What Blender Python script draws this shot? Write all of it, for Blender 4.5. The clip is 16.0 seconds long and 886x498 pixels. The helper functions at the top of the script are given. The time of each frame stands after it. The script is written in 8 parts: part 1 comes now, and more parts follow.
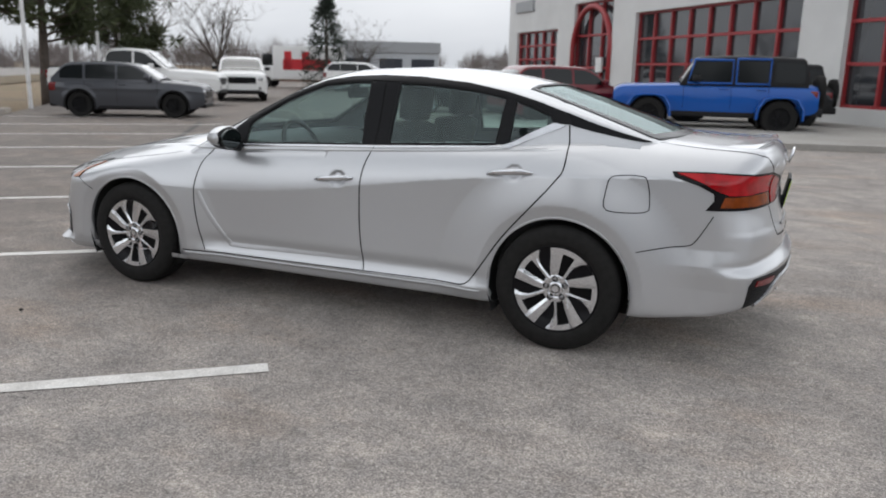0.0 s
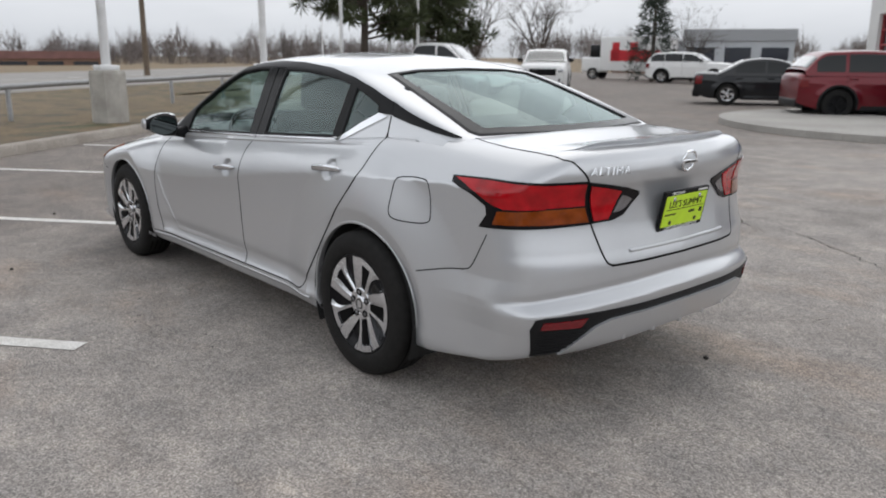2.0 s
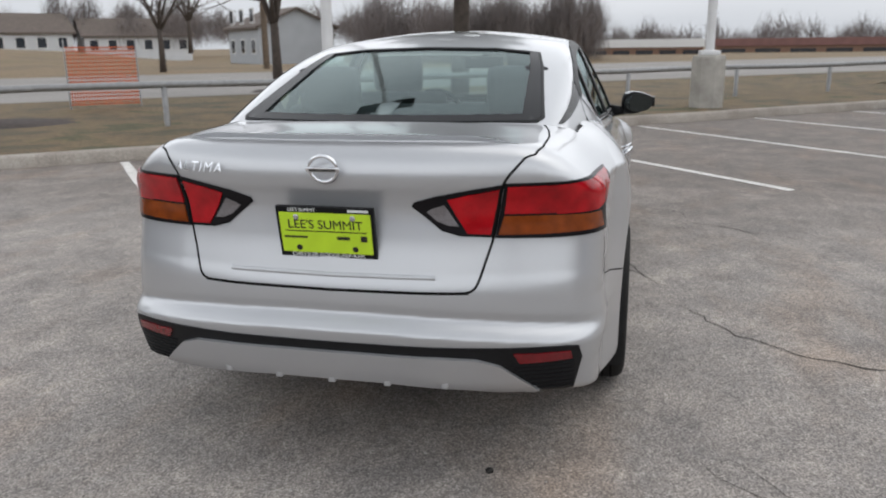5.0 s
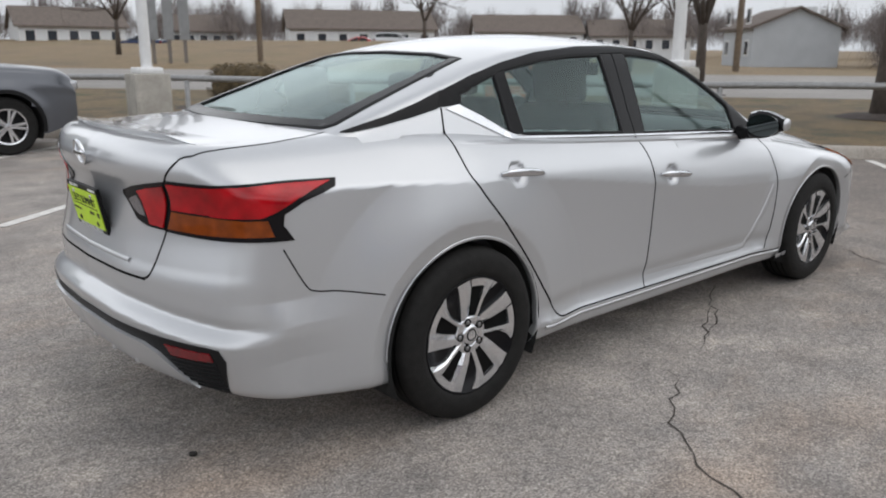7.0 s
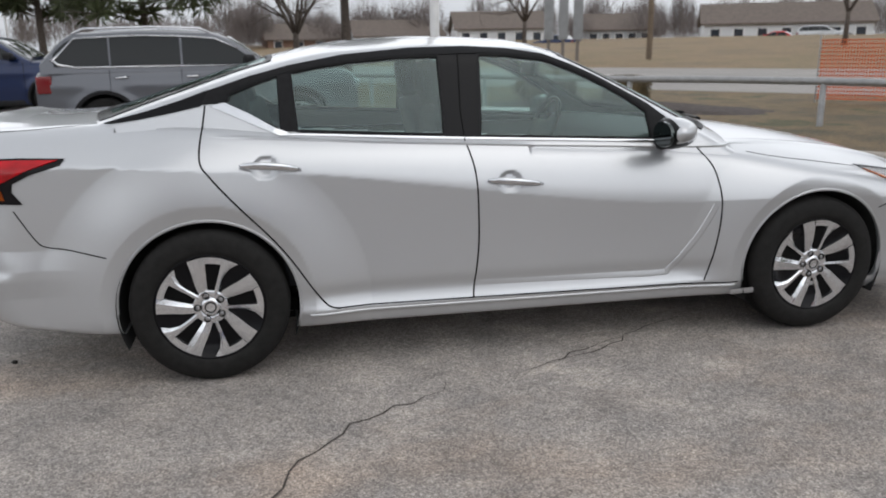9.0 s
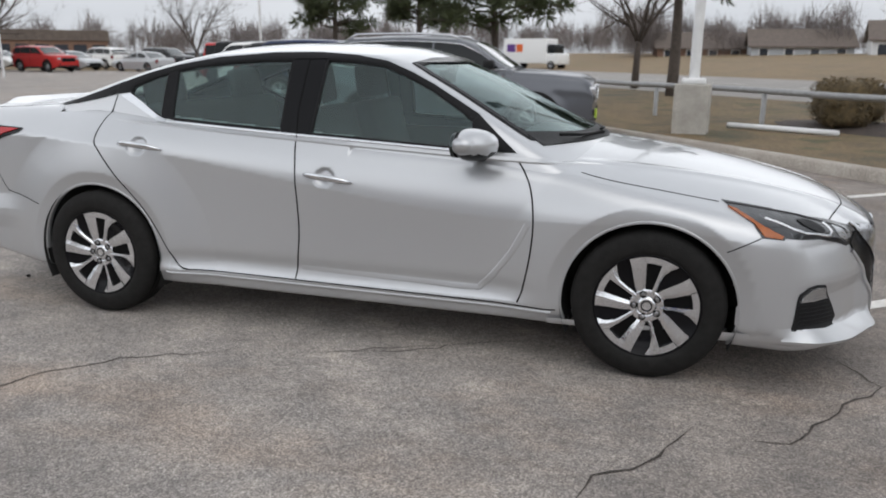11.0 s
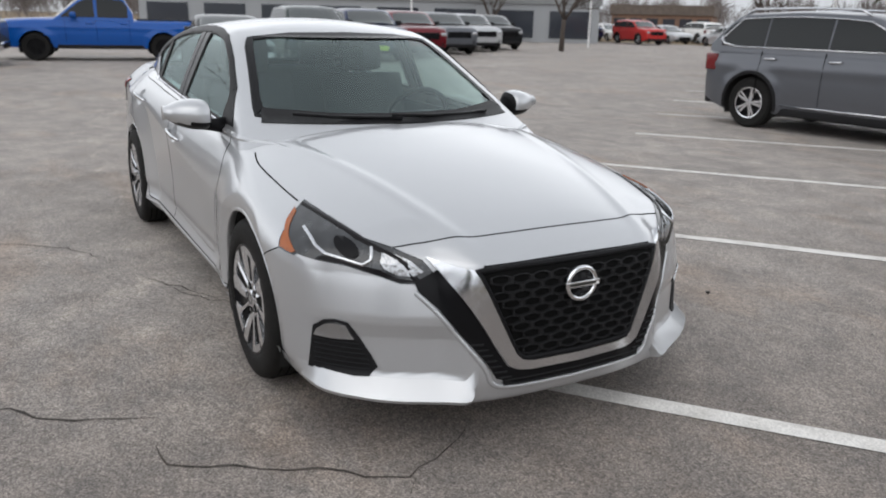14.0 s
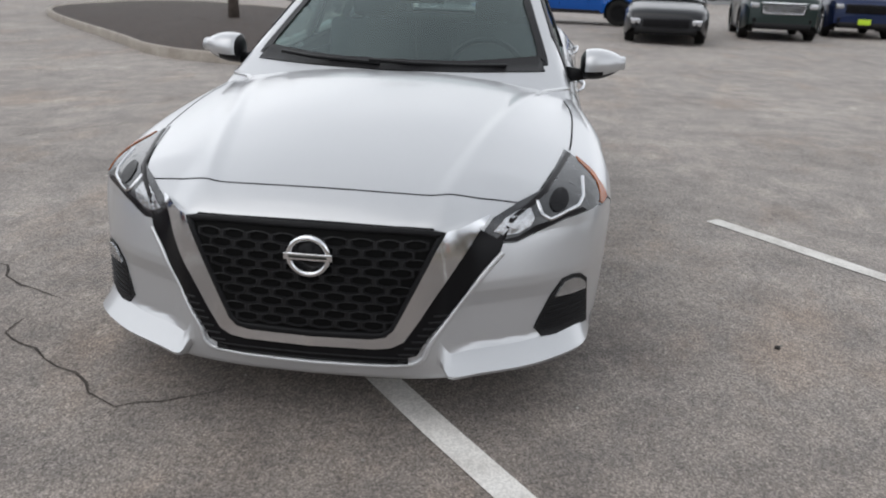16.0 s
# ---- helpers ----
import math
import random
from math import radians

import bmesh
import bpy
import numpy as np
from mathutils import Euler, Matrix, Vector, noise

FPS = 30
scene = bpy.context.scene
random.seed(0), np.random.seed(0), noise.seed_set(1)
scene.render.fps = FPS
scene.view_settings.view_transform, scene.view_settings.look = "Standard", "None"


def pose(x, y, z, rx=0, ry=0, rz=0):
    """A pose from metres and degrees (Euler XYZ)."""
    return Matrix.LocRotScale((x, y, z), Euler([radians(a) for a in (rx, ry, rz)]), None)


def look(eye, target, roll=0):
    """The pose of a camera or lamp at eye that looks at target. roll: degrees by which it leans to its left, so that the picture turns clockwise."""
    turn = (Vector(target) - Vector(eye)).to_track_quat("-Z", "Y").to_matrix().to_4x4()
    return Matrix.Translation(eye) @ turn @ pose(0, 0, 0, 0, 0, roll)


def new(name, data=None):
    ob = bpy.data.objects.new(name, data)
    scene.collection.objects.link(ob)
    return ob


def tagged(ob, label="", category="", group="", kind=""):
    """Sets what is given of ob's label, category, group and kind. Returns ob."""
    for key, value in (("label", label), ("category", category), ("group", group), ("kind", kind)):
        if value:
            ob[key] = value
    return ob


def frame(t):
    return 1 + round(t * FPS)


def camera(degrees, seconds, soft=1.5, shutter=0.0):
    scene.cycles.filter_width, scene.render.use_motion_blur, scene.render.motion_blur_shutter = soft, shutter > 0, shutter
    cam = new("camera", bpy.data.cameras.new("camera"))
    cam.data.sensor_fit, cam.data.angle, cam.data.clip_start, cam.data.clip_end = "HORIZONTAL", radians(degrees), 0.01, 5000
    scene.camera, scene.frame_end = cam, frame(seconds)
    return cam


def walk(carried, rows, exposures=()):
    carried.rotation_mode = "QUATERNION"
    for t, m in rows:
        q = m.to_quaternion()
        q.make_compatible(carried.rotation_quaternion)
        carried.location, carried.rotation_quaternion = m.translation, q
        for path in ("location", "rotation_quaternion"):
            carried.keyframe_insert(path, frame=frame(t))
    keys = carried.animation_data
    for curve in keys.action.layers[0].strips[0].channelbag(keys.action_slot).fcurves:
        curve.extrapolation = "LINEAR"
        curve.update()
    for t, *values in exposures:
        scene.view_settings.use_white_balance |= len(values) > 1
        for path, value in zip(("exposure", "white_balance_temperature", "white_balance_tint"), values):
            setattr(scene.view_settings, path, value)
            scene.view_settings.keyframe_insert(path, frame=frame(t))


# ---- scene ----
cam = camera(59.1, 16.0, soft=1.9)
cam.data.dof.use_dof, cam.data.dof.focus_distance, cam.data.dof.aperture_fstop = True, 3.4, 3.4
PATH = [
    (0, (-2.394, 4.675, 1.412), (-1.63, 2.881, 0.966), 1.4),
    (0.5, (-2.885, 4.25, 1.399), (-1.93, 2.555, 0.937), 1.1),
    (1, (-3.356, 3.79, 1.411), (-2.216, 2.216, 0.939), 0.8),
    (1.5, (-3.786, 3.284, 1.401), (-2.477, 1.849, 0.924), 0.5),
    (2, (-4.17, 2.794, 1.406), (-2.705, 1.519, 0.928), 0.4),
    (2.5, (-4.44, 2.219, 1.412), (-2.833, 1.131, 0.93), 0.7),
    (3, (-4.674, 1.669, 1.424), (-2.944, 0.795, 0.933), 1.0),
    (3.5, (-4.779, 1.035, 1.413), (-2.936, 0.445, 0.906), 0.7),
    (4, (-4.822, 0.391, 1.397), (-2.907, 0.139, 0.88), -0.0),
    (4.2, (-4.789, 0.132, 1.379), (-2.861, 0.024, 0.86), -0.3),
    (6.3, (-3.961, -2.284, 1.351), (-2.415, -1.114, 0.857), 0.4),
    (6.5, (-3.78, -2.473, 1.372), (-2.308, -1.215, 0.872), 0.5),
    (7, (-3.301, -2.868, 1.365), (-2.021, -1.415, 0.866), 0.3),
    (7.5, (-2.75, -3.162, 1.366), (-1.678, -1.548, 0.867), -0.1),
    (8, (-2.224, -3.526, 1.38), (-1.375, -1.787, 0.875), -0.5),
    (8.5, (-1.631, -3.822, 1.375), (-1.017, -1.987, 0.87), -0.8),
    (9, (-1.045, -4.129, 1.375), (-0.677, -2.228, 0.874), -0.8),
    (9.5, (-0.418, -4.273, 1.38), (-0.296, -2.34, 0.882), -0.5),
    (10, (0.229, -4.371, 1.398), (0.107, -2.437, 0.904), -0.2),
    (10.2, (0.494, -4.355, 1.364), (0.28, -2.428, 0.87), -0.1),
    (12.3, (3.016, -3.461, 1.406), (1.876, -1.887, 0.933), 1.3),
    (12.5, (3.221, -3.272, 1.426), (2.0, -1.763, 0.947), 1.2),
    (13, (3.696, -2.823, 1.424), (2.301, -1.482, 0.92), 1.3),
    (13.5, (4.077, -2.267, 1.432), (2.538, -1.109, 0.895), 1.4),
    (14, (4.395, -1.693, 1.439), (2.728, -0.742, 0.876), 1.4),
    (14.5, (4.573, -1.09, 1.451), (2.796, -0.381, 0.867), 1.4),
    (15, (4.706, -0.525, 1.452), (2.849, -0.099, 0.844), 1.6),
    (15.5, (4.652, 0.068, 1.418), (2.759, 0.183, 0.781), 1.9),
    (16, (4.495, 0.626, 1.368), (2.62, 0.42, 0.705), 2.1),
]
walk(cam, [(t, look(eye, target, roll)) for t, eye, target, roll in PATH])

# ---- world and light ----
world = bpy.data.worlds.new("overcast_world")
scene.world = world
world.use_nodes = True
_n, _l = world.node_tree.nodes, world.node_tree.links
_n.clear()
_sky = _n.new("ShaderNodeTexSky")
_sky.sky_type = "NISHITA"
_sky.sun_disc = False
_sky.sun_elevation, _sky.sun_rotation = radians(60), radians(145)
_sky.dust_density = 6.0
_hs = _n.new("ShaderNodeHueSaturation")
_hs.inputs["Saturation"].default_value = 0.22
_hs.inputs["Value"].default_value = 0.10
_tc = _n.new("ShaderNodeTexCoord")
_sep = _n.new("ShaderNodeSeparateXYZ")
_ramp = _n.new("ShaderNodeValToRGB")
_ramp.color_ramp.elements[0].position, _ramp.color_ramp.elements[0].color = 0.0, (0.76, 0.79, 0.835, 1)
_ramp.color_ramp.elements[1].position, _ramp.color_ramp.elements[1].color = 1.0, (0.70, 0.73, 0.78, 1)
for _p, _c in ((0.10, (0.93, 0.96, 1.01, 1)), (0.20, (1.44, 1.47, 1.53, 1)), (0.34, (1.78, 1.82, 1.88, 1)), (0.6, (1.06, 1.10, 1.16, 1))):
    _ramp.color_ramp.elements.new(_p).color = _c
_cl = _n.new("ShaderNodeTexNoise")
_cl.inputs["Scale"].default_value = 2.2
_cl.inputs["Detail"].default_value = 5
_map = _n.new("ShaderNodeMapping")
_map.inputs["Scale"].default_value = (1, 1, 4.5)
_cr = _n.new("ShaderNodeValToRGB")
_cr.color_ramp.elements[0].position, _cr.color_ramp.elements[0].color = 0.3, (0.88, 0.89, 0.91, 1)
_cr.color_ramp.elements[1].position, _cr.color_ramp.elements[1].color = 0.7, (1.1, 1.1, 1.1, 1)
_mul = _n.new("ShaderNodeMixRGB")
_mul.blend_type, _mul.inputs[0].default_value = "MULTIPLY", 1
_mix = _n.new("ShaderNodeMixRGB")
_mix.inputs[0].default_value = 0.18
_bg = _n.new("ShaderNodeBackground")
_bg.inputs["Strength"].default_value = 1.0
_out = _n.new("ShaderNodeOutputWorld")
_l.new(_tc.outputs["Generated"], _sep.inputs[0])
_l.new(_sep.outputs["Z"], _ramp.inputs[0])
_l.new(_tc.outputs["Generated"], _map.inputs[0])
_l.new(_map.outputs[0], _cl.inputs["Vector"])
_l.new(_cl.outputs["Fac"], _cr.inputs[0])
_l.new(_ramp.outputs[0], _mul.inputs[1])
_l.new(_cr.outputs[0], _mul.inputs[2])
_l.new(_sky.outputs[0], _hs.inputs["Color"])
_l.new(_mul.outputs[0], _mix.inputs[1])
_l.new(_hs.outputs[0], _mix.inputs[2])
_l.new(_mix.outputs[0], _bg.inputs["Color"])
_l.new(_bg.outputs[0], _out.inputs[0])
sun_data = bpy.data.lights.new("sun", "SUN")
sun_data.energy, sun_data.angle, sun_data.color = 0.52, radians(60), (1.0, 0.97, 0.93)
sun = new("sun", sun_data)
sun.matrix_world = look((9, -13, 28), (0, 0, 0))

# ---- materials ----


def mat(name, color, rough=0.5, metal=0.0, coat=0.0, vary=0.0, scale=8.0, bump=0.0, bump_scale=60.0, emit=None, spec=0.5):
    m = bpy.data.materials.new(name)
    m.use_nodes = True
    nt = m.node_tree
    b = nt.nodes["Principled BSDF"]
    b.inputs["Base Color"].default_value = (*color, 1)
    b.inputs["Roughness"].default_value = rough
    b.inputs["Metallic"].default_value = metal
    b.inputs["Coat Weight"].default_value = coat
    b.inputs["Coat Roughness"].default_value = 0.04
    b.inputs["Specular IOR Level"].default_value = spec
    if vary or bump:
        tc = nt.nodes.new("ShaderNodeTexCoord")
    if vary:
        no = nt.nodes.new("ShaderNodeTexNoise")
        no.inputs["Scale"].default_value, no.inputs["Detail"].default_value = scale, 6
        nt.links.new(tc.outputs["Object"], no.inputs["Vector"])
        r = nt.nodes.new("ShaderNodeValToRGB")
        lo = tuple(max(0, c * (1 - vary)) for c in color)
        hi = tuple(min(1, c * (1 + vary)) for c in color)
        r.color_ramp.elements[0].position, r.color_ramp.elements[0].color = 0.3, (*lo, 1)
        r.color_ramp.elements[1].position, r.color_ramp.elements[1].color = 0.7, (*hi, 1)
        nt.links.new(no.outputs["Fac"], r.inputs[0])
        nt.links.new(r.outputs[0], b.inputs["Base Color"])
        mr = nt.nodes.new("ShaderNodeMapRange")
        mr.inputs["To Min"].default_value, mr.inputs["To Max"].default_value = max(0.0, rough - 0.08), min(1, rough + 0.08)
        nt.links.new(no.outputs["Fac"], mr.inputs["Value"])
        nt.links.new(mr.outputs[0], b.inputs["Roughness"])
    if bump:
        nb = nt.nodes.new("ShaderNodeTexNoise")
        nb.inputs["Scale"].default_value, nb.inputs["Detail"].default_value = bump_scale, 4
        nt.links.new(tc.outputs["Object"], nb.inputs["Vector"])
        bu = nt.nodes.new("ShaderNodeBump")
        bu.inputs["Strength"].default_value, bu.inputs["Distance"].default_value = bump, 0.01
        nt.links.new(nb.outputs["Fac"], bu.inputs["Height"])
        nt.links.new(bu.outputs[0], b.inputs["Normal"])
    if emit:
        b.inputs["Emission Color"].default_value = (*emit, 1)
        b.inputs["Emission Strength"].default_value = 1.0
    return m


def glass_mat(name, tint, gloss_rough=0.01, ior=1.5):
    m = bpy.data.materials.new(name)
    m.use_nodes = True
    nt = m.node_tree
    nt.nodes.clear()
    out = nt.nodes.new("ShaderNodeOutputMaterial")
    tr = nt.nodes.new("ShaderNodeBsdfTransparent")
    tr.inputs[0].default_value = (*tint, 1)
    gl = nt.nodes.new("ShaderNodeBsdfGlossy")
    gl.inputs["Roughness"].default_value = gloss_rough
    gl.inputs[0].default_value = (0.84, 0.98, 0.97, 1)
    lw = nt.nodes.new("ShaderNodeLayerWeight")
    lw.inputs["Blend"].default_value = 0.5
    pw = nt.nodes.new("ShaderNodeMath")
    pw.operation, pw.inputs[1].default_value = "POWER", 4.6
    nt.links.new(lw.outputs["Facing"], pw.inputs[0])
    fr = nt.nodes.new("ShaderNodeMapRange")
    f0 = ((ior - 1) / (ior + 1)) ** 2
    fr.inputs["To Min"].default_value, fr.inputs["To Max"].default_value = f0, 0.72
    nt.links.new(pw.outputs[0], fr.inputs["Value"])
    mx = nt.nodes.new("ShaderNodeMixShader")
    nt.links.new(fr.outputs[0], mx.inputs[0])
    nt.links.new(tr.outputs[0], mx.inputs[1])
    nt.links.new(gl.outputs[0], mx.inputs[2])
    nt.links.new(mx.outputs[0], out.inputs[0])
    return m


def paint(name, color, metal=0.7, rough=0.36, flake=0.06):
    m = mat(name, color, rough=rough, metal=metal, coat=1.0, vary=flake, scale=900.0)
    b = m.node_tree.nodes["Principled BSDF"]
    # a thin film of road dust that roughens the clear coat in broad patches
    nt = m.node_tree
    tc = nt.nodes.new("ShaderNodeTexCoord")
    no = nt.nodes.new("ShaderNodeTexNoise")
    no.inputs["Scale"].default_value, no.inputs["Detail"].default_value = 3.0, 5
    nt.links.new(tc.outputs["Object"], no.inputs["Vector"])
    mr = nt.nodes.new("ShaderNodeMapRange")
    mr.inputs["To Min"].default_value, mr.inputs["To Max"].default_value = 0.02, 0.12
    nt.links.new(no.outputs["Fac"], mr.inputs["Value"])
    nt.links.new(mr.outputs[0], b.inputs["Coat Roughness"])
    return m


M_SILVER = paint("silver_paint", (0.530, 0.540, 0.556), metal=0.62, rough=0.36)
M_BLACKTRIM = mat("gloss_black_plastic", (0.007, 0.007, 0.008), rough=0.2, coat=0.0, spec=0.14)
M_SATIN = mat("satin_black_trim", (0.012, 0.012, 0.013), rough=0.38, vary=0.15, scale=40, spec=0.1)
M_PLASTIC = mat("black_plastic", (0.010, 0.010, 0.011), rough=0.5, vary=0.2, scale=60, bump=0.1, bump_scale=400, spec=0.22)
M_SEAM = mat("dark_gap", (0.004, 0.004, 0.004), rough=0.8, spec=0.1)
M_CHROME = mat("chrome", (0.82, 0.83, 0.85), rough=0.08, metal=1.0)
M_SATCHROME = mat("satin_chrome", (0.66, 0.67, 0.69), rough=0.15, metal=1.0)
M_TYRE = mat("tyre_rubber", (0.013, 0.0125, 0.012), rough=0.75, vary=0.3, scale=30, bump=0.25, bump_scale=150, spec=0.2)
M_ALLOY = mat("machined_alloy", (0.74, 0.75, 0.77), rough=0.2, metal=0.95, vary=0.08, scale=60)
M_GALVNUT = mat("wheel_nut_steel", (0.30, 0.30, 0.31), rough=0.3, metal=0.9)
M_GLASS = glass_mat("tinted_glass", (0.68, 0.80, 0.78), ior=1.95)
M_GLASS_SIDE = glass_mat("side_glass", (0.60, 0.74, 0.71), ior=1.7)
M_CLEAR = glass_mat("clear_lens", (0.92, 0.93, 0.94))
M_RED = mat("red_lens", (0.36, 0.002, 0.006), rough=0.16, coat=0.5, vary=0.35, scale=14, spec=0.2)
M_REDLENSLOW = mat("bumper_reflector_red", (0.16, 0.004, 0.008), rough=0.2, coat=0.5, vary=0.2, scale=60)
M_AMBER = mat("amber_lens", (0.30, 0.072, 0.007), rough=0.2, coat=0.2, vary=0.3, scale=20)
M_AMBERDARK = mat("rear_amber_lens", (0.20, 0.040, 0.004), rough=0.18, coat=0.5, vary=0.3, scale=20, spec=0.2)
M_LAMPDARK = mat("lamp_housing", (0.009, 0.008, 0.009), rough=0.22, coat=0.0, spec=0.15)
M_SMOKELENS = mat("smoked_clear_lens", (0.20, 0.185, 0.19), rough=0.22, metal=0.5, coat=0.6, bump=0.4, bump_scale=90)
M_MIRRORGLASS = mat("door_mirror_glass", (0.07, 0.08, 0.08), rough=0.04, metal=1.0)
M_LAMPBOWL = mat("lamp_bowl", (0.48, 0.49, 0.505), rough=0.22, metal=0.9, bump=0.6, bump_scale=45)
M_HEADLAMP = mat("head_lamp_bowl", (0.035, 0.037, 0.040), rough=0.25, metal=0.4, coat=0.7, vary=0.5, scale=22)
M_REFLECT = mat("lamp_reflector", (0.75, 0.77, 0.8), rough=0.12, metal=1.0, bump=0.6, bump_scale=70)
M_PLATE = mat("dealer_plate", (0.56, 0.80, 0.03), rough=0.45, vary=0.05, scale=20)
M_INK = mat("black_ink", (0.015, 0.016, 0.012), rough=0.6)
M_WHITEINK = mat("white_ink", (0.75, 0.76, 0.75), rough=0.5)
M_CLOTH = mat("charcoal_seat_cloth", (0.045, 0.046, 0.05), rough=0.9, vary=0.15, scale=12, bump=0.05, bump_scale=120)
M_DASH = mat("dark_grey_dashboard", (0.05, 0.05, 0.054), rough=0.7, vary=0.1, scale=20, bump=0.1, bump_scale=200)
M_HEADLINER = mat("grey_headliner", (0.35, 0.34, 0.32), rough=0.95)
M_UNDER = mat("underbody", (0.012, 0.012, 0.012), rough=0.9)


# ---- building tools ----
def link_mesh(name, bm, material, parent=None, label="", smooth=True):
    me = bpy.data.meshes.new(name)
    bm.to_mesh(me)
    bm.free()
    for ma in (material if isinstance(material, (list, tuple)) else [material]):
        me.materials.append(ma)
    if smooth:
        me.polygons.foreach_set("use_smooth", [True] * len(me.polygons))
    ob = new(name, me)
    if parent is not None:
        ob.parent = parent
    if label:
        tagged(ob, label)
    return ob


def part(name, bm, material, parent, label="", smooth=True):
    return link_mesh(name, bm, material, parent, label, smooth)


def from_arrays(name, verts, faces, material, parent=None, label="", smooth=True, normals=None):
    me = bpy.data.meshes.new(name)
    me.from_pydata([tuple(v) for v in verts], [], [tuple(f) for f in faces])
    me.materials.append(material)
    if smooth:
        me.polygons.foreach_set("use_smooth", [True] * len(me.polygons))
    if normals is not None:
        me.normals_split_custom_set_from_vertices([tuple(n) for n in normals])
    ob = new(name, me)
    if parent is not None:
        ob.parent = parent
    if label:
        tagged(ob, label)
    return ob


def empty(name, m=None):
    ob = new(name)
    ob.empty_display_size = 0.2
    if m is not None:
        ob.matrix_basis = m
    return ob


def box(bm, lo, hi, bevel=0.0, m=None):
    res = bmesh.ops.create_cube(bm, size=1.0)
    vs = res["verts"]
    c = [(a + b) / 2 for a, b in zip(lo, hi)]
    s = [abs(b - a) for a, b in zip(lo, hi)]
    bmesh.ops.scale(bm, vec=s, verts=vs)
    bmesh.ops.translate(bm, vec=c, verts=vs)
    if bevel:
        es = {e for v in vs for e in v.link_edges}
        r = bmesh.ops.bevel(bm, geom=list(es), offset=bevel, segments=2, profile=0.7, affect="EDGES")
        vs = list({v for f in r["faces"] for v in f.verts} | {v for v in vs if v.is_valid})
    if m is not None:
        bmesh.ops.transform(bm, matrix=m, verts=[v for v in vs if v.is_valid])
    return vs


def lathe(bm, profile, segs=48, m=None):
    """Turns a profile of (radius, height) about z."""
    rings = []
    for r, h in profile:
        rings.append([bm.verts.new((r * math.cos(2 * math.pi * i / segs), r * math.sin(2 * math.pi * i / segs), h)) for i in range(segs)])
    for a, b in zip(rings, rings[1:]):
        for i in range(segs):
            j = (i + 1) % segs
            bm.faces.new((a[i], a[j], b[j], b[i]))
    vs = [v for ring in rings for v in ring]
    if m is not None:
        bmesh.ops.transform(bm, matrix=m, verts=vs)
    return rings


def cap(bm, ring):
    return bm.faces.new(ring)


def tube(bm, pts, radius, segs=8, closed=False):
    """A round tube along points; radius may be one number or one a point."""
    pts = [Vector(p) for p in pts]
    n = len(pts)
    rad = radius if isinstance(radius, (list, tuple)) else [radius] * n
    rings, ref = [], None
    for i, p in enumerate(pts):
        a = pts[i - 1] if i > 0 else (pts[-1] if closed else p)
        b = pts[i + 1] if i < n - 1 else (pts[0] if closed else p)
        t = (b - a).normalized()
        if ref is None:
            ref = t.orthogonal().normalized()
        ref = (ref - t * ref.dot(t))
        ref = ref.normalized() if ref.length > 1e-6 else t.orthogonal().normalized()
        bi = t.cross(ref)
        rings.append([bm.verts.new(p + (ref * math.cos(2 * math.pi * k / segs) + bi * math.sin(2 * math.pi * k / segs)) * rad[i]) for k in range(segs)])
    pairs = list(zip(rings, rings[1:])) + ([(rings[-1], rings[0])] if closed else [])
    for a, b in pairs:
        for k in range(segs):
            j = (k + 1) % segs
            bm.faces.new((a[k], a[j], b[j], b[k]))
    if not closed:
        bm.faces.new(rings[0][::-1])
        bm.faces.new(rings[-1])


def spline(xs, ys, soft=0.0):
    """A smooth curve through knots, evaluated on arrays."""
    xs, ys = np.array(xs, float), np.array(ys, float)
    d = np.diff(ys) / np.diff(xs)
    m = np.zeros_like(ys)
    m[1:-1] = np.where(d[:-1] * d[1:] > 0, 2 * d[:-1] * d[1:] / (d[:-1] + d[1:] + 1e-12), 0)
    m[0], m[-1] = d[0], d[-1]

    v = np.linspace(xs[0], xs[-1], 3000)
    i = np.clip(np.searchsorted(xs, v) - 1, 0, len(xs) - 2)
    h = xs[i + 1] - xs[i]
    t = (v - xs[i]) / h
    table = ys[i] * (1 + 2 * t) * (1 - t) ** 2 + h * m[i] * t * (1 - t) ** 2 + ys[i + 1] * t * t * (3 - 2 * t) + h * m[i + 1] * t * t * (t - 1)
    if soft:
        n = int(soft / (v[1] - v[0]))
        k = np.hanning(2 * n + 3)[1:-1]
        pad = np.concatenate([table[0] + (table[1] - table[0]) * np.arange(-n, 0), table, table[-1] + (table[-1] - table[-2]) * np.arange(1, n + 1)])
        table = np.convolve(pad, k / k.sum(), "valid")
    low, gain = xs[0], 2999.0 / (xs[-1] - xs[0])

    def f(q):
        u = np.minimum(np.maximum((np.asarray(q, float) - low) * gain, 0.0), 2998.999)
        k = u.astype(np.int32)
        u = u - k
        return table[k] * (1 - u) + table[k + 1] * u
    return f


def smax(a, b, k):
    h = np.maximum(k - np.abs(a - b), 0) / k
    return np.maximum(a, b) + h * h * k * 0.25


def sstep(a, b, v):
    t = np.clip((v - a) / (b - a), 0, 1)
    return t * t * (3 - 2 * t)


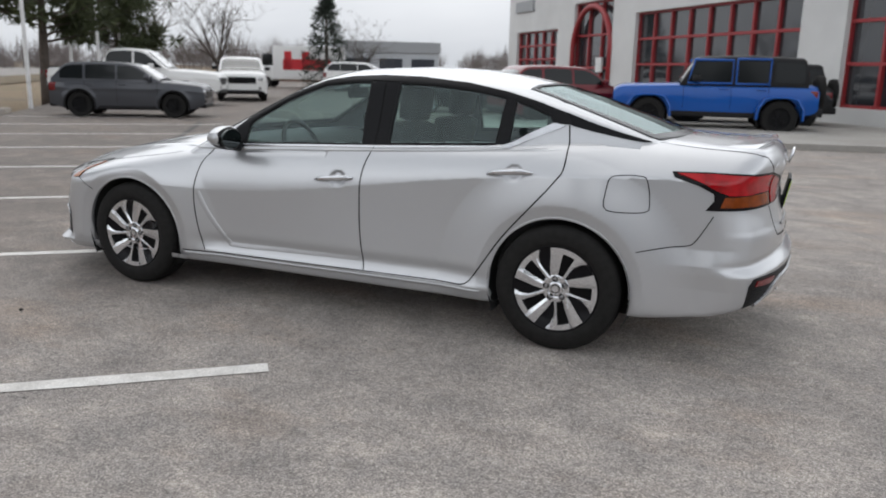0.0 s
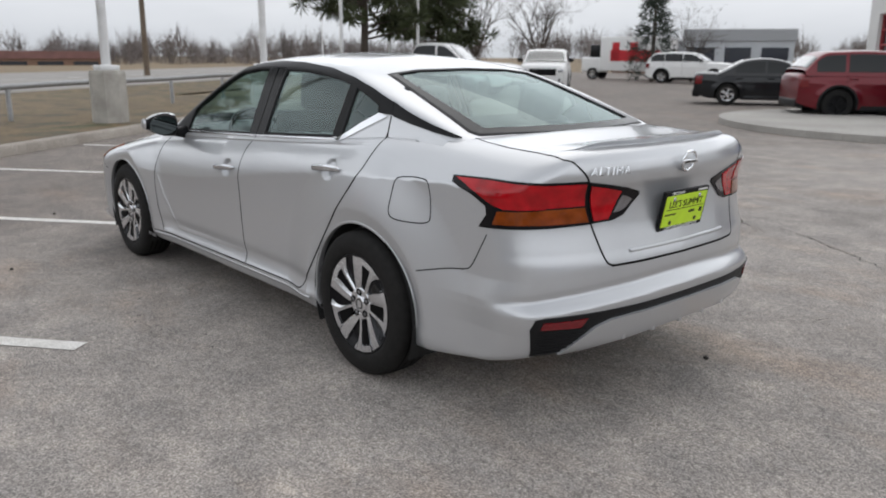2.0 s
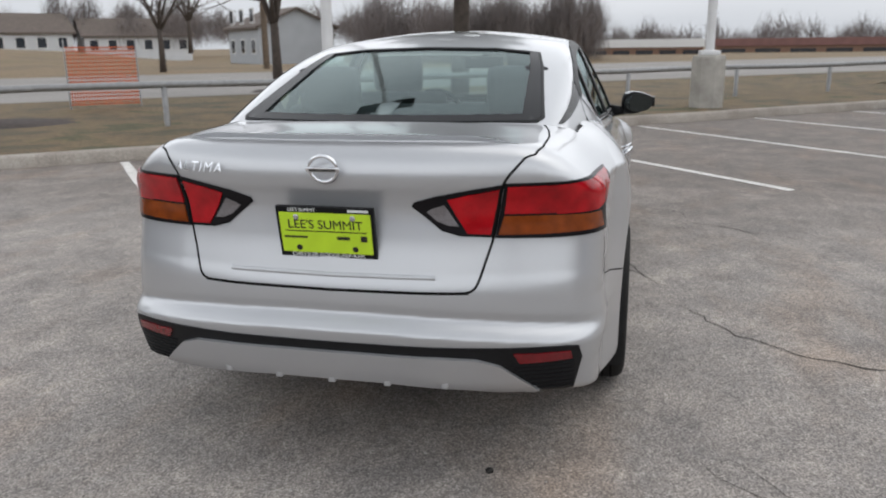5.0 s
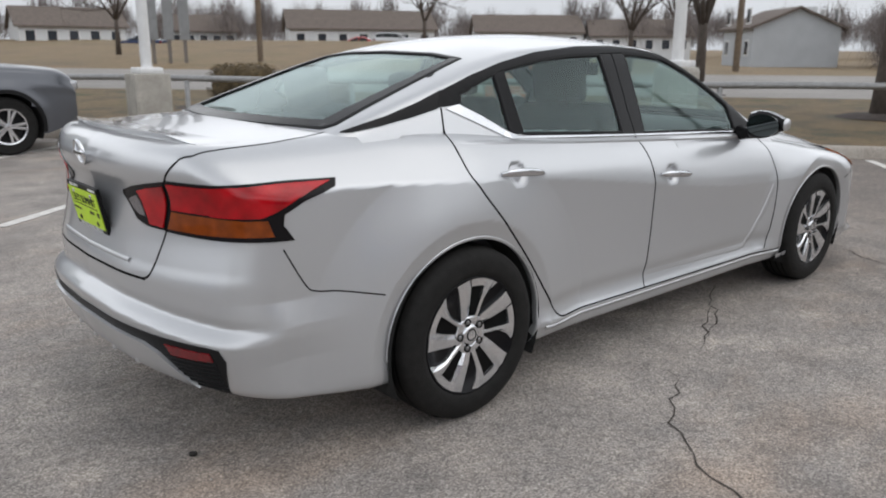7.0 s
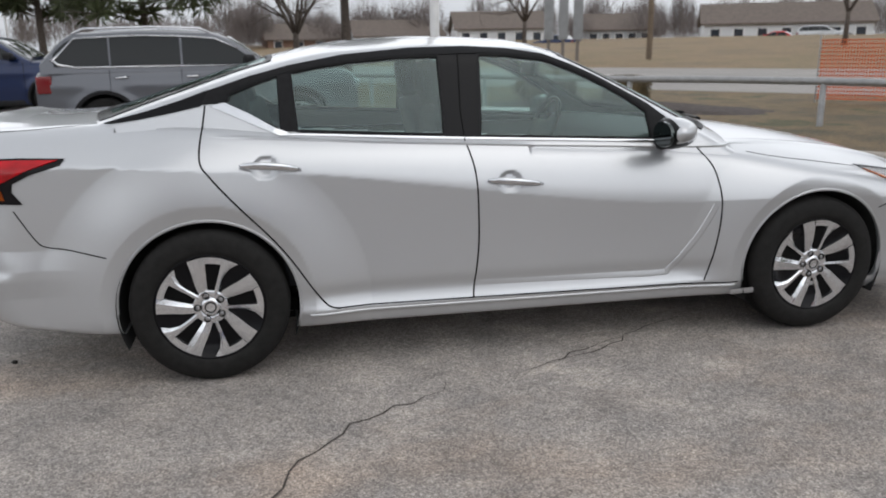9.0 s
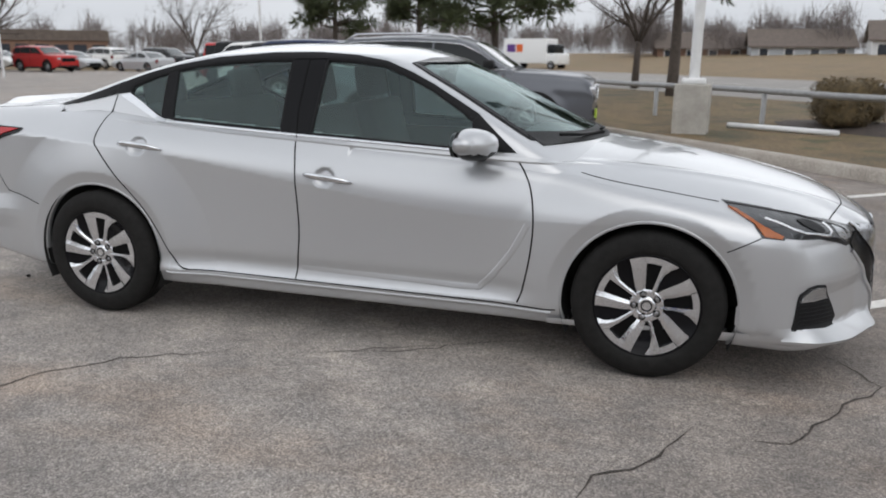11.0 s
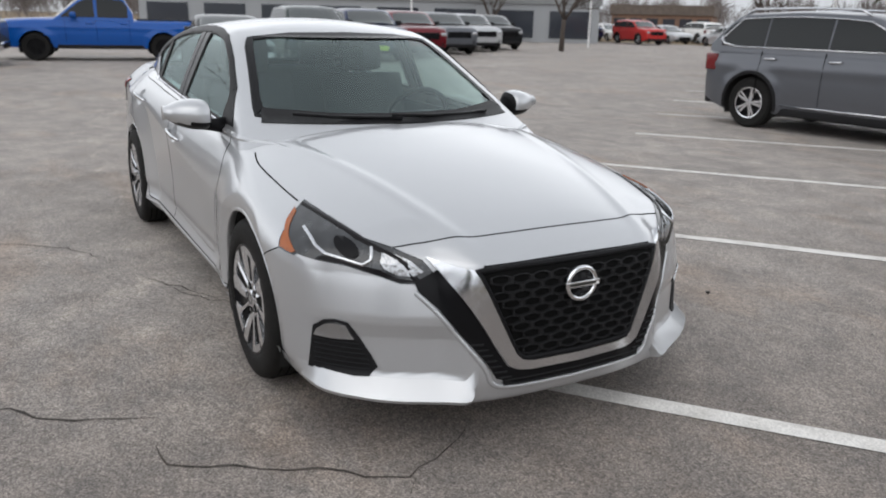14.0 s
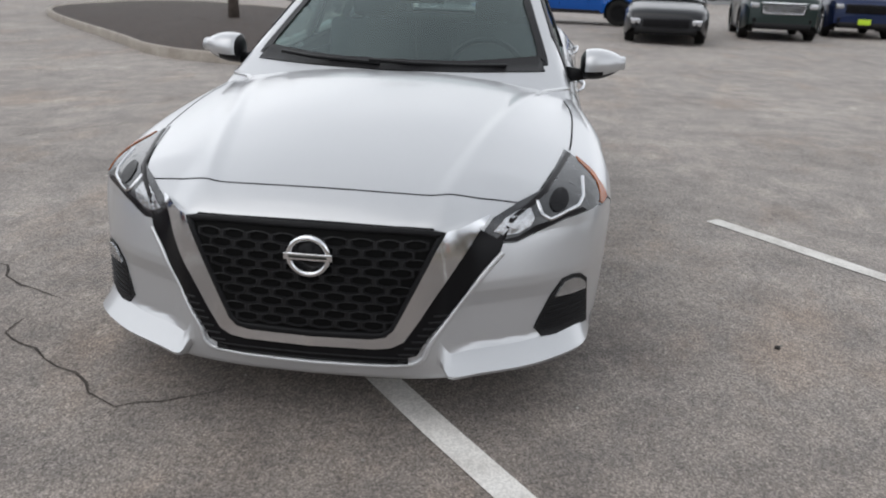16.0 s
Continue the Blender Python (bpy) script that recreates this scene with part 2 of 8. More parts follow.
# ---- the silver sedan: its surfaces ----
WB, HUBZ, TYRE_R, ARCH_R = 1.4125, 0.325, 0.332, 0.372
belt_z = spline([-2.5, -2.0, -1.5, -1.04, -0.3, 0.6, 1.0, 1.2, 1.68, 2.1, 2.3, 2.5], [1.05, 1.075, 1.075, 1.025, 0.975, 0.925, 0.895, 0.872, 0.792, 0.70, 0.66, 0.62], soft=0.22)
belt_y = spline([-2.5, -1.8, -1.4, -1.04, -0.3, 0.6, 1.2, 1.7, 2.5], [0.62, 0.655, 0.71, 0.748, 0.770, 0.775, 0.785, 0.80, 0.80], soft=0.22)
crease_z = spline([-2.5, -1.93, -1.18, 0.88, 1.4, 2.1, 2.5], [0.90, 0.93, 0.885, 0.665, 0.68, 0.60, 0.58], soft=0.22)
crease_y = spline([-2.5, -1.9, -1.5, -1.14, -0.1, 0.88, 1.4, 1.9, 2.5], [0.80, 0.825, 0.865, 0.862, 0.874, 0.876, 0.89, 0.89, 0.86], soft=0.22)
deck_z = spline([-2.6, -2.40, -2.36, -2.2, -1.93, -1.6, 0.6, 1.0, 1.2, 1.4, 1.7, 2.0, 2.2, 2.3, 2.37, 2.5], [1.02, 1.08, 1.088, 1.088, 1.098, 1.11, 1.02, 0.985, 0.962, 0.935, 0.885, 0.815, 0.752, 0.710, 0.665, 0.55])
rear_x = spline([0.20, 0.30, 0.36, 0.44, 0.48, 0.520, 0.538, 0.572, 0.60, 0.64, 0.70, 0.80, 0.880, 0.918, 0.955, 0.985, 1.02, 1.06, 1.09, 1.2], [2.30, 2.42, 2.465, 2.495, 2.506, 2.512, 2.500, 2.466, 2.470, 2.468, 2.450, 2.426, 2.418, 2.424, 2.437, 2.441, 2.434, 2.408, 2.365, 2.20])
rear_plan = spline([0, 0.27, 0.5, 0.62, 0.74, 0.82, 0.88, 0.95], [0, 0.012, 0.055, 0.095, 0.155, 0.23, 0.34, 0.5])
nose_x = spline([0.12, 0.17, 0.20, 0.27, 0.40, 0.57, 0.66, 0.70, 0.75, 0.9], [2.30, 2.375, 2.395, 2.405, 2.395, 2.385, 2.365, 2.315, 2.22, 1.9])
nose_plan = spline([0, 0.2, 0.38, 0.49, 0.65, 0.75, 0.85, 0.9, 1.0], [0, 0.008, 0.035, 0.095, 0.185, 0.265, 0.385, 0.48, 0.7])
floor_z = spline([-2.6, -2.45, -2.1, -1.8, -1.0, 1.0, 1.8, 2.2, 2.5], [0.34, 0.33, 0.255, 0.225, 0.195, 0.19, 0.175, 0.165, 0.165])


CORNER_Z = ([0.28, 0.40, 0.48, 0.515, 0.60, 0.66], [0.0, 0.004, 0.017, 0.018, 0.0, 0.0])
CHEEK_Z = ([0.25, 0.285, 0.41, 0.462, 0.49, 0.62, 0.75], [0.0, 0.022, 0.020, 0.002, 0.002, 0.030, 0.030])
WING_Z = ([0.165, 0.19, 0.225, 0.262, 0.29], [0.0, 0.016, 0.018, 0.004, 0.0])


def side_y(x, z):
    zc, zb, yc, yb = crease_z(x), belt_z(x), crease_y(x), belt_y(x)
    zb = np.maximum(zb, zc + 0.03)
    fade = sstep(-1.45, -0.95, x) * (1 - sstep(0.45, 0.98, x))
    t = np.clip((z - zc) / (zb - zc), 0, 1)
    lin = 0.85 - 0.40 * sstep(-1.75, -1.15, x)
    up = yb + (yc - yb) * (1 - lin * t - (1 - lin) * t ** 3)
    # below the shoulder the flank falls in and comes out again at the sill
    s = np.clip((zc - z) / (zc - 0.27), 0, 1)
    lo = yc + (0.856 - yc) * s - (0.002 + 0.006 * fade) * np.sin(np.pi * s ** 0.85)
    lo = np.where(z < 0.27, 0.856 - (0.27 - z) * 0.22, lo)
    y = -smax(-lo, -up, 0.012)
    y = np.where(z > zb, yb - (z - zb) * 1.7, y)
    # door bottom scoop and sill
    mid = sstep(-1.15, -0.9, x) * (1 - sstep(0.75, 1.0, x))
    y = y - mid * 0.010 * np.exp(-((z - 0.345) / 0.035) ** 2) + mid * 0.010 * np.exp(-((z - 0.275) / 0.02) ** 2)
    # wheel-arch shoulders that end in a flat lip
    for cx, amp in ((-WB, 0.042), (WB, 0.036)):
        r = np.hypot(x - cx, z - HUBZ)
        g = np.clip((0.68 - r) / 0.24, 0, 1)
        y = y + (amp * g * g * (3 - 2 * g) * 0.35 + amp * 0.65 * g - 0.24 * np.clip(0.438 - r, 0, 0.08)) * sstep(0.12, 0.3, z)
    # pinched corner of the rear bumper
    y = y + sstep(-1.84, -2.16, x) * np.interp(z, *CORNER_Z)
    # bowls behind the door handles
    for hx, hz in ((-0.105, 0.799), (-1.15, 0.904)):
        y = y - 0.020 * (1 - sstep(0.55, 1.0, np.hypot((x - hx) / 0.060, (z - hz) / 0.050)))
    return y


def lower(x, y, z):
    ay = np.abs(y)
    a = (ay - side_y(x, z)) * 0.95
    rx = x - (nose_x(z) - nose_plan(ay))
    # shelf of the chin below the fog lamps
    rx = rx + np.interp(z, *CHEEK_Z) * sstep(0.38, 0.50, ay) * (1 - sstep(0.80, 0.88, ay))
    rx = rx - np.interp(z, *WING_Z) * sstep(0.39, 0.44, ay) * (1 - sstep(0.82, 0.9, ay))
    rr = -x - (rear_x(z + 0.045 * (ay / 0.77) ** 2 * (1 - sstep(0.58, 0.68, z))) - rear_plan(ay))
    yr = 0.36 + (2.3 - x) * 0.21
    hood = sstep(0.9, 1.3, x)
    crown = np.where(x > 0, 0.105 * (ay / 0.75) ** 2.2, 0.02 * (ay / 0.6) ** 2 + 0.25 * np.maximum(ay - 0.58, 0) ** 1.5)
    top = z - (deck_z(x) - crown + hood * (0.005 * np.exp(-((ay - yr) / 0.03) ** 2) + 0.004 * sstep(yr - 0.05, yr + 0.02, ay) * (1 - sstep(yr + 0.05, yr + 0.3, ay))))
    bot = floor_z(x) - z
    f = smax(a, rx * 0.9, 0.07)
    f = smax(f, rr * 0.9, 0.08)
    f = smax(f, top * 0.85, 0.030)
    return smax(f, bot, 0.03)


roof_z = spline([-2.2, -1.4, -1.05, -0.8, -0.4, 0.0, 0.25, 0.5, 1.2], [1.20, 1.335, 1.385, 1.412, 1.430, 1.415, 1.385, 1.34, 1.15])
wind_x = spline([0.85, 0.97, 1.1, 1.2, 1.3, 1.375, 1.42, 1.6], [1.38, 1.13, 0.86, 0.65, 0.425, 0.235, 0.09, -0.6])
back_x = spline([0.9, 1.09, 1.15, 1.2, 1.3, 1.375, 1.42, 1.6], [2.45, 1.94, 1.765, 1.61, 1.29, 1.02, 0.80, -0.2])


def upper(x, y, z):
    ay = np.abs(y)
    dz = z - belt_z(x)
    g = belt_y(x) - 0.40 * dz - 0.14 * dz * np.abs(dz)
    a = (ay - g) * 0.92
    rf = z - (roof_z(x) - 0.055 * (ay / 0.58) ** 2)
    w = (x - (wind_x(z) - 0.52 * ay ** 2)) * 0.45
    b = (-x - (back_x(z) - 0.36 * ay ** 2)) * 0.40
    f = smax(a, rf, 0.055)
    f = smax(f, w, 0.035)
    f = smax(f, b, 0.045)
    return np.maximum(f, belt_z(x) - 0.06 - z)


def whole(x, y, z):
    return np.minimum(lower(x, y, z), upper(x, y, z))


def cast(field, org, way, far, near=0.0, steps=110):
    """The first crossing from far to near along rays, on arrays."""
    ts = np.linspace(far, near, steps)
    hi = np.full(len(org), far)
    lo = np.full(len(org), near)
    done = np.zeros(len(org), bool)
    best, at = np.full(len(org), 1e9), hi.copy()
    live = np.arange(len(org))
    before = far
    for t in ts[1:]:
        p = org[live] + way[live] * t
        val = field(p[:, 0], p[:, 1], p[:, 2])
        low = val < best[live]
        best[live[low]], at[live[low]] = val[low], t
        hit = live[val < 0]
        hi[hit], lo[hit], done[hit] = before, t, True
        live = live[val >= 0]
        before = t
        if not len(live):
            break
    hi[~done], lo[~done] = at[~done], at[~done]
    for _ in range(17):
        m = (hi + lo) / 2
        p = org + way * m[:, None]
        ins = field(p[:, 0], p[:, 1], p[:, 2]) < 0
        lo, hi = np.where(ins, m, lo), np.where(ins, hi, m)
    return org + way * ((hi + lo) / 2)[:, None], done


def gradient(field, p, e=0.004):
    g = np.stack([field(p[:, 0] + e * (i == 0), p[:, 1] + e * (i == 1), p[:, 2] + e * (i == 2)) - field(p[:, 0] - e * (i == 0), p[:, 1] - e * (i == 1), p[:, 2] - e * (i == 2)) for i in range(3)], 1)
    return g / (np.linalg.norm(g, axis=1, keepdims=True) + 1e-9)


AXES = {"L": (1, 1), "R": (1, -1), "F": (0, 1), "B": (0, -1), "T": (2, 1)}


def project(field, uv, view):
    """Points (u, v) seen from a side: L and R give (x, z), F and B (y, z), T (x, y)."""
    uv = np.asarray(uv, float)
    ax, sg = AXES[view]
    org = np.zeros((len(uv), 3))
    if ax == 1:
        org[:, 0], org[:, 2] = uv[:, 0], uv[:, 1]
    elif ax == 0:
        org[:, 1], org[:, 2] = uv[:, 0], uv[:, 1]
    else:
        org[:, 0], org[:, 1] = uv[:, 0], uv[:, 1]
    way = np.zeros_like(org)
    way[:, ax] = sg
    far = {0: 2.9, 1: 1.25, 2: 1.7}[ax]
    near = {0: 0.0 if sg > 0 else 0.6, 1: 0.25, 2: 0.3}[ax]
    return cast(field, org, way, far, near, 160)[0]


def resample(pts, step, closed=False):
    pts = [np.array(p, float) for p in pts]
    if closed:
        pts = pts + [pts[0]]
    out = []
    for a, b in zip(pts, pts[1:]):
        k = max(1, int(np.ceil(np.linalg.norm(b - a) / step)))
        out += [a + (b - a) * i / k for i in range(k)]
    if not closed:
        out.append(pts[-1])
    return np.array(out)


def curve2(pts, n=6, closed=False):
    """A rounded line through points."""
    P = [np.array(p, float) for p in pts]
    m = len(P)
    out = []
    rng = range(m if closed else m - 1)
    for i in rng:
        p1, p2 = P[i], P[(i + 1) % m]
        p0 = P[i - 1] if (i > 0 or closed) else p1
        p3 = P[(i + 2) % m] if (i + 2 < m or closed) else p2
        for k in range(n):
            t = k / n
            out.append(0.5 * ((2 * p1) + (-p0 + p2) * t + (2 * p0 - 5 * p1 + 4 * p2 - p3) * t * t + (-p0 + 3 * p1 - 3 * p2 + p3) * t ** 3))
    if not closed:
        out.append(P[-1])
    return [tuple(q) for q in out]


def patch(name, outline, view, material, parent, offset=0.002, thick=0.006, field=None, cell=0.035, label="", soft=0.0):
    """A panel of the given outline, laid on the surface, with an edge that goes into it."""
    field = field or whole
    outline = [tuple(q) for q in outline]
    bm = bmesh.new()
    pts = resample(outline, cell, True)
    bm.faces.new([bm.verts.new((p[0], p[1], 0)) for p in pts])
    lo, hi = pts.min(0), pts.max(0)
    for i in range(2):
        k = int((hi[i] - lo[i]) / cell)
        for j in range(1, k + 1):
            co = [0, 0, 0]
            co[i] = lo[i] + (hi[i] - lo[i]) * j / (k + 1)
            no = [0, 0, 0]
            no[i] = 1
            bmesh.ops.bisect_plane(bm, geom=bm.verts[:] + bm.edges[:] + bm.faces[:], plane_co=co, plane_no=no)
    bmesh.ops.triangulate(bm, faces=[f for f in bm.faces if len(f.verts) > 4])
    bm.verts.ensure_lookup_table()
    uv = np.array([(v.co.x, v.co.y) for v in bm.verts])
    p = project(field, uv, view)
    nrm = gradient(field, p)
    q = p + nrm * offset
    for v, c in zip(bm.verts, q):
        v.co = c
    bm.verts.index_update()
    be = [e for e in bm.edges if e.is_boundary]
    r = bmesh.ops.extrude_edge_only(bm, edges=be)
    ev = [g for g in r["geom"] if isinstance(g, bmesh.types.BMVert)]
    ep = np.array([tuple(v.co) for v in ev])
    en = gradient(field, ep)
    for v, c in zip(ev, ep - en * thick):
        v.co = c
    bmesh.ops.recalc_face_normals(bm, faces=bm.faces[:])
    c = sum((f.normal.dot(Vector(nrm[0])) * f.calc_area() for f in bm.faces))
    if c < 0:
        bmesh.ops.reverse_faces(bm, faces=bm.faces[:])
    ob = link_mesh(name, bm, material, parent, label)
    ob.data.set_sharp_from_angle(angle=radians(40))
    return ob


def ribbon(name, line, view, material, parent, width=0.005, height=0.0008, field=None, closed=False, step=0.02, sink=0.004, label=""):
    """A strip of that width along a line on the surface, standing height proud of it."""
    field = field or whole
    pts = resample(line, step, closed)
    p = project(field, pts, view)
    return strip(name, p, material, parent, width, height, field, closed, sink, label)


def strip(name, p, material, parent, width, height, field, closed=False, sink=0.004, label=""):
    n = gradient(field, p)
    k = len(p)
    t = np.roll(p, -1, 0) - np.roll(p, 1, 0)
    if not closed:
        t[0], t[-1] = p[1] - p[0], p[-1] - p[-2]
    t /= np.linalg.norm(t, axis=1, keepdims=True) + 1e-9
    s = np.cross(n, t)
    s /= np.linalg.norm(s, axis=1, keepdims=True) + 1e-9
    rows = [p - s * width / 2 - n * sink, p - s * width / 2 + n * height * 0.6, p - s * width * 0.3 + n * height, p + s * width * 0.3 + n * height, p + s * width / 2 + n * height * 0.6, p + s * width / 2 - n * sink]
    verts = np.concatenate(rows)
    faces = []
    for j in range(5):
        for i in range(k if closed else k - 1):
            a, b = i, (i + 1) % k
            faces.append((j * k + a, j * k + b, (j + 1) * k + b, (j + 1) * k + a))
    return from_arrays(name, verts, faces, material, parent, label)


def in_poly(x, y, poly):
    inside = np.zeros(len(x), bool)
    n = len(poly)
    for i in range(n):
        x1, y1 = poly[i]
        x2, y2 = poly[(i + 1) % n]
        c = ((y1 > y) != (y2 > y)) & (x < (x2 - x1) * (y - y1) / (y2 - y1 + 1e-12) + x1)
        inside ^= c
    return inside


def shell(field, x0, x1, z0, ns, nf, angles, far):
    """A grid of surface points seen from a line along the car."""
    dirs, orgs = [], []
    for i in range(ns):
        orgs.append((x0 + (x1 - x0) * i / ns, 0, z0)); dirs.append((0, -1))
    for i in range(nf):
        a = -math.pi / 2 + math.pi * i / nf
        orgs.append((x1, 0, z0)); dirs.append((math.cos(a), math.sin(a)))
    for i in range(ns):
        orgs.append((x1 + (x0 - x1) * i / ns, 0, z0)); dirs.append((0, 1))
    for i in range(nf):
        a = math.pi / 2 + math.pi * i / nf
        orgs.append((x0, 0, z0)); dirs.append((math.cos(a), math.sin(a)))
    orgs, dirs = np.array(orgs), np.array(dirs)
    nu, nv = len(orgs), len(angles)
    O, D = [], []
    for a in angles:
        c, s = math.cos(radians(a)), math.sin(radians(a))
        D.append(np.concatenate([dirs * c, np.full((nu, 1), s)], 1))
        O.append(orgs)
    p, _ = cast(field, np.concatenate(O), np.concatenate(D), far, 0.02)
    faces = np.array([(j * nu + i, j * nu + (i + 1) % nu, (j + 1) * nu + (i + 1) % nu, (j + 1) * nu + i) for j in range(nv - 1) for i in range(nu)])
    return p, faces


def split_panels(p, faces, groups, parent, field, material):
    """Makes one object of each group of faces, smooth across their borders."""
    nrm = gradient(field, p, 0.003)
    for name, mask, label in groups:
        fs = faces[mask]
        if not len(fs):
            continue
        used, inv = np.unique(fs, return_inverse=True)
        from_arrays(name, p[used], inv.reshape(fs.shape), material, parent, label, normals=nrm[used])



# ---- the silver sedan ----
sedan = empty("sedan")
tagged(sedan, "silver metallic four-door sedan parked across a stall line", "car")

DOOR_F = [(-0.275, 0.285), (-0.25, 0.50), (-0.25, 0.66), (-0.262, 0.85), (-0.29, 0.975), (-0.35, 1.10), (-0.30, 1.42), (0.15, 1.42), (0.45, 1.23), (0.62, 1.10), (0.80, 0.93), (0.875, 0.82), (0.905, 0.68), (0.90, 0.53), (0.87, 0.36), (0.845, 0.285)]
DOOR_R = [(-0.275, 0.285), (-0.25, 0.50), (-0.25, 0.66), (-0.262, 0.85), (-0.29, 0.975), (-0.35, 1.10), (-0.30, 1.42), (-1.2, 1.42), (-1.36, 1.23), (-1.385, 1.15), (-1.41, 0.955), (-1.37, 0.875), (-1.27, 0.755), (-1.15, 0.62), (-1.07, 0.515), (-0.97, 0.36), (-0.92, 0.30), (-0.89, 0.285)]
HOOD_EDGE = [(0.98, 0.83), (1.10, 0.775), (1.22, 0.765), (1.45, 0.772), (1.66, 0.752), (1.86, 0.71), (2.03, 0.665), (2.11, 0.625), (2.155, 0.50), (2.205, 0.36), (2.225, 0.2), (2.23, 0.0)]
LID_REAR = [(0.0, 0.64), (0.42, 0.64), (0.452, 0.66), (0.478, 0.74), (0.496, 0.803), (0.510, 0.885), (0.526, 0.965), (0.568, 1.02), (0.606, 1.062)]

angles = list(np.linspace(-58, -30, 6)) + list(np.linspace(-28, 52, 118)) + list(np.linspace(54, 90, 20))
P, Fc = shell(lower, -1.85, 1.75, 0.50, 340, 120, angles, 1.75)
# round wheel openings
for cx in (-WB, WB):
    for sg in (-1, 1):
        r = np.hypot(P[:, 0] - cx, P[:, 2] - HUBZ)
        near = (np.abs(r - ARCH_R) < 0.009) & (P[:, 1] * sg > 0.6)
        ang = np.arctan2(P[near, 2] - HUBZ, P[near, 0] - cx)
        P[near] = project(lower, np.stack([cx + ARCH_R * np.cos(ang), HUBZ + ARCH_R * np.sin(ang)], 1), "L" if sg > 0 else "R")
C = P[Fc].mean(1)
cx_, cy_, cz_ = C[:, 0], C[:, 1], C[:, 2]
keep = np.ones(len(Fc), bool)
for cx in (-WB, WB):
    keep &= ~((np.hypot(cx_ - cx, cz_ - HUBZ) < ARCH_R) & (np.abs(cy_) > 0.6))
keep &= ~((upper(cx_, cy_, cz_) < -0.035) & (cz_ > belt_z(cx_) + 0.004))
keep &= ~((cz_ > 0.93) & (np.abs(cy_) < 0.70) & (cx_ > -1.75) & (cx_ < 0.86))
# openings for grille, lower intake and fog lamps stay closed; their parts lie on the skin
Nrm = gradient(lower, C)
side = np.abs(Nrm[:, 1]) > 0.35
left, right = cy_ > 0, cy_ < 0
dF, dR = in_poly(cx_, cz_, DOOR_F) & side, in_poly(cx_, cz_, DOOR_R) & side
hood_poly = HOOD_EDGE + [(x, -y) for x, y in HOOD_EDGE[::-1]]
hood_m = in_poly(cx_, cy_, hood_poly) & (Nrm[:, 2] > 0.4) & (cx_ > 0.8)
lid_poly = LID_REAR + [(0.61, 1.2), (-0.61, 1.2)] + [(-y, z) for y, z in LID_REAR[::-1]]
lid_m = (cx_ < -1.8) & in_poly(cy_, cz_, lid_poly) & ~dR
fb_m = (cx_ > 1.70) & ~hood_m & ((cz_ < 0.598 + (cx_ - 1.70) * 0.5) | (cx_ > 2.05))
rb_m = (cx_ < -1.78) & ~lid_m & ((cz_ < 0.61) | ((cx_ < -2.1) & (cz_ < 0.80)))
taken = dF | dR | hood_m | lid_m | fb_m | rb_m
groups = [("front_door", keep & dF & left, ""), ("front_door", keep & dF & right, ""), ("rear_door", keep & dR & left, ""), ("rear_door", keep & dR & right, ""),
          ("hood", keep & hood_m, "silver bonnet with two raised creases"), ("trunk_lid", keep & lid_m, "silver trunk lid with lip spoiler"), ("front_bumper", keep & fb_m & ~dF & ~dR, ""), ("rear_bumper", keep & rb_m & ~dR, ""),
          ("body", keep & ~taken, "")]
split_panels(P, Fc, groups, sedan, lower, M_SILVER)

# cabin shell: roof, pillars and window surrounds
WIN_F = [(0.600, 0.952), (0.585, 1.075), (0.50, 1.135), (0.367, 1.212), (0.25, 1.265), (0.115, 1.315), (-0.05, 1.335), (-0.192, 1.341), (-0.205, 1.15), (-0.218, 0.992), (0.2, 0.972)]
WIN_R = [(-0.376, 1.338), (-0.60, 1.332), (-0.789, 1.316), (-0.93, 1.297), (-1.028, 1.277), (-1.02, 1.15), (-1.012, 1.038), (-0.70, 1.020), (-0.378, 1.003)]
WIN_Q = [(-1.078, 1.266), (-1.18, 1.235), (-1.285, 1.195), (-1.300, 1.155), (-1.20, 1.10), (-1.075, 1.040)]
PU, FU = shell(upper, -1.35, 0.45, 0.98, 200, 150, list(np.linspace(-20, 62, 90)) + list(np.linspace(63, 90, 24)), 1.9)
CU = PU[FU].mean(1)
NU = gradient(upper, CU)
ku = ~(lower(CU[:, 0], CU[:, 1], CU[:, 2]) < -0.02)
ku &= CU[:, 2] > 0.86
su = np.abs(NU[:, 1]) > 0.55
ku &= ~(su & (in_poly(CU[:, 0], CU[:, 2], WIN_F) | in_poly(CU[:, 0], CU[:, 2], WIN_R) | in_poly(CU[:, 0], CU[:, 2], WIN_Q)))
WS = [(0.0, 0.975), (0.40, 0.985), (0.66, 1.0), (0.652, 1.03), (0.545, 1.28), (0.515, 1.320), (0.30, 1.346), (0.0, 1.356)]
WS_ALL = WS + [(-y, z) for y, z in WS[::-1][1:]]
BL = [(0.0, 1.100), (0.40, 1.098), (0.550, 1.094), (0.568, 1.105), (0.510, 1.27), (0.478, 1.322), (0.30, 1.34), (0.0, 1.347)]
BL_ALL = BL + [(-y, z) for y, z in BL[::-1][1:]]
fw, bw = NU[:, 0] > 0.28, NU[:, 0] < -0.22
ku &= ~(fw & in_poly(CU[:, 1], CU[:, 2], WS_ALL) & (CU[:, 0] > 0))
ku &= ~(bw & in_poly(CU[:, 1], CU[:, 2], BL_ALL) & (CU[:, 0] < -0.8))
split_panels(PU, FU, [("roof", ku & (CU[:, 2] > 1.30), "silver roof panel"), ("pillar_shell", ku & (CU[:, 2] <= 1.30), "")], sedan, upper, M_SILVER)


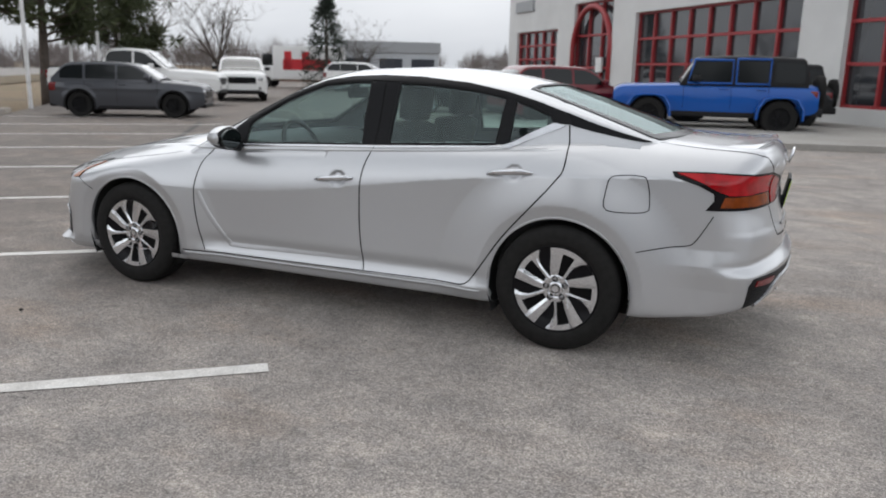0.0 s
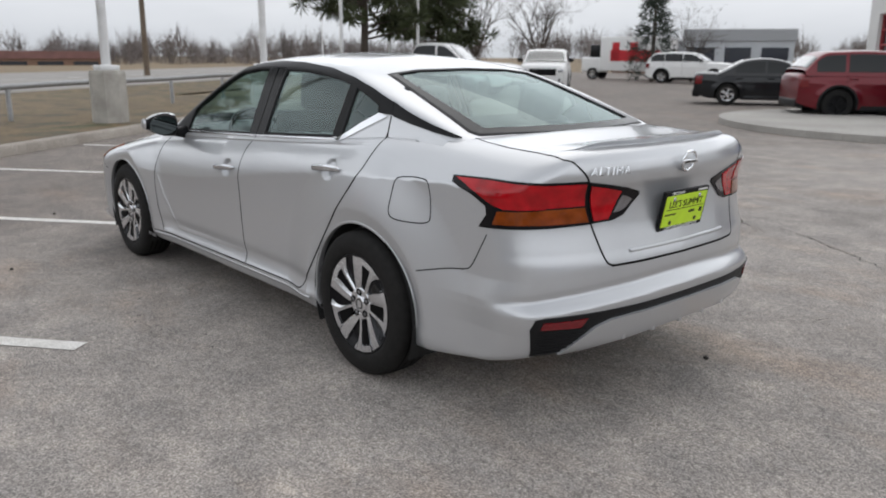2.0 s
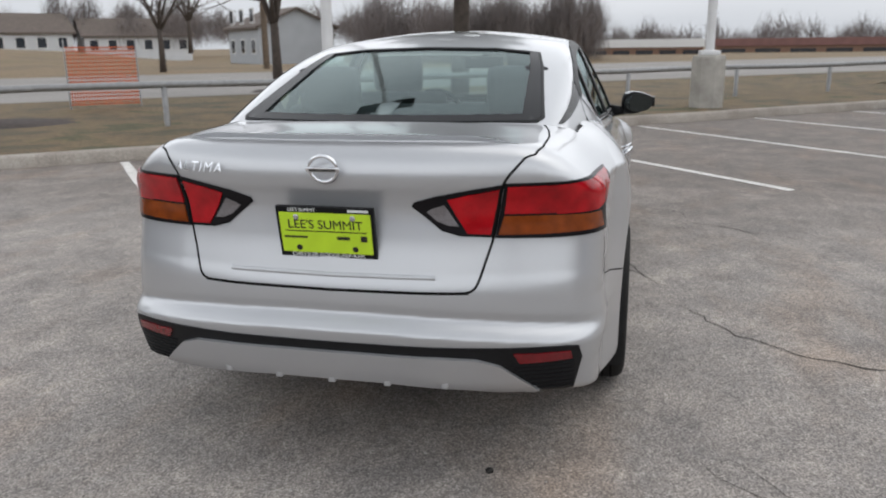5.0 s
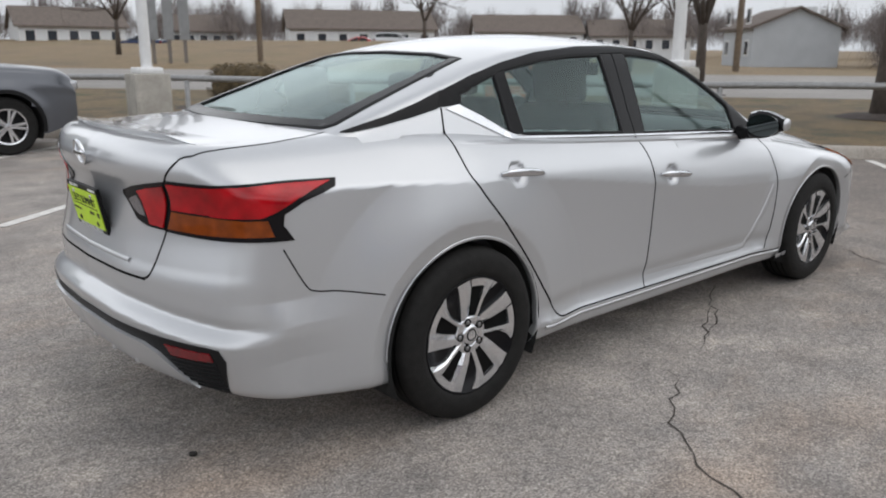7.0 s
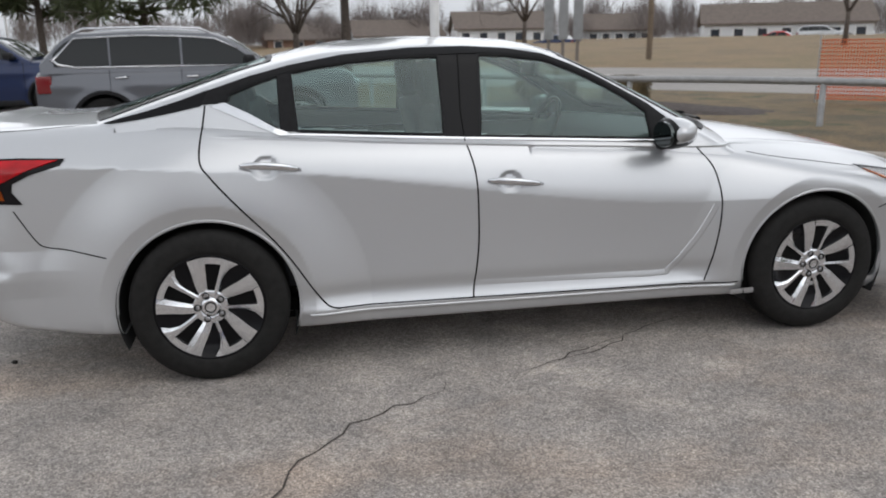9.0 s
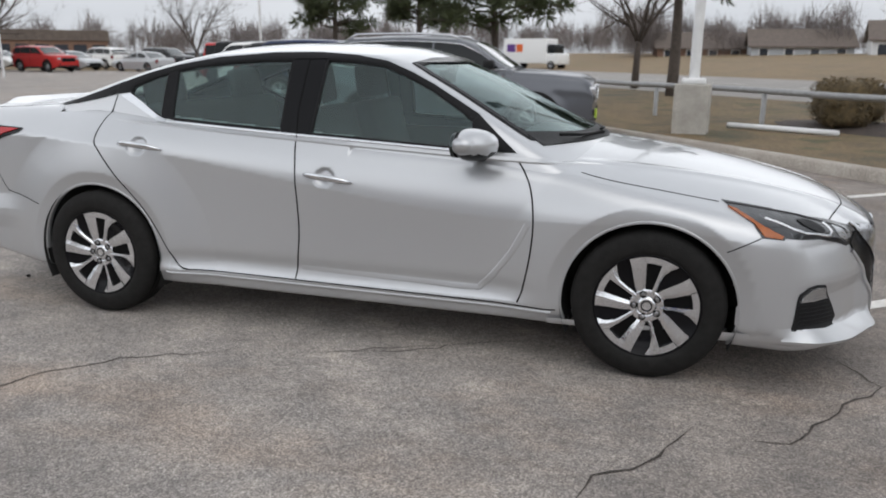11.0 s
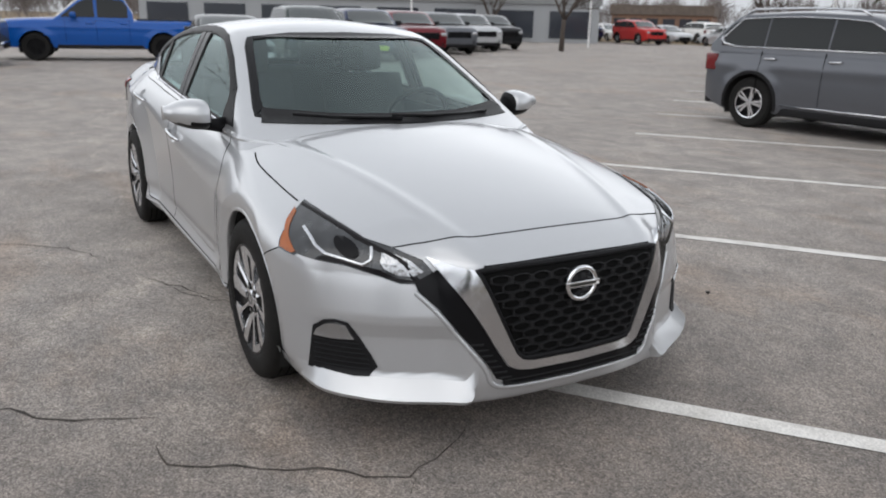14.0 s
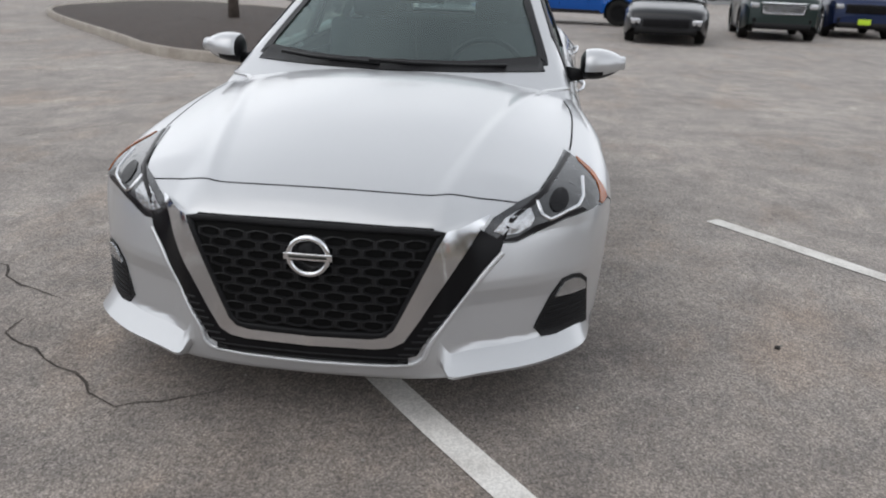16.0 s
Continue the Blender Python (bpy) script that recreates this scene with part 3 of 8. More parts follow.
def ledge(name, line, view):
    """A crisp character line: the skin stands out above it and tucks in below."""
    pts = resample(line, 0.03)
    p = project(whole, pts, view)
    n = gradient(whole, p)
    up_ = np.array([0.0, 0.0, 1.0]) - n * n[:, 2:3]
    up_ /= np.linalg.norm(up_, axis=1, keepdims=True)
    k = len(p)
    taper = np.minimum(1, np.minimum(np.arange(k), np.arange(k)[::-1]) / 6.0)[:, None]
    rows = [p + up_ * 0.020 - n * 0.0005, p + up_ * 0.001 + n * 0.0060 * taper, p - up_ * 0.0085 - n * 0.0030]
    ob = from_arrays(name, np.concatenate(rows), [(a * k + i, a * k + i + 1, (a + 1) * k + i + 1, (a + 1) * k + i) for a in range(2) for i in range(k - 1)], M_SILVER, sedan)
    ob.data.set_sharp_from_angle(angle=radians(30))


for view in "LR":
    # black surround of the side windows as frames of their own round each pane
    for nm, win in (("front_window", WIN_F), ("rear_window", WIN_R), ("quarter_window", WIN_Q)):
        patch(nm, win, view, M_GLASS_SIDE, sedan, offset=-0.004, thick=0.003, field=upper, cell=0.06, label="tinted side glass")
        ribbon("window_seal", win, view, M_SATIN, sedan, width=0.014, height=0.003, field=upper, closed=True, sink=0.02)
    patch("door_pillar_trim", [(-0.192, 1.366), (-0.376, 1.366), (-0.378, 0.990), (-0.218, 0.982)], view, M_BLACKTRIM, sedan, 0.003, field=upper, label="gloss black pillar trim")
    patch("window_divider", [(-1.026, 1.30), (-1.080, 1.288), (-1.078, 1.036), (-1.010, 1.036)], view, M_SATIN, sedan, 0.003, field=upper)
    top_band = [(0.602, 1.104), (0.50, 1.160), (0.367, 1.232), (0.25, 1.286), (0.115, 1.336), (-0.05, 1.362), (-0.25, 1.374), (-0.50, 1.370), (-0.80, 1.345), (-1.03, 1.305), (-1.20, 1.262), (-1.37, 1.208),
                (-1.40, 1.152), (-1.305, 1.158), (-1.288, 1.200), (-1.18, 1.239), (-1.03, 1.280), (-0.789, 1.319), (-0.6, 1.335), (-0.376, 1.341), (-0.192, 1.344), (-0.05, 1.338), (0.115, 1.318), (0.25, 1.268), (0.367, 1.215), (0.50, 1.138), (0.587, 1.078)]
    patch("window_frame", top_band, view, M_SATIN, sedan, 0.005, field=upper, cell=0.014, label="satin black window surround")
    patch("mirror_triangle", [(0.602, 0.948), (0.587, 1.078), (0.602, 1.104), (0.80, 0.945)], view, M_SATIN, sedan, 0.004, field=whole, cell=0.02)
    # bright strip along the belt, rising to a broad kink behind the quarter glass
    belt = [(0.62, 0.941), (0.2, 0.962), (-0.3, 0.985), (-0.7, 1.006), (-1.05, 1.026)]
    ribbon("belt_moulding", belt, view, M_SATCHROME, sedan, width=0.015, height=0.004, label="satin chrome belt moulding")
    patch("chrome_kink", [(-1.05, 1.020), (-1.09, 1.021), (-1.23, 1.086), (-1.365, 1.146), (-1.305, 1.160), (-1.205, 1.112), (-1.10, 1.052), (-1.05, 1.034)], view, M_SATCHROME, sedan, 0.005, label="satin chrome kick-up")
    ledge("belt_crease", [(1.22, 0.895), (0.95, 0.905), (0.6, 0.917), (0.0, 0.945), (-0.7, 0.983), (-1.385, 1.028)], view)
    # floating black blade behind the rear door
    patch("rear_pillar_trim", [(-1.365, 1.212), (-1.40, 1.148), (-1.52, 1.122), (-1.66, 1.097), (-1.765, 1.083), (-1.80, 1.084), (-1.74, 1.100), (-1.62, 1.130), (-1.48, 1.172)], view, M_BLACKTRIM, sedan, 0.004, cell=0.02, label="gloss black pillar blade")
    # shut lines
    ribbon("door_gap", curve2([(-0.275, 0.285), (-0.25, 0.50), (-0.25, 0.66), (-0.262, 0.85), (-0.29, 0.975)]), view, M_SEAM, sedan, width=0.0075)
    ribbon("door_gap", [(-0.29, 0.975), (-0.30, 1.10), (-0.285, 1.36)], view, M_SEAM, sedan, width=0.006, height=0.0042, field=upper)
    ribbon("door_gap", curve2([(0.80, 0.925), (0.875, 0.82), (0.905, 0.68), (0.90, 0.53), (0.87, 0.36), (0.845, 0.285)]), view, M_SEAM, sedan, width=0.0075)
    ribbon("door_gap", curve2([(-1.385, 1.15), (-1.41, 0.955), (-1.37, 0.875), (-1.27, 0.755), (-1.15, 0.62), (-1.07, 0.515), (-0.97, 0.36), (-0.92, 0.30), (-0.87, 0.285)]), view, M_SEAM, sedan, width=0.0075)
    ribbon("sill_gap", [(-0.89, 0.286), (-0.275, 0.282), (0.845, 0.272), (1.02, 0.268)], view, M_SEAM, sedan, width=0.006)
    ribbon("sill_moulding", [(-1.0, 0.262), (0.0, 0.256), (1.0, 0.252)], view, M_SILVER, sedan, width=0.018, height=0.006)
    ribbon("door_crease", curve2([(-0.24, 0.345), (0.35, 0.335), (0.62, 0.332), (0.68, 0.352), (0.80, 0.50), (0.88, 0.645)]), view, M_SILVER, sedan, width=0.03, height=0.0012)
    ribbon("bumper_gap", curve2([(-1.800, 0.565), (-1.95, 0.60), (-2.03, 0.612), (-2.07, 0.64), (-2.14, 0.765)]), view, M_SEAM, sedan, width=0.005)
    ribbon("bumper_gap", [(1.715, 0.600), (1.76, 0.625), (1.845, 0.667)], view, M_SEAM, sedan, width=0.005)
    ribbon("fender_gap", curve2([(1.09, 0.872), (1.22, 0.848), (1.45, 0.815), (1.67, 0.782)]), view, M_SEAM, sedan, width=0.007)
    for cx in (-WB, WB):
        a0, a1 = (-24, 197) if cx > 0 else (-14, 181)
        arc = [(cx + (ARCH_R + 0.002) * math.cos(radians(a)), HUBZ + (ARCH_R + 0.002) * math.sin(radians(a))) for a in np.linspace(a0, a1, 60)]
        ribbon("arch_lip", arc, view, M_SILVER, sedan, width=0.012, height=0.003, field=lower, sink=0.03)

# fuel flap on the left flank
fl = curve2([(-1.645, 0.915), (-1.69, 0.932), (-1.78, 0.934), (-1.822, 0.915), (-1.842, 0.80), (-1.83, 0.765), (-1.76, 0.755), (-1.66, 0.758), (-1.628, 0.785), (-1.632, 0.85)], 4, True)
ribbon("fuel_flap_gap", fl, "L", M_SEAM, sedan, width=0.005, closed=True)

# hood and trunk shut lines
hl = curve2(HOOD_EDGE[5:], 5)
hl = hl + [(x, -y) for x, y in hl[::-1][1:]]
ribbon("hood_gap", hl, "T", M_SEAM, sedan, width=0.006, field=lower)
lid = curve2(LID_REAR[1:-1], 5)
for sg in (1, -1):
    ribbon("trunk_gap", [(sg * y, z) for y, z in lid], "B", M_SEAM, sedan, width=0.008, field=lower)
    corner = project(lower, [(sg * 0.568, 1.02)], "B")[0]
    ribbon("trunk_gap", [(corner[0], corner[1]), (-2.32, sg * 0.610), (-2.25, sg * 0.625), (-2.05, sg * 0.625), (-1.93, sg * 0.61), (-1.83, sg * 0.585)], "T", M_SEAM, sedan, width=0.007, field=lower)
ribbon("trunk_gap", [(-0.43, 0.64), (0.43, 0.64)], "B", M_SEAM, sedan, width=0.009, field=lower)
ribbon("lid_crease", [(-0.33, 0.685), (0.33, 0.685)], "B", M_SILVER, sedan, width=0.014, height=0.006, field=lower)
# lip spoiler
ys_ = np.linspace(-0.555, 0.555, 61)
xl = -2.372 + 0.42 * np.abs(ys_) ** 2.6
fade_ = 1 - sstep(0.40, 0.555, np.abs(ys_))
front = project(lower, np.stack([xl + 0.15, ys_], 1), "T")
mid_ = project(lower, np.stack([xl + 0.055, ys_], 1), "T") + np.stack([0 * ys_, 0 * ys_, 0.007 * fade_], 1)
crest = project(lower, np.stack([xl, ys_], 1), "T") + np.stack([-0.006 * fade_, 0 * ys_, 0.021 * fade_ + 0.001], 1)
under = crest + np.stack([0.012 * fade_, 0 * ys_, -0.016 * fade_], 1)
foot = project(lower, np.stack([xl - 0.012, ys_], 1), "T") + np.stack([0.014 + 0 * ys_, 0 * ys_, -0.010 + 0 * ys_], 1)
n_y = len(ys_)
lip = from_arrays("lip_spoiler", np.concatenate([front, mid_, crest, under, foot]), [(k * n_y + q, k * n_y + q + 1, (k + 1) * n_y + q + 1, (k + 1) * n_y + q) for k in range(4) for q in range(n_y - 1)], M_SILVER, sedan, "raised silver lip spoiler")
lip.data.set_sharp_from_angle(angle=radians(35))

# glass of windscreen and rear window, with printed black borders
patch("windscreen", WS_ALL, "F", M_GLASS, sedan, offset=-0.003, thick=0.004, field=upper, cell=0.05, label="greenish windscreen")
patch("rear_glass", BL_ALL, "B", M_GLASS, sedan, offset=-0.003, thick=0.004, field=upper, cell=0.08, label="greenish rear glass")
ribbon("windscreen_seal", WS_ALL, "F", M_SATIN, sedan, width=0.030, height=0.002, field=upper, closed=True)
ribbon("rear_glass_seal", BL_ALL, "B", M_SATIN, sedan, width=0.028, height=0.003, field=upper, closed=True)
for sg in (1, -1):
    patch("glass_border", [(sg * y, z) for y, z in [(0.550, 1.096), (0.568, 1.105), (0.510, 1.27), (0.478, 1.322), (0.445, 1.322), (0.47, 1.27), (0.500, 1.115)]], "B", M_BLACKTRIM, sedan, 0.004, field=upper, cell=0.016)
    patch("glass_border", [(sg * y, z) for y, z in [(0.66, 1.002), (0.652, 1.03), (0.545, 1.29), (0.515, 1.328), (0.49, 1.326), (0.52, 1.28), (0.615, 1.06), (0.62, 1.03)]], "F", M_BLACKTRIM, sedan, 0.004, field=upper, cell=0.016)
patch("glass_border", [(-0.56, 1.095), (0.56, 1.095), (0.51, 1.114), (-0.51, 1.114)], "B", M_BLACKTRIM, sedan, 0.004, field=upper, cell=0.016)
patch("cowl_panel", [(-0.66, 0.972), (0.66, 0.972), (0.63, 1.028), (0.3, 1.010), (-0.3, 1.010), (-0.63, 1.028)], "F", M_PLASTIC, sedan, 0.004, field=upper, label="black cowl at the foot of the windscreen")
patch("glass_border", [(-0.5, 1.33), (0.5, 1.33), (0.3, 1.352), (0, 1.358), (-0.3, 1.352)], "F", M_BLACKTRIM, sedan, 0.004, field=upper, cell=0.016)

# tail lamps
for sg in (1, -1):
    V = "L" if sg > 0 else "R"

    def m2(line):
        return [(sg * u, v) for u, v in line]
    patch("tail_lamp", [(-1.930, 0.962), (-1.945, 0.940), (-2.06, 0.906), (-2.13, 0.872), (-2.135, 0.84), (-2.10, 0.790), (-2.30, 0.796), (-2.30, 0.966), (-2.1, 0.967)], V, M_LAMPDARK, sedan, 0.004, field=lower, cell=0.02, label="red, amber and smoked tail lamp")
    patch("tail_lamp", m2([(0.528, 0.966), (0.62, 0.966), (0.74, 0.966), (0.765, 0.95), (0.775, 0.795), (0.66, 0.795), (0.50, 0.800)]), "B", M_LAMPDARK, sedan, 0.004, field=lower, cell=0.02)
    patch("tail_lamp", m2([(0.52, 0.962), (0.42, 0.945), (0.33, 0.928), (0.262, 0.908), (0.255, 0.895), (0.30, 0.86), (0.345, 0.822), (0.40, 0.806), (0.492, 0.802)]), "B", M_LAMPDARK, sedan, 0.004, field=lower, cell=0.02)
    patch("red_lens", [(-1.955, 0.955), (-2.08, 0.920), (-2.16, 0.880), (-2.20, 0.866), (-2.30, 0.866), (-2.30, 0.956), (-2.12, 0.958)], V, M_RED, sedan, 0.008, field=lower, cell=0.02)
    patch("red_lens", m2([(0.536, 0.956), (0.65, 0.957), (0.745, 0.957), (0.758, 0.92), (0.762, 0.868), (0.65, 0.870), (0.525, 0.872)]), "B", M_RED, sedan, 0.008, field=lower, cell=0.02)
    patch("amber_lens", m2([(0.524, 0.866), (0.65, 0.864), (0.760, 0.860), (0.768, 0.810), (0.65, 0.808), (0.510, 0.810)]), "B", M_AMBERDARK, sedan, 0.007, field=lower, cell=0.02)
    patch("amber_lens", [(-2.18, 0.858), (-2.30, 0.860), (-2.30, 0.810), (-2.165, 0.808)], V, M_AMBERDARK, sedan, 0.007, field=lower, cell=0.02)
    patch("red_lens", m2([(0.512, 0.948), (0.42, 0.932), (0.362, 0.918), (0.385, 0.870), (0.420, 0.814), (0.487, 0.811)]), "B", M_RED, sedan, 0.008, field=lower, cell=0.02)
    patch("reversing_lens", m2([(0.352, 0.902), (0.315, 0.890), (0.300, 0.880), (0.330, 0.852), (0.365, 0.838), (0.395, 0.836)]), "B", M_SMOKELENS, sedan, 0.007, field=lower, cell=0.02, label="smoked clear reversing lamp")
# bumper: black insert, reflectors, skirt with fins
insert_l = [(0.0, 0.487), (0.30, 0.485), (0.60, 0.480), (0.72, 0.476), (0.755, 0.470), (0.765, 0.43), (0.74, 0.315), (0.60, 0.305), (0.50, 0.375), (0.30, 0.400), (0.0, 0.405)]
patch("bumper_insert", insert_l + [(-y, z) for y, z in insert_l[::-1][1:-1]], "B", M_PLASTIC, sedan, 0.003, field=lower, cell=0.025, label="black honeycomb bumper insert")
skirt = [(0.0, 0.457), (0.35, 0.452), (0.46, 0.445), (0.525, 0.424), (0.64, 0.325), (0.60, 0.305), (0.45, 0.335), (0.2, 0.352), (0.0, 0.355)]
patch("bumper_skirt", skirt + [(-y, z) for y, z in skirt[::-1][1:-1]], "B", M_SILVER, sedan, 0.014, thick=0.02, field=lower, cell=0.025, label="silver lower skirt")
for sg in (1, -1):
    patch("reflector", [(sg * y, z) for y, z in [(0.565, 0.462), (0.73, 0.458), (0.735, 0.432), (0.585, 0.428)]], "B", M_REDLENSLOW, sedan, 0.008, field=lower, cell=0.03, label="dark red bumper reflector")
for y in (-0.36, -0.18, 0.0, 0.18, 0.36):
    bm = bmesh.new()
    at_ = project(lower, [(y, 0.352)], "B")[0]
    box(bm, (at_[0] - 0.017, y - 0.012, 0.336), (at_[0] + 0.02, y + 0.012, 0.362), 0.006)
    part("skirt_fin", bm, M_SILVER, sedan)
for sg in (1, -1):
    for z in np.linspace(0.33, 0.42, 7):
        ribbon("insert_bar", [(sg * (0.56 + (0.42 - z) * 0.5), z), (sg * 0.74, z)], "B", M_SATIN, sedan, width=0.005, height=0.007, field=lower)

# licence-plate-sized dealer card
plate_rx = math.degrees(math.atan2(0.027, 0.148))
plate_m = Matrix.Translation((-2.444, 0.002, 0.816)) @ Euler((0, radians(-plate_rx), 0)).to_matrix().to_4x4()
plate = empty("dealer_plate", plate_m)
plate.parent = sedan


def plate_part(name, lo, hi, ma, label=""):
    bm = bmesh.new()
    box(bm, lo, hi, 0.0015)
    return part(name, bm, ma, plate, label, smooth=False)


plate_part("plate_frame", (-0.010, -0.155, -0.082), (0.004, 0.155, 0.082), M_SATIN, "black plate frame")
plate_part("plate_card", (-0.013, -0.145, -0.066), (-0.009, 0.145, 0.064), M_PLATE, "lime green dealer card")


def text_obj(name, body, size, mtx, ma, parent, depth=0.0008, spacing=1.0, shear=0.0):
    cu = bpy.data.curves.new(name, "FONT")
    cu.body, cu.size, cu.extrude, cu.align_x, cu.align_y = body, size, depth, "CENTER", "CENTER"
    cu.space_character = spacing
    cu.shear = shear
    tmp = bpy.data.objects.new(name, cu)
    scene.collection.objects.link(tmp)
    dg = bpy.context.evaluated_depsgraph_get()
    me = bpy.data.meshes.new_from_object(tmp.evaluated_get(dg))
    bpy.data.objects.remove(tmp)
    me.materials.clear()
    me.materials.append(ma)
    ob = new(name, me)
    ob.parent = parent
    ob.matrix_basis = mtx
    return ob


def rear_text(x, y, z):
    return Matrix.Translation((x, y, z)) @ Matrix(((0, 0, -1), (-1, 0, 0), (0, 1, 0))).to_4x4()


text_obj("plate_lettering", "LEE'S SUMMIT", 0.040, rear_text(-0.0135, 0, 0.026), M_INK, plate)
text_obj("plate_lettering", "CHRYSLER-DODGE-JEEP-RAM", 0.0175, rear_text(-0.0125, 0, -0.0735), M_WHITEINK, plate, spacing=1.03)
text_obj("plate_lettering", "LEE'S SUMMIT", 0.015, rear_text(-0.0125, 0.070, 0.073), M_WHITEINK, plate)
plate_part("plate_rule", (-0.0138, -0.13, 0.004), (-0.0128, 0.13, 0.0065), M_INK)
plate_part("plate_bar", (-0.0138, 0.06, -0.018), (-0.0128, 0.135, -0.012), M_INK)
plate_part("plate_bar", (-0.0138, -0.075, -0.020), (-0.0128, -0.035, -0.010), M_INK)
plate_part("plate_bar", (-0.0138, -0.13, -0.024), (-0.0128, -0.11, -0.006), M_INK)
plate_part("plate_bar", (-0.0122, -0.14, 0.069), (-0.0098, -0.075, 0.077), M_WHITEINK)
for y in (-0.09, 0.09):
    for z in (0.05, -0.05):
        bm = bmesh.new()
        r_ = lathe(bm, [(0.009, 0), (0.009, 0.003), (0.006, 0.004)], 14, Matrix.Translation((-0.012, y, z)) @ Euler((0, radians(-90), 0)).to_matrix().to_4x4())
        cap(bm, r_[-1])
        part("plate_screw", bm, M_INK if z < 0 else M_SATCHROME, plate)

# model name and round badges
nm = text_obj("model_lettering", "ALTIMA", 1.0, Matrix(), M_CHROME, sedan, depth=0.0, spacing=1.2, shear=0.25)
co = np.array([tuple(v.co) for v in nm.data.vertices])
span, tall = np.ptp(co[:, 0]), np.ptp(co[:, 1])
uv = np.stack([0.440 - (co[:, 0] - co[:, 0].min()) / span * 0.185 + 0.0925, 0.985 + (co[:, 1] - co[:, 1].min()) / tall * 0.030], 1)
on_lid = project(lower, uv, "B")
for v, c in zip(nm.data.vertices, on_lid):
    v.co = (c[0] - 0.011, c[1], c[2])



def badge(m, radius, parent, back):
    b = empty("badge", m)
    b.parent = parent
    bm = bmesh.new()
    tube(bm, [(radius * math.cos(a), radius * 0.94 * math.sin(a), 0) for a in np.linspace(0, 2 * math.pi, 40, False)], radius * 0.15, 8, True)
    part("badge_ring", bm, M_CHROME, b)
    bm = bmesh.new()
    box(bm, (-radius * 1.22, -radius * 0.17, -0.002), (radius * 1.22, radius * 0.17, 0.010), 0.002)
    part("badge_bar", bm, M_CHROME, b)
    bm = bmesh.new()
    box(bm, (-radius * 0.95, -radius * 0.07, 0.0095), (radius * 0.95, radius * 0.07, 0.011))
    part("badge_mark", bm, M_INK, b)
    if back:
        bm = bmesh.new()
        r_ = lathe(bm, [(radius * 0.95, -0.004), (radius * 0.95, 0.000)], 40)
        cap(bm, r_[-1])
        part("badge_disc", bm, M_BLACKTRIM, b)


badge(rear_text(-2.456, 0, 1.008) @ pose(0, 0, 0, 12, 0, 0), 0.043, sedan, False)
badge(Matrix.Translation((2.402, 0, 0.575)) @ Matrix(((0, 0, 1), (1, 0, 0), (0, 1, 0))).to_4x4(), 0.060, sedan, True)

# front: grille, bright U, black side blades, lower intake
g_l = [(0.0, 0.655), (0.25, 0.654), (0.385, 0.648), (0.355, 0.585), (0.272, 0.40), (0.25, 0.355), (0.22, 0.335), (0.0, 0.330)]
G_ALL = g_l + [(-y, z) for y, z in g_l[::-1][1:-1]]
patch("grille_backing", G_ALL, "F", M_SEAM, sedan, 0.005, field=lower, cell=0.025)
bm = bmesh.new()
hexes = []
dy, dz = 0.078, 0.0280
for row in range(-1, 13):
    for col in range(-8, 9):
        y, z = (col + 0.5 * (row % 2)) * dy, 0.338 + row * dz
        ring = [(y + a * dy * 0.5, z + b * dz * 0.5) for a, b in ((-1, -0.72), (-1, 0.72), (-0.36, 1.22), (0.36, 1.22), (1, 0.72), (1, -0.72), (0.36, -1.22), (-0.36, -1.22))]
        if 0.340 < z < 0.642 and in_poly(np.array([y - 0.022, y + 0.022]), np.array([z - 0.004, z + 0.004]), G_ALL).all():
            hexes.append(ring)
flat = project(lower, [q for ring in hexes for q in ring], "F")
for i in range(len(hexes)):
    ring = flat[8 * i:8 * i + 8]
    c = ring.mean(0)
    o = [bm.verts.new(Vector(q) + Vector((0.012, 0, 0))) for q in ring]
    m_ = [bm.verts.new(Vector(c + (q - c) * 0.84) + Vector((0.0135, 0, 0))) for q in ring]
    n_ = [bm.verts.new(Vector(c + (q - c) * 0.70) + Vector((0.0060, 0, 0))) for q in ring]
    for k in range(8):
        j = (k + 1) % 8
        bm.faces.new((o[k], o[j], m_[j], m_[k]))
        bm.faces.new((m_[k], m_[j], n_[j], n_[k]))
part("grille_mesh", bm, M_PLASTIC, sedan, "black honeycomb grille mesh", smooth=False)
ribbon("grille_frame", G_ALL, "F", M_SATIN, sedan, width=0.020, height=0.013, field=lower, closed=True)
ribbon("grille_frame", curve2([(-0.36, 0.657), (0, 0.664), (0.36, 0.657)], 8), "F", M_SATIN, sedan, width=0.016, height=0.006, field=lower)
u_out = [(0.515, 0.676), (0.480, 0.640), (0.428, 0.560), (0.320, 0.372), (0.283, 0.318), (0.248, 0.300), (0.20, 0.294), (0.0, 0.292)]
u_in = [(0.394, 0.652), (0.362, 0.588), (0.276, 0.40), (0.254, 0.354), (0.230, 0.332), (0.19, 0.324), (0.0, 0.322)]
U_ALL = u_out + [(-y, z) for y, z in u_out[::-1][1:]] + [(-y, z) for y, z in u_in] + [(y, z) for y, z in u_in[::-1][1:]]
patch("grille_surround", U_ALL, "F", M_SATCHROME, sedan, 0.014, thick=0.02, field=lower, cell=0.02, label="satin chrome U-shaped grille surround")
i_out = [(0.560, 0.600), (0.552, 0.575), (0.50, 0.520), (0.42, 0.412), (0.348, 0.316), (0.326, 0.274), (0.26, 0.253), (0.0, 0.249)]
i_in = [(0.488, 0.645), (0.478, 0.634), (0.430, 0.560), (0.322, 0.372), (0.286, 0.315), (0.25, 0.298), (0.20, 0.292), (0.0, 0.290)]
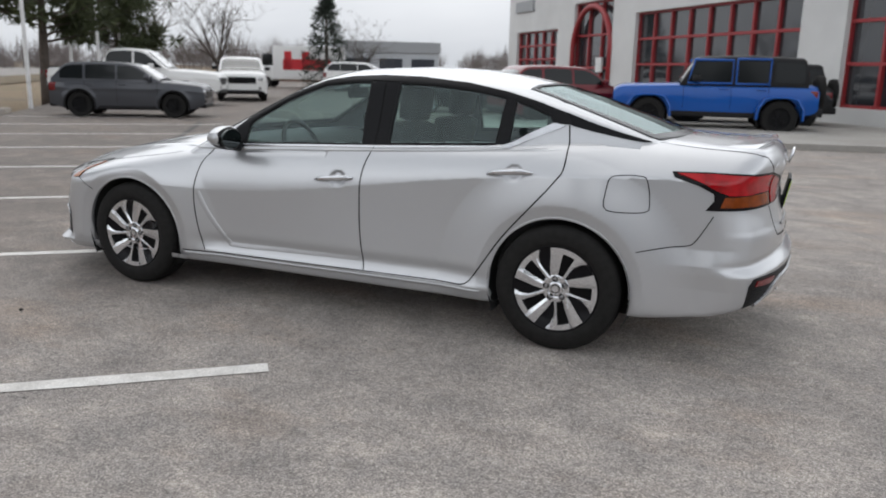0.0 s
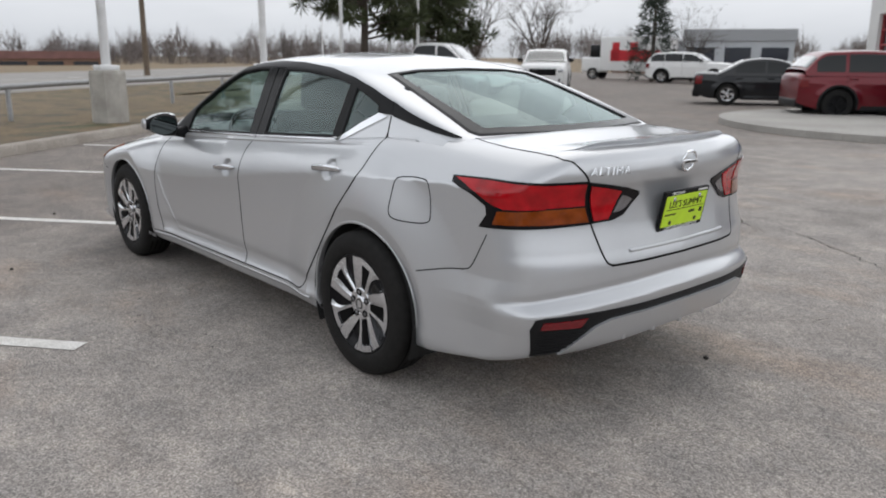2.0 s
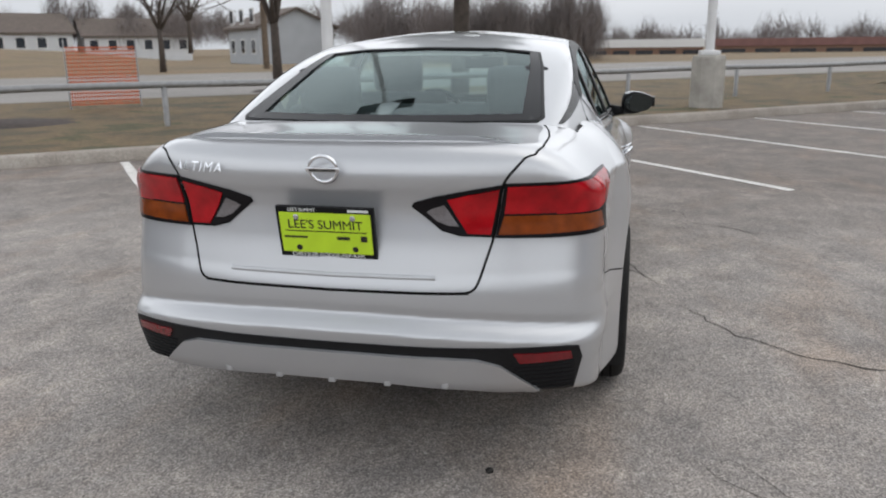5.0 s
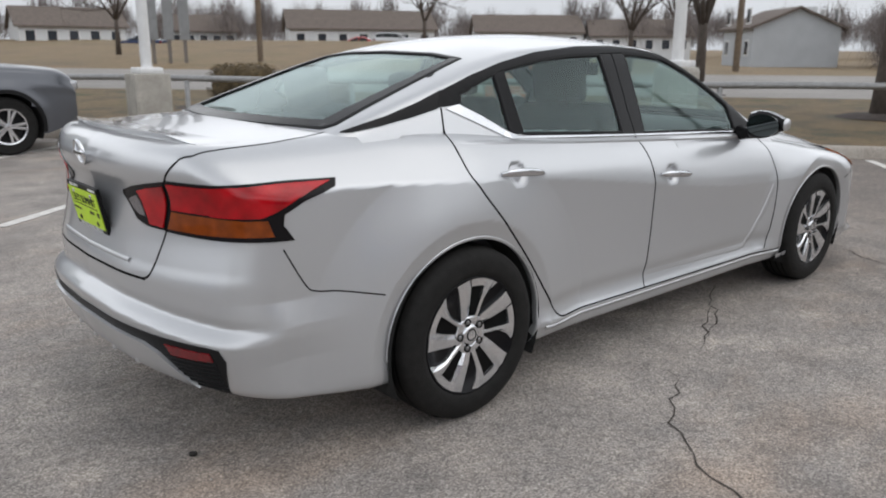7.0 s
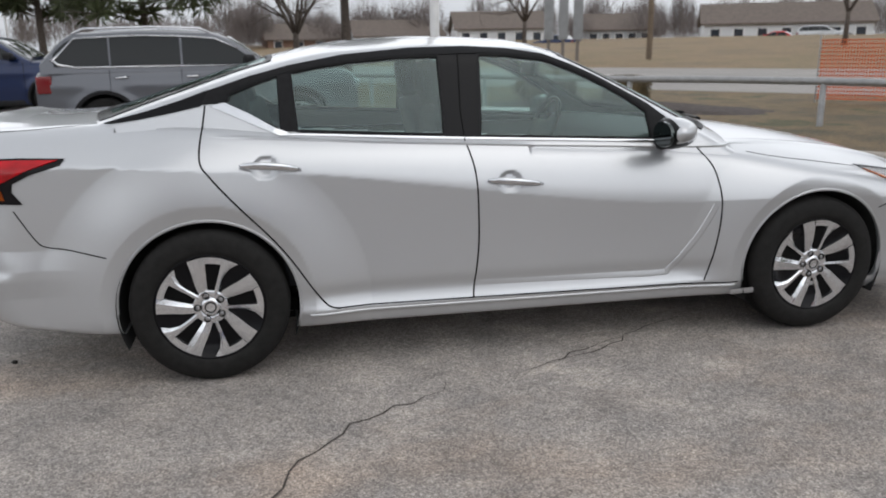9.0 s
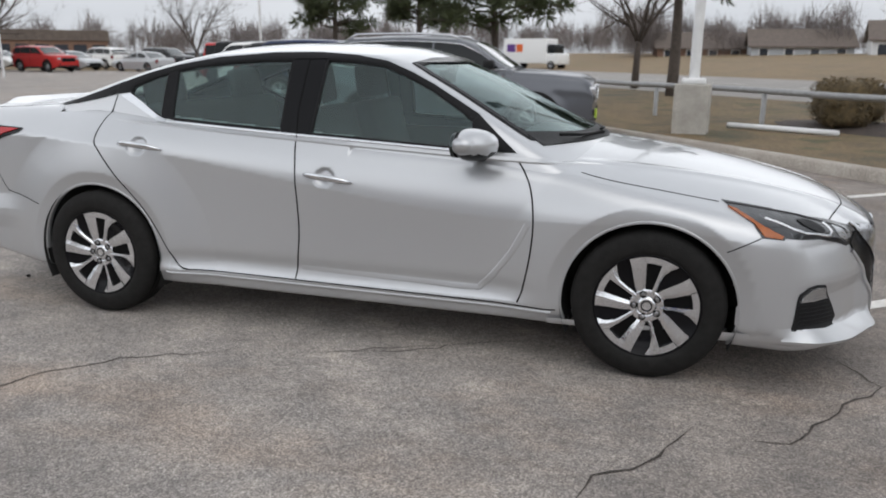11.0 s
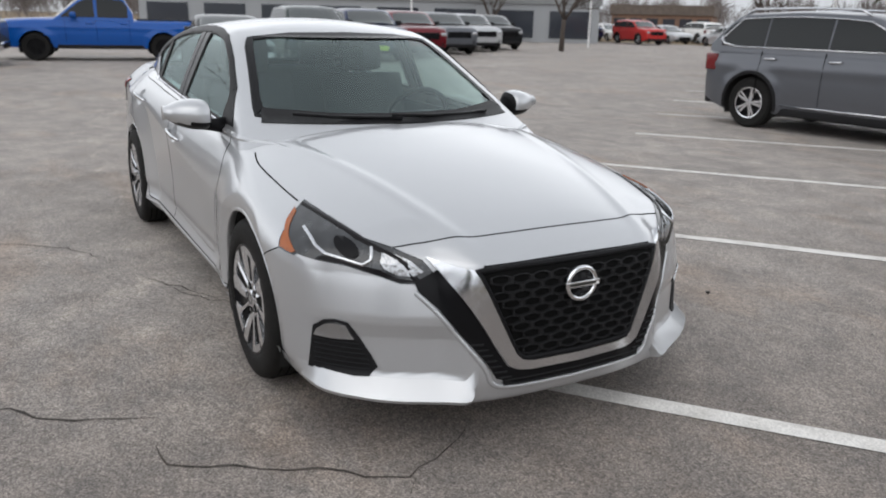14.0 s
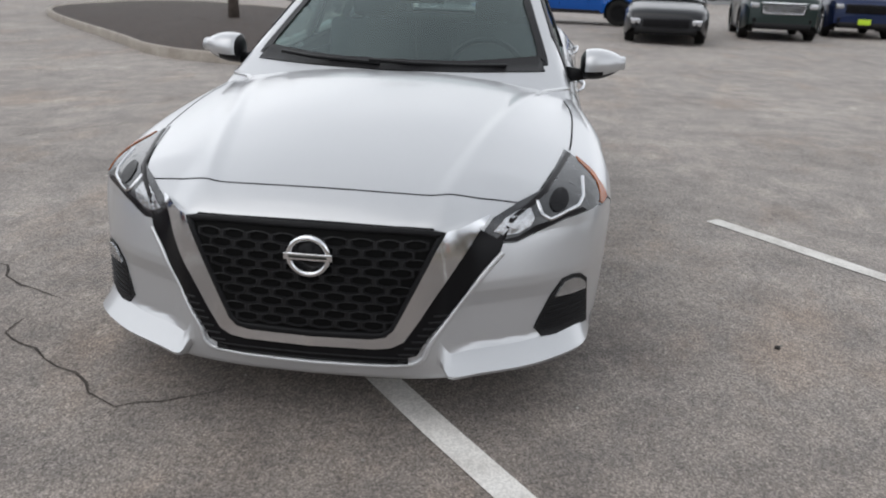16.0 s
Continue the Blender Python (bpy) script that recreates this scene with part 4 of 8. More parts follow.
I_ALL = i_out + [(-y, z) for y, z in i_out[::-1][1:]] + [(-y, z) for y, z in i_in] + [(y, z) for y, z in i_in[::-1][1:]]
patch("intake_trim", I_ALL, "F", M_BLACKTRIM, sedan, 0.007, thick=0.012, field=lower, cell=0.016, label="gloss black intake trim")
for z in np.linspace(0.255, 0.40, 8):
    for sg in (1, -1):
        y0, y1 = np.interp(z, [0.28, 0.325, 0.40], [0.27, 0.315, 0.37]), np.interp(z, [0.26, 0.285, 0.43], [0.30, 0.33, 0.43])
        ribbon("intake_bar", [(sg * y0, z), (sg * y1, z)], "F", M_PLASTIC, sedan, width=0.008, height=0.010, field=lower)
for z in (0.248, 0.265):
    ribbon("intake_bar", [(-0.3, z), (0.3, z)], "F", M_PLASTIC, sedan, width=0.006, height=0.010, field=lower)
ribbon("chin", curve2([(-0.56, 0.570), (-0.51, 0.515), (-0.43, 0.408), (-0.362, 0.308), (-0.340, 0.258), (-0.268, 0.236), (0, 0.231), (0.268, 0.236), (0.340, 0.258), (0.362, 0.308), (0.43, 0.408), (0.51, 0.515), (0.56, 0.570)], 5), "F", M_SILVER, sedan, width=0.017, height=0.010, field=lower)

# head lamps and fog lamps
for sg in (1, -1):
    def m2(line):
        return [(sg * u, v) for u, v in line]
    V = "L" if sg > 0 else "R"
    patch("head_lamp", m2([(0.492, 0.626), (0.525, 0.672), (0.60, 0.704), (0.68, 0.727), (0.745, 0.745), (0.79, 0.750), (0.855, 0.70), (0.872, 0.664), (0.82, 0.652), (0.75, 0.646), (0.675, 0.624), (0.60, 0.596), (0.55, 0.597)]), "F", M_HEADLAMP, sedan, 0.003, field=lower, cell=0.02, label="clear wedge-shaped head lamp")
    patch("head_lamp", [(1.68, 0.787), (1.78, 0.772), (1.88, 0.755), (1.93, 0.742), (1.93, 0.655), (1.842, 0.664), (1.805, 0.715)], V, M_HEADLAMP, sedan, 0.003, field=lower, cell=0.02)
    patch("turn_signal", [(1.705, 0.768), (1.74, 0.758), (1.795, 0.732), (1.845, 0.705), (1.925, 0.668), (1.915, 0.660), (1.85, 0.669), (1.810, 0.714)], V, M_AMBER, sedan, 0.006, field=lower, cell=0.02, label="amber side marker")
    patch("lamp_reflector", m2([(0.528, 0.636), (0.560, 0.668), (0.60, 0.684), (0.636, 0.686), (0.650, 0.662), (0.640, 0.642), (0.605, 0.624), (0.560, 0.620)]), "F", M_LAMPBOWL, sedan, 0.005, field=lower, cell=0.02)
    ribbon("lamp_signature", m2([(0.805, 0.730), (0.805, 0.690), (0.79, 0.674), (0.75, 0.666), (0.70, 0.652), (0.674, 0.668), (0.655, 0.700)]), "F", M_SATCHROME, sedan, width=0.012, height=0.007, field=lower)
    ribbon("lamp_top_seal", [(1.70, sg * 0.757), (1.86, sg * 0.722), (2.03, sg * 0.678), (2.11, sg * 0.638), (2.165, sg * 0.60), (2.215, sg * 0.56), (2.255, sg * 0.52)], "T", M_LAMPDARK, sedan, width=0.020, height=0.005, field=lower)
    dome = [(0.725 + 0.030 * math.cos(a), 0.694 + 0.026 * math.sin(a)) for a in np.linspace(0, 2 * math.pi, 16, False)]
    patch("projector_lens", m2(dome), "F", M_BLACKTRIM, sedan, 0.007, field=lower, cell=0.02)
    patch("lamp_bezel", m2([(0.535, 0.604), (0.60, 0.600), (0.675, 0.628), (0.75, 0.650), (0.82, 0.656), (0.80, 0.668), (0.75, 0.662), (0.695, 0.648), (0.655, 0.640), (0.605, 0.614)]), "F", M_LAMPDARK, sedan, 0.005, field=lower, cell=0.02)
    patch("fog_surround", m2([(0.790, 0.464), (0.815, 0.456), (0.838, 0.428), (0.852, 0.265), (0.78, 0.264), (0.700, 0.272), (0.673, 0.305), (0.690, 0.345), (0.72, 0.405), (0.755, 0.458)]), "F", M_PLASTIC, sedan, 0.004, field=lower, cell=0.02, label="black fog lamp bezel")
    patch("fog_lamp", m2([(0.785, 0.454), (0.808, 0.446), (0.828, 0.420), (0.834, 0.394), (0.79, 0.392), (0.732, 0.398), (0.758, 0.450)]), "F", M_LAMPBOWL, sedan, 0.010, field=lower, cell=0.02, label="clear fog lamp")
    for z in np.linspace(0.295, 0.38, 6):
        ribbon("fog_grille_bar", m2([(0.695 + max(0, z - 0.33) * 0.5, z), (0.835, z)]), "F", M_SATIN, sedan, width=0.006, height=0.009, field=lower)

# chin splitter wings
for sg in (1, -1):
    wy = np.concatenate([np.linspace(0.385, 0.44, 7), np.linspace(0.46, 0.875, 26)])
    grow = sstep(0.385, 0.425, wy) * (1 - 0.8 * sstep(0.80, 0.875, wy))
    edge_z = 0.214 + 0.050 * (1 - sstep(0.385, 0.43, wy)) + 0.016 * sstep(0.6, 0.87, wy)
    rows_ = []
    for dz_, jut in ((0.055, 0.0), (0.022, 0.020), (0.0, 0.040), (-0.014, 0.034), (-0.026, 0.0)):
        q = project(lower, np.stack([sg * wy, edge_z + dz_], 1), "F")
        nq = gradient(lower, q)
        nq[:, 2] = 0
        rows_.append(q + nq * (jut * grow)[:, None])
    n_w = len(wy)
    wing = from_arrays("splitter", np.concatenate(rows_), [(k * n_w + q, k * n_w + q + 1, (k + 1) * n_w + q + 1, (k + 1) * n_w + q)[::sg] for k in range(4) for q in range(n_w - 1)], M_SILVER, sedan, "silver chin splitter wing")
    wing.data.set_sharp_from_angle(angle=radians(32))

# door handles with recessed bowls
for view, sg in (("L", 1), ("R", -1)):
    for hx, hz, slope in ((-0.085, 0.795, -0.10), (-1.13, 0.900, -0.09)):
        ends = project(lower, [(hx - 0.125, hz - slope * 0.125), (hx + 0.125, hz + slope * 0.125)], view)
        pts = np.array([ends[0] + (ends[1] - ends[0]) * i / 10 for i in range(11)])
        nn = gradient(lower, ends).mean(0)[None, :].repeat(11, 0)
        h = [0.004, 0.018, 0.026, 0.031, 0.033, 0.034, 0.033, 0.031, 0.026, 0.018, 0.004]
        bm = bmesh.new()
        rings = []
        for i in range(11):
            c = pts[i] + nn[i] * h[i]
            tall = [0.008, 0.013, 0.0155, 0.016, 0.016, 0.016, 0.0155, 0.015, 0.014, 0.011, 0.006][i]
            rings.append([bm.verts.new(Vector(c) + Vector((0, 0, tall * math.sin(a))) + Vector(nn[i]) * 0.009 * math.cos(a)) for a in np.linspace(0, 2 * math.pi, 10, False)])
        for a, b in zip(rings, rings[1:]):
            for k in range(10):
                bm.faces.new((a[k], a[(k + 1) % 10], b[(k + 1) % 10], b[k]))
        bm.faces.new(rings[0]); bm.faces.new(rings[-1])
        bmesh.ops.recalc_face_normals(bm, faces=bm.faces[:])
        part("door_handle", bm, M_SATCHROME, sedan, "satin chrome pull handle")

# door mirrors
for sg in (1, -1):
    bm = bmesh.new()
    segs, rows = 20, 12
    rings = []
    for i in range(rows + 1):
        u = i / rows
        y = 0.830 + 0.205 * u
        w = math.sin(math.pi * (0.18 + 0.80 * u) ** 0.8) ** 0.55 if 0 < u < 1 else 0.45
        hx, hz = 0.100 * max(w, 0.05), 0.072 * max(w, 0.05)
        c = (0.622 - 0.02 * u, y, 0.986 + 0.012 * u)
        rings.append([bm.verts.new((c[0] + hx * (1.25 if math.cos(a) > 0 else 0.55) * math.cos(a), sg * y, c[2] + hz * math.copysign(abs(math.sin(a)) ** 0.8, math.sin(a)))) for a in np.linspace(0, 2 * math.pi, segs, False)])
    for a, b in zip(rings, rings[1:]):
        for k in range(segs):
            bm.faces.new((a[k], a[(k + 1) % segs], b[(k + 1) % segs], b[k]))
    bm.faces.new(rings[0]); bm.faces.new(rings[-1])
    bmesh.ops.recalc_face_normals(bm, faces=bm.faces[:])
    for f in bm.faces:
        c_ = f.calc_center_median()
        f.material_index = 1 if c_.z < 0.957 or c_.x < 0.592 or abs(c_.y) < 0.842 else 0
    mir = part("door_mirror", bm, [M_SILVER, M_SATIN], sedan, "silver mirror cap over a black base")
    bm = bmesh.new()
    ring = [(0.560, sg * (0.934 + 0.086 * math.cos(a)), 0.990 + 0.056 * math.sin(a)) for a in np.linspace(0, 2 * math.pi, 24, False)]
    f = bm.faces.new([bm.verts.new(p) for p in ring])
    r = bmesh.ops.extrude_face_region(bm, geom=[f])
    bmesh.ops.translate(bm, vec=(0.016, 0, 0), verts=[g for g in r["geom"] if isinstance(g, bmesh.types.BMVert)])
    bmesh.ops.recalc_face_normals(bm, faces=bm.faces[:])
    part("mirror_glass", bm, M_MIRRORGLASS, mir, "mirror glass", smooth=False)
    bm = bmesh.new()
    tube(bm, [(0.64, sg * 0.765, 0.935), (0.635, sg * 0.82, 0.938), (0.63, sg * 0.89, 0.945)], [0.040, 0.030, 0.026], 10)
    part("mirror_arm", bm, M_SATIN, mir)

# wheels
TYRE_PROFILE = [(0.200, -0.085), (0.222, -0.098), (0.245, -0.107), (0.285, -0.105), (0.313, -0.096), (0.326, -0.080), (0.331, -0.05), (0.332, 0.0), (0.331, 0.05), (0.326, 0.080), (0.313, 0.096), (0.285, 0.105), (0.250, 0.107), (0.230, 0.100), (0.222, 0.088)]


def sedan_wheel(x, y, spin):
    out = 1 if y > 0 else -1
    # local z points outwards
    m = Matrix.Translation((x, y, HUBZ + 0.006)) @ (Euler((radians(-90), 0, 0)) if out > 0 else Euler((radians(90), 0, 0))).to_matrix().to_4x4() @ pose(0, 0, 0, 0, 0, spin)
    w = empty("wheel", m)
    w.parent = sedan
    bm = bmesh.new()
    lathe(bm, TYRE_PROFILE, 72)
    t = part("tyre", bm, M_TYRE, w, "worn black tyre")
    bm = bmesh.new()
    for z in (-0.052, -0.018, 0.018, 0.052):
        lathe(bm, [(0.3325, z - 0.004), (0.3330, z), (0.3325, z + 0.004)], 72)
    part("tread_groove", bm, M_SEAM, t)
    bm = bmesh.new()
    r_ = lathe(bm, [(0.222, 0.088), (0.229, 0.096), (0.227, 0.100), (0.221, 0.099), (0.217, 0.090), (0.14, 0.082), (0.05, 0.070), (0.03, 0.066)], 72)
    cap(bm, r_[-1])
    part("rim", bm, M_BLACKTRIM, w, "gloss black wheel cover")
    RR = [0.064, 0.09, 0.12, 0.160, 0.186, 0.2185]
    RS = [0.034, 0.07, 0.12, 0.150, 0.186, 0.2185]
    WL, WR_ = [15, 13, 12, 11, 10.5, 10], [46, 41, 36, 31.5, 30, 29]
    SL, SR = [-30, -22, -17, -17, -21, -27], [0, -8, -9, -9, -9, -9]

    def pz(r, th, z):
        return Vector((r * math.cos(radians(th)), r * math.sin(radians(th)), z))
    hts = [0.083, 0.087, 0.092, 0.096, 0.0985, 0.0995]
    for i in range(5):
        for rad, Lh, Rh in ((RR, WL, WR_), (RS, SL, SR)):
            bm = bmesh.new()
            top = []
            for r, lh, rh, z in zip(rad, Lh, Rh, hts):
                b0 = 72 * i
                top.append([bm.verts.new(pz(r, b0 + lh, z - 0.016)), bm.verts.new(pz(r, b0 + lh, z - 0.005)), bm.verts.new(pz(r, b0 + lh + (rh - lh) * 0.35, z + 0.001)), bm.verts.new(pz(r, b0 + rh, z - 0.001)), bm.verts.new(pz(r, b0 + rh, z - 0.016))])
            for a_, b_ in zip(top, top[1:]):
                for q in range(4):
                    bm.faces.new((a_[q], a_[q + 1], b_[q + 1], b_[q]))
            bm.faces.new(top[0][::-1]); bm.faces.new(top[-1])
            bmesh.ops.recalc_face_normals(bm, faces=bm.faces[:])
            part("spoke", bm, M_ALLOY, w, "machined alloy spoke", smooth=False)
        bm = bmesh.new()
        th = np.linspace(-9.5, 11, 6) + 72 * i
        rows_ = [[bm.verts.new(pz(r, t_, z)) for t_ in th] for r, z in ((0.190, 0.084), (0.191, 0.0975), (0.2185, 0.0990), (0.2190, 0.084))]
        for a_, b_ in zip(rows_, rows_[1:]):
            for q in range(5):
                bm.faces.new((a_[q], a_[q + 1], b_[q + 1], b_[q]))
        part("spoke_bridge", bm, M_ALLOY, w, smooth=False)
        # near-black sheet stands in for the shade seen through the spoke opening
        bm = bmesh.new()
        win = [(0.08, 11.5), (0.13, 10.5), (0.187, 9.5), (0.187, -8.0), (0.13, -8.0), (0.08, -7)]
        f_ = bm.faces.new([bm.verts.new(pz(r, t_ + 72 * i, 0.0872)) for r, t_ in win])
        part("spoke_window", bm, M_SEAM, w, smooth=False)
        # lug well: the shade of its hole is put into the dark colour
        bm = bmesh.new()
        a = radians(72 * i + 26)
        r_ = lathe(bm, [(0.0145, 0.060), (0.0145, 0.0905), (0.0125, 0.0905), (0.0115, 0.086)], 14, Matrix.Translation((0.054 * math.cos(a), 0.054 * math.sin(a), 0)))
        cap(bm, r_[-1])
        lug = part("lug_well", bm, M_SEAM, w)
        bm = bmesh.new()
        r_ = lathe(bm, [(0.0085, 0.084), (0.0085, 0.0885), (0.006, 0.090)], 6, Matrix.Translation((0.054 * math.cos(a), 0.054 * math.sin(a), 0)))
        cap(bm, r_[-1])
        part("lug_nut", bm, M_GALVNUT, lug, smooth=False)
    bm = bmesh.new()
    r_ = lathe(bm, [(0.043, 0.065), (0.041, 0.086), (0.034, 0.090), (0.030, 0.093), (0.026, 0.0915)], 30)
    cap(bm, r_[-1])
    part("centre_cap", bm, M_ALLOY, w, "silver centre cap")
    bm = bmesh.new()
    lathe(bm, [(0.074, 0.070), (0.073, 0.0835), (0.070, 0.0855), (0.046, 0.0865), (0.040, 0.082)], 40)
    part("hub_ring", bm, M_ALLOY, w)
    bm = bmesh.new()
    lathe(bm, [(0.024, 0.0930), (0.022, 0.0945), (0.019, 0.0930)], 30)
    part("cap_mark", bm, M_SATIN, w)
    bm = bmesh.new()
    r_ = lathe(bm, [(0.155, -0.02), (0.155, 0.035), (0.06, 0.04)], 30)
    cap(bm, r_[-1])
    part("brake_disc", bm, M_PLASTIC, w)


for x, y, spin in ((WB, 0.797, 18), (-WB, 0.797, 34), (WB, -0.797, 11), (-WB, -0.797, 10)):
    sedan_wheel(x, y, spin)

# wheel housings, floor and cabin
for cx in (-WB, WB):
    for sg in (1, -1):
        bm = bmesh.new()
        pr = [(ARCH_R + 0.004, sg * 0.885), (ARCH_R + 0.010, sg * 0.60)]
        rows = [[bm.verts.new((cx + r * math.cos(a), y, HUBZ + r * math.sin(a))) for a in np.linspace(radians(-25), radians(205), 30)] for r, y in pr]
        for k in range(29):
            bm.faces.new((rows[0][k], rows[0][k + 1], rows[1][k + 1], rows[1][k]))
        bm.faces.new(rows[1])
        part("wheel_housing", bm, M_UNDER, sedan)
bm = bmesh.new()
box(bm, (-1.9, -0.60, 0.24), (2.0, 0.60, 0.30), 0.02)
box(bm, (-1.0, -0.84, 0.205), (1.0, 0.84, 0.27), 0.01)
box(bm, (-2.30, -0.70, 0.37), (-1.82, 0.70, 0.40), 0.01)
box(bm, (1.82, -0.72, 0.20), (2.18, 0.72, 0.24), 0.01)
part("underbody", bm, M_UNDER, sedan, smooth=False)
bm = bmesh.new()
box(bm, (-1.55, -0.70, 0.34), (0.95, 0.70, 0.38), 0.01)
box(bm, (-1.50, -0.72, 0.36), (0.9, -0.70, 0.92), 0.005)
box(bm, (-1.50, 0.70, 0.36), (0.9, 0.72, 0.92), 0.005)
part("cabin_floor", bm, M_DASH, sedan, smooth=False)


def seat(x, y, width, parent):
    bm = bmesh.new()
    box(bm, (x - 0.25, y - width / 2, 0.42), (x + 0.27, y + width / 2, 0.58), 0.05)
    s = part("seat_base", bm, M_CLOTH, parent, "charcoal cloth seat")
    bm = bmesh.new()
    box(bm, (-0.07, -width / 2, 0), (0.07, width / 2, 0.60), 0.055, m=Matrix.Translation((x - 0.24, y, 0.52)) @ Euler((0, radians(-14), 0)).to_matrix().to_4x4())
    part("seat_back", bm, M_CLOTH, s)
    for hy in ([0.0] if width < 0.7 else [-0.42, 0.42]):
        bm = bmesh.new()
        box(bm, (-0.055, -0.135, 0), (0.055, 0.135, 0.20), 0.05, m=Matrix.Translation((x - 0.405, y + hy, 1.115 if width < 0.7 else 1.075)) @ Euler((0, radians(-8), 0)).to_matrix().to_4x4())
        part("headrest", bm, M_CLOTH, s)
        bm = bmesh.new()
        for dy_ in (-0.05, 0.05):
            tube(bm, [(x - 0.395, y + hy + dy_, 1.06), (x - 0.405, y + hy + dy_, 1.15)], 0.007, 8)
        part("headrest_stalk", bm, M_SATCHROME, s)


seat(0.05, 0.37, 0.52, sedan)
seat(0.05, -0.37, 0.52, sedan)
seat(-0.86, 0.0, 1.28, sedan)
bm = bmesh.new()
rows = []
for y in np.linspace(-0.70, 0.70, 15):
    e = abs(y) / 0.70
    rows.append([bm.verts.new(p) for p in ((0.98 - 0.22 * e * e, y, 0.965), (0.80 - 0.14 * e * e, y, 0.970), (0.62, y, 0.955), (0.56, y, 0.90), (0.56, y, 0.62))])
for a, b in zip(rows, rows[1:]):
    for k in range(4):
        bm.faces.new((a[k], a[k + 1], b[k + 1], b[k]))
bmesh.ops.recalc_face_normals(bm, faces=bm.faces[:])
part("dashboard", bm, M_DASH, sedan, "dark grey dashboard")
bm = bmesh.new()
rot = Matrix.Translation((0.44, 0.37, 0.90)) @ Euler((0, radians(-66), 0)).to_matrix().to_4x4()
tube(bm, [rot @ Vector((0.185 * math.cos(a), 0.185 * math.sin(a), 0)) for a in np.linspace(0, 2 * math.pi, 40, False)], 0.015, 10, True)
box(bm, (-0.06, -0.17, -0.02), (0.05, 0.17, 0.01), 0.01, m=rot)
part("steering_wheel", bm, M_SATIN, sedan, "black steering wheel")
bm = bmesh.new()
box(bm, (-0.015, -0.12, -0.035), (0.015, 0.12, 0.035), 0.012, m=Matrix.Translation((0.24, 0, 1.255)))
box(bm, (0.0, -0.03, 0.02), (0.05, 0.03, 0.10), 0.012, m=Matrix.Translation((0.24, 0, 1.255)))
part("cabin_mirror", bm, M_SATIN, sedan)
bm = bmesh.new()
box(bm, (-1.78, -0.60, 1.03), (-1.20, 0.60, 1.055), 0.01)
part("parcel_shelf", bm, M_CLOTH, sedan)
# inner roof lining
PI, FI = shell(upper, -1.2, 0.3, 1.0, 40, 24, list(np.linspace(50, 90, 10)), 1.9)
NI = gradient(upper, PI)
CI = PI[FI].mean(1)
kf = (CI[:, 2] > 1.335)
used, inv = np.unique(FI[kf], return_inverse=True)
from_arrays("headliner", (PI - NI * 0.02)[used], inv.reshape(-1, 4), M_HEADLINER, sedan)
# wipers
for pts in ([(0.975, 0.49, 0.998), (1.04, 0.30, 0.995), (1.090, 0.10, 1.0), (1.095, -0.10, 1.008)], [(1.105, -0.05, 0.995), (1.035, -0.36, 1.003), (0.955, -0.53, 1.014)]):
    bm = bmesh.new()
    tube(bm, pts, 0.008, 6)
    part("wiper", bm, M_SATIN, sedan, "black wiper blade")

# ---- the lot: asphalt, paint, kerb, grass, road ----
LU, LN = np.array([0.772, 0.636]), np.array([-0.636, 0.772])


def lot(a, b, z=0.0):
    """Lot coordinates: a along the stall lines, b across them."""
    p = LU * a + LN * b
    return Vector((p[0], p[1], z))


LOT_YAW = math.degrees(math.atan2(0.636, 0.772))


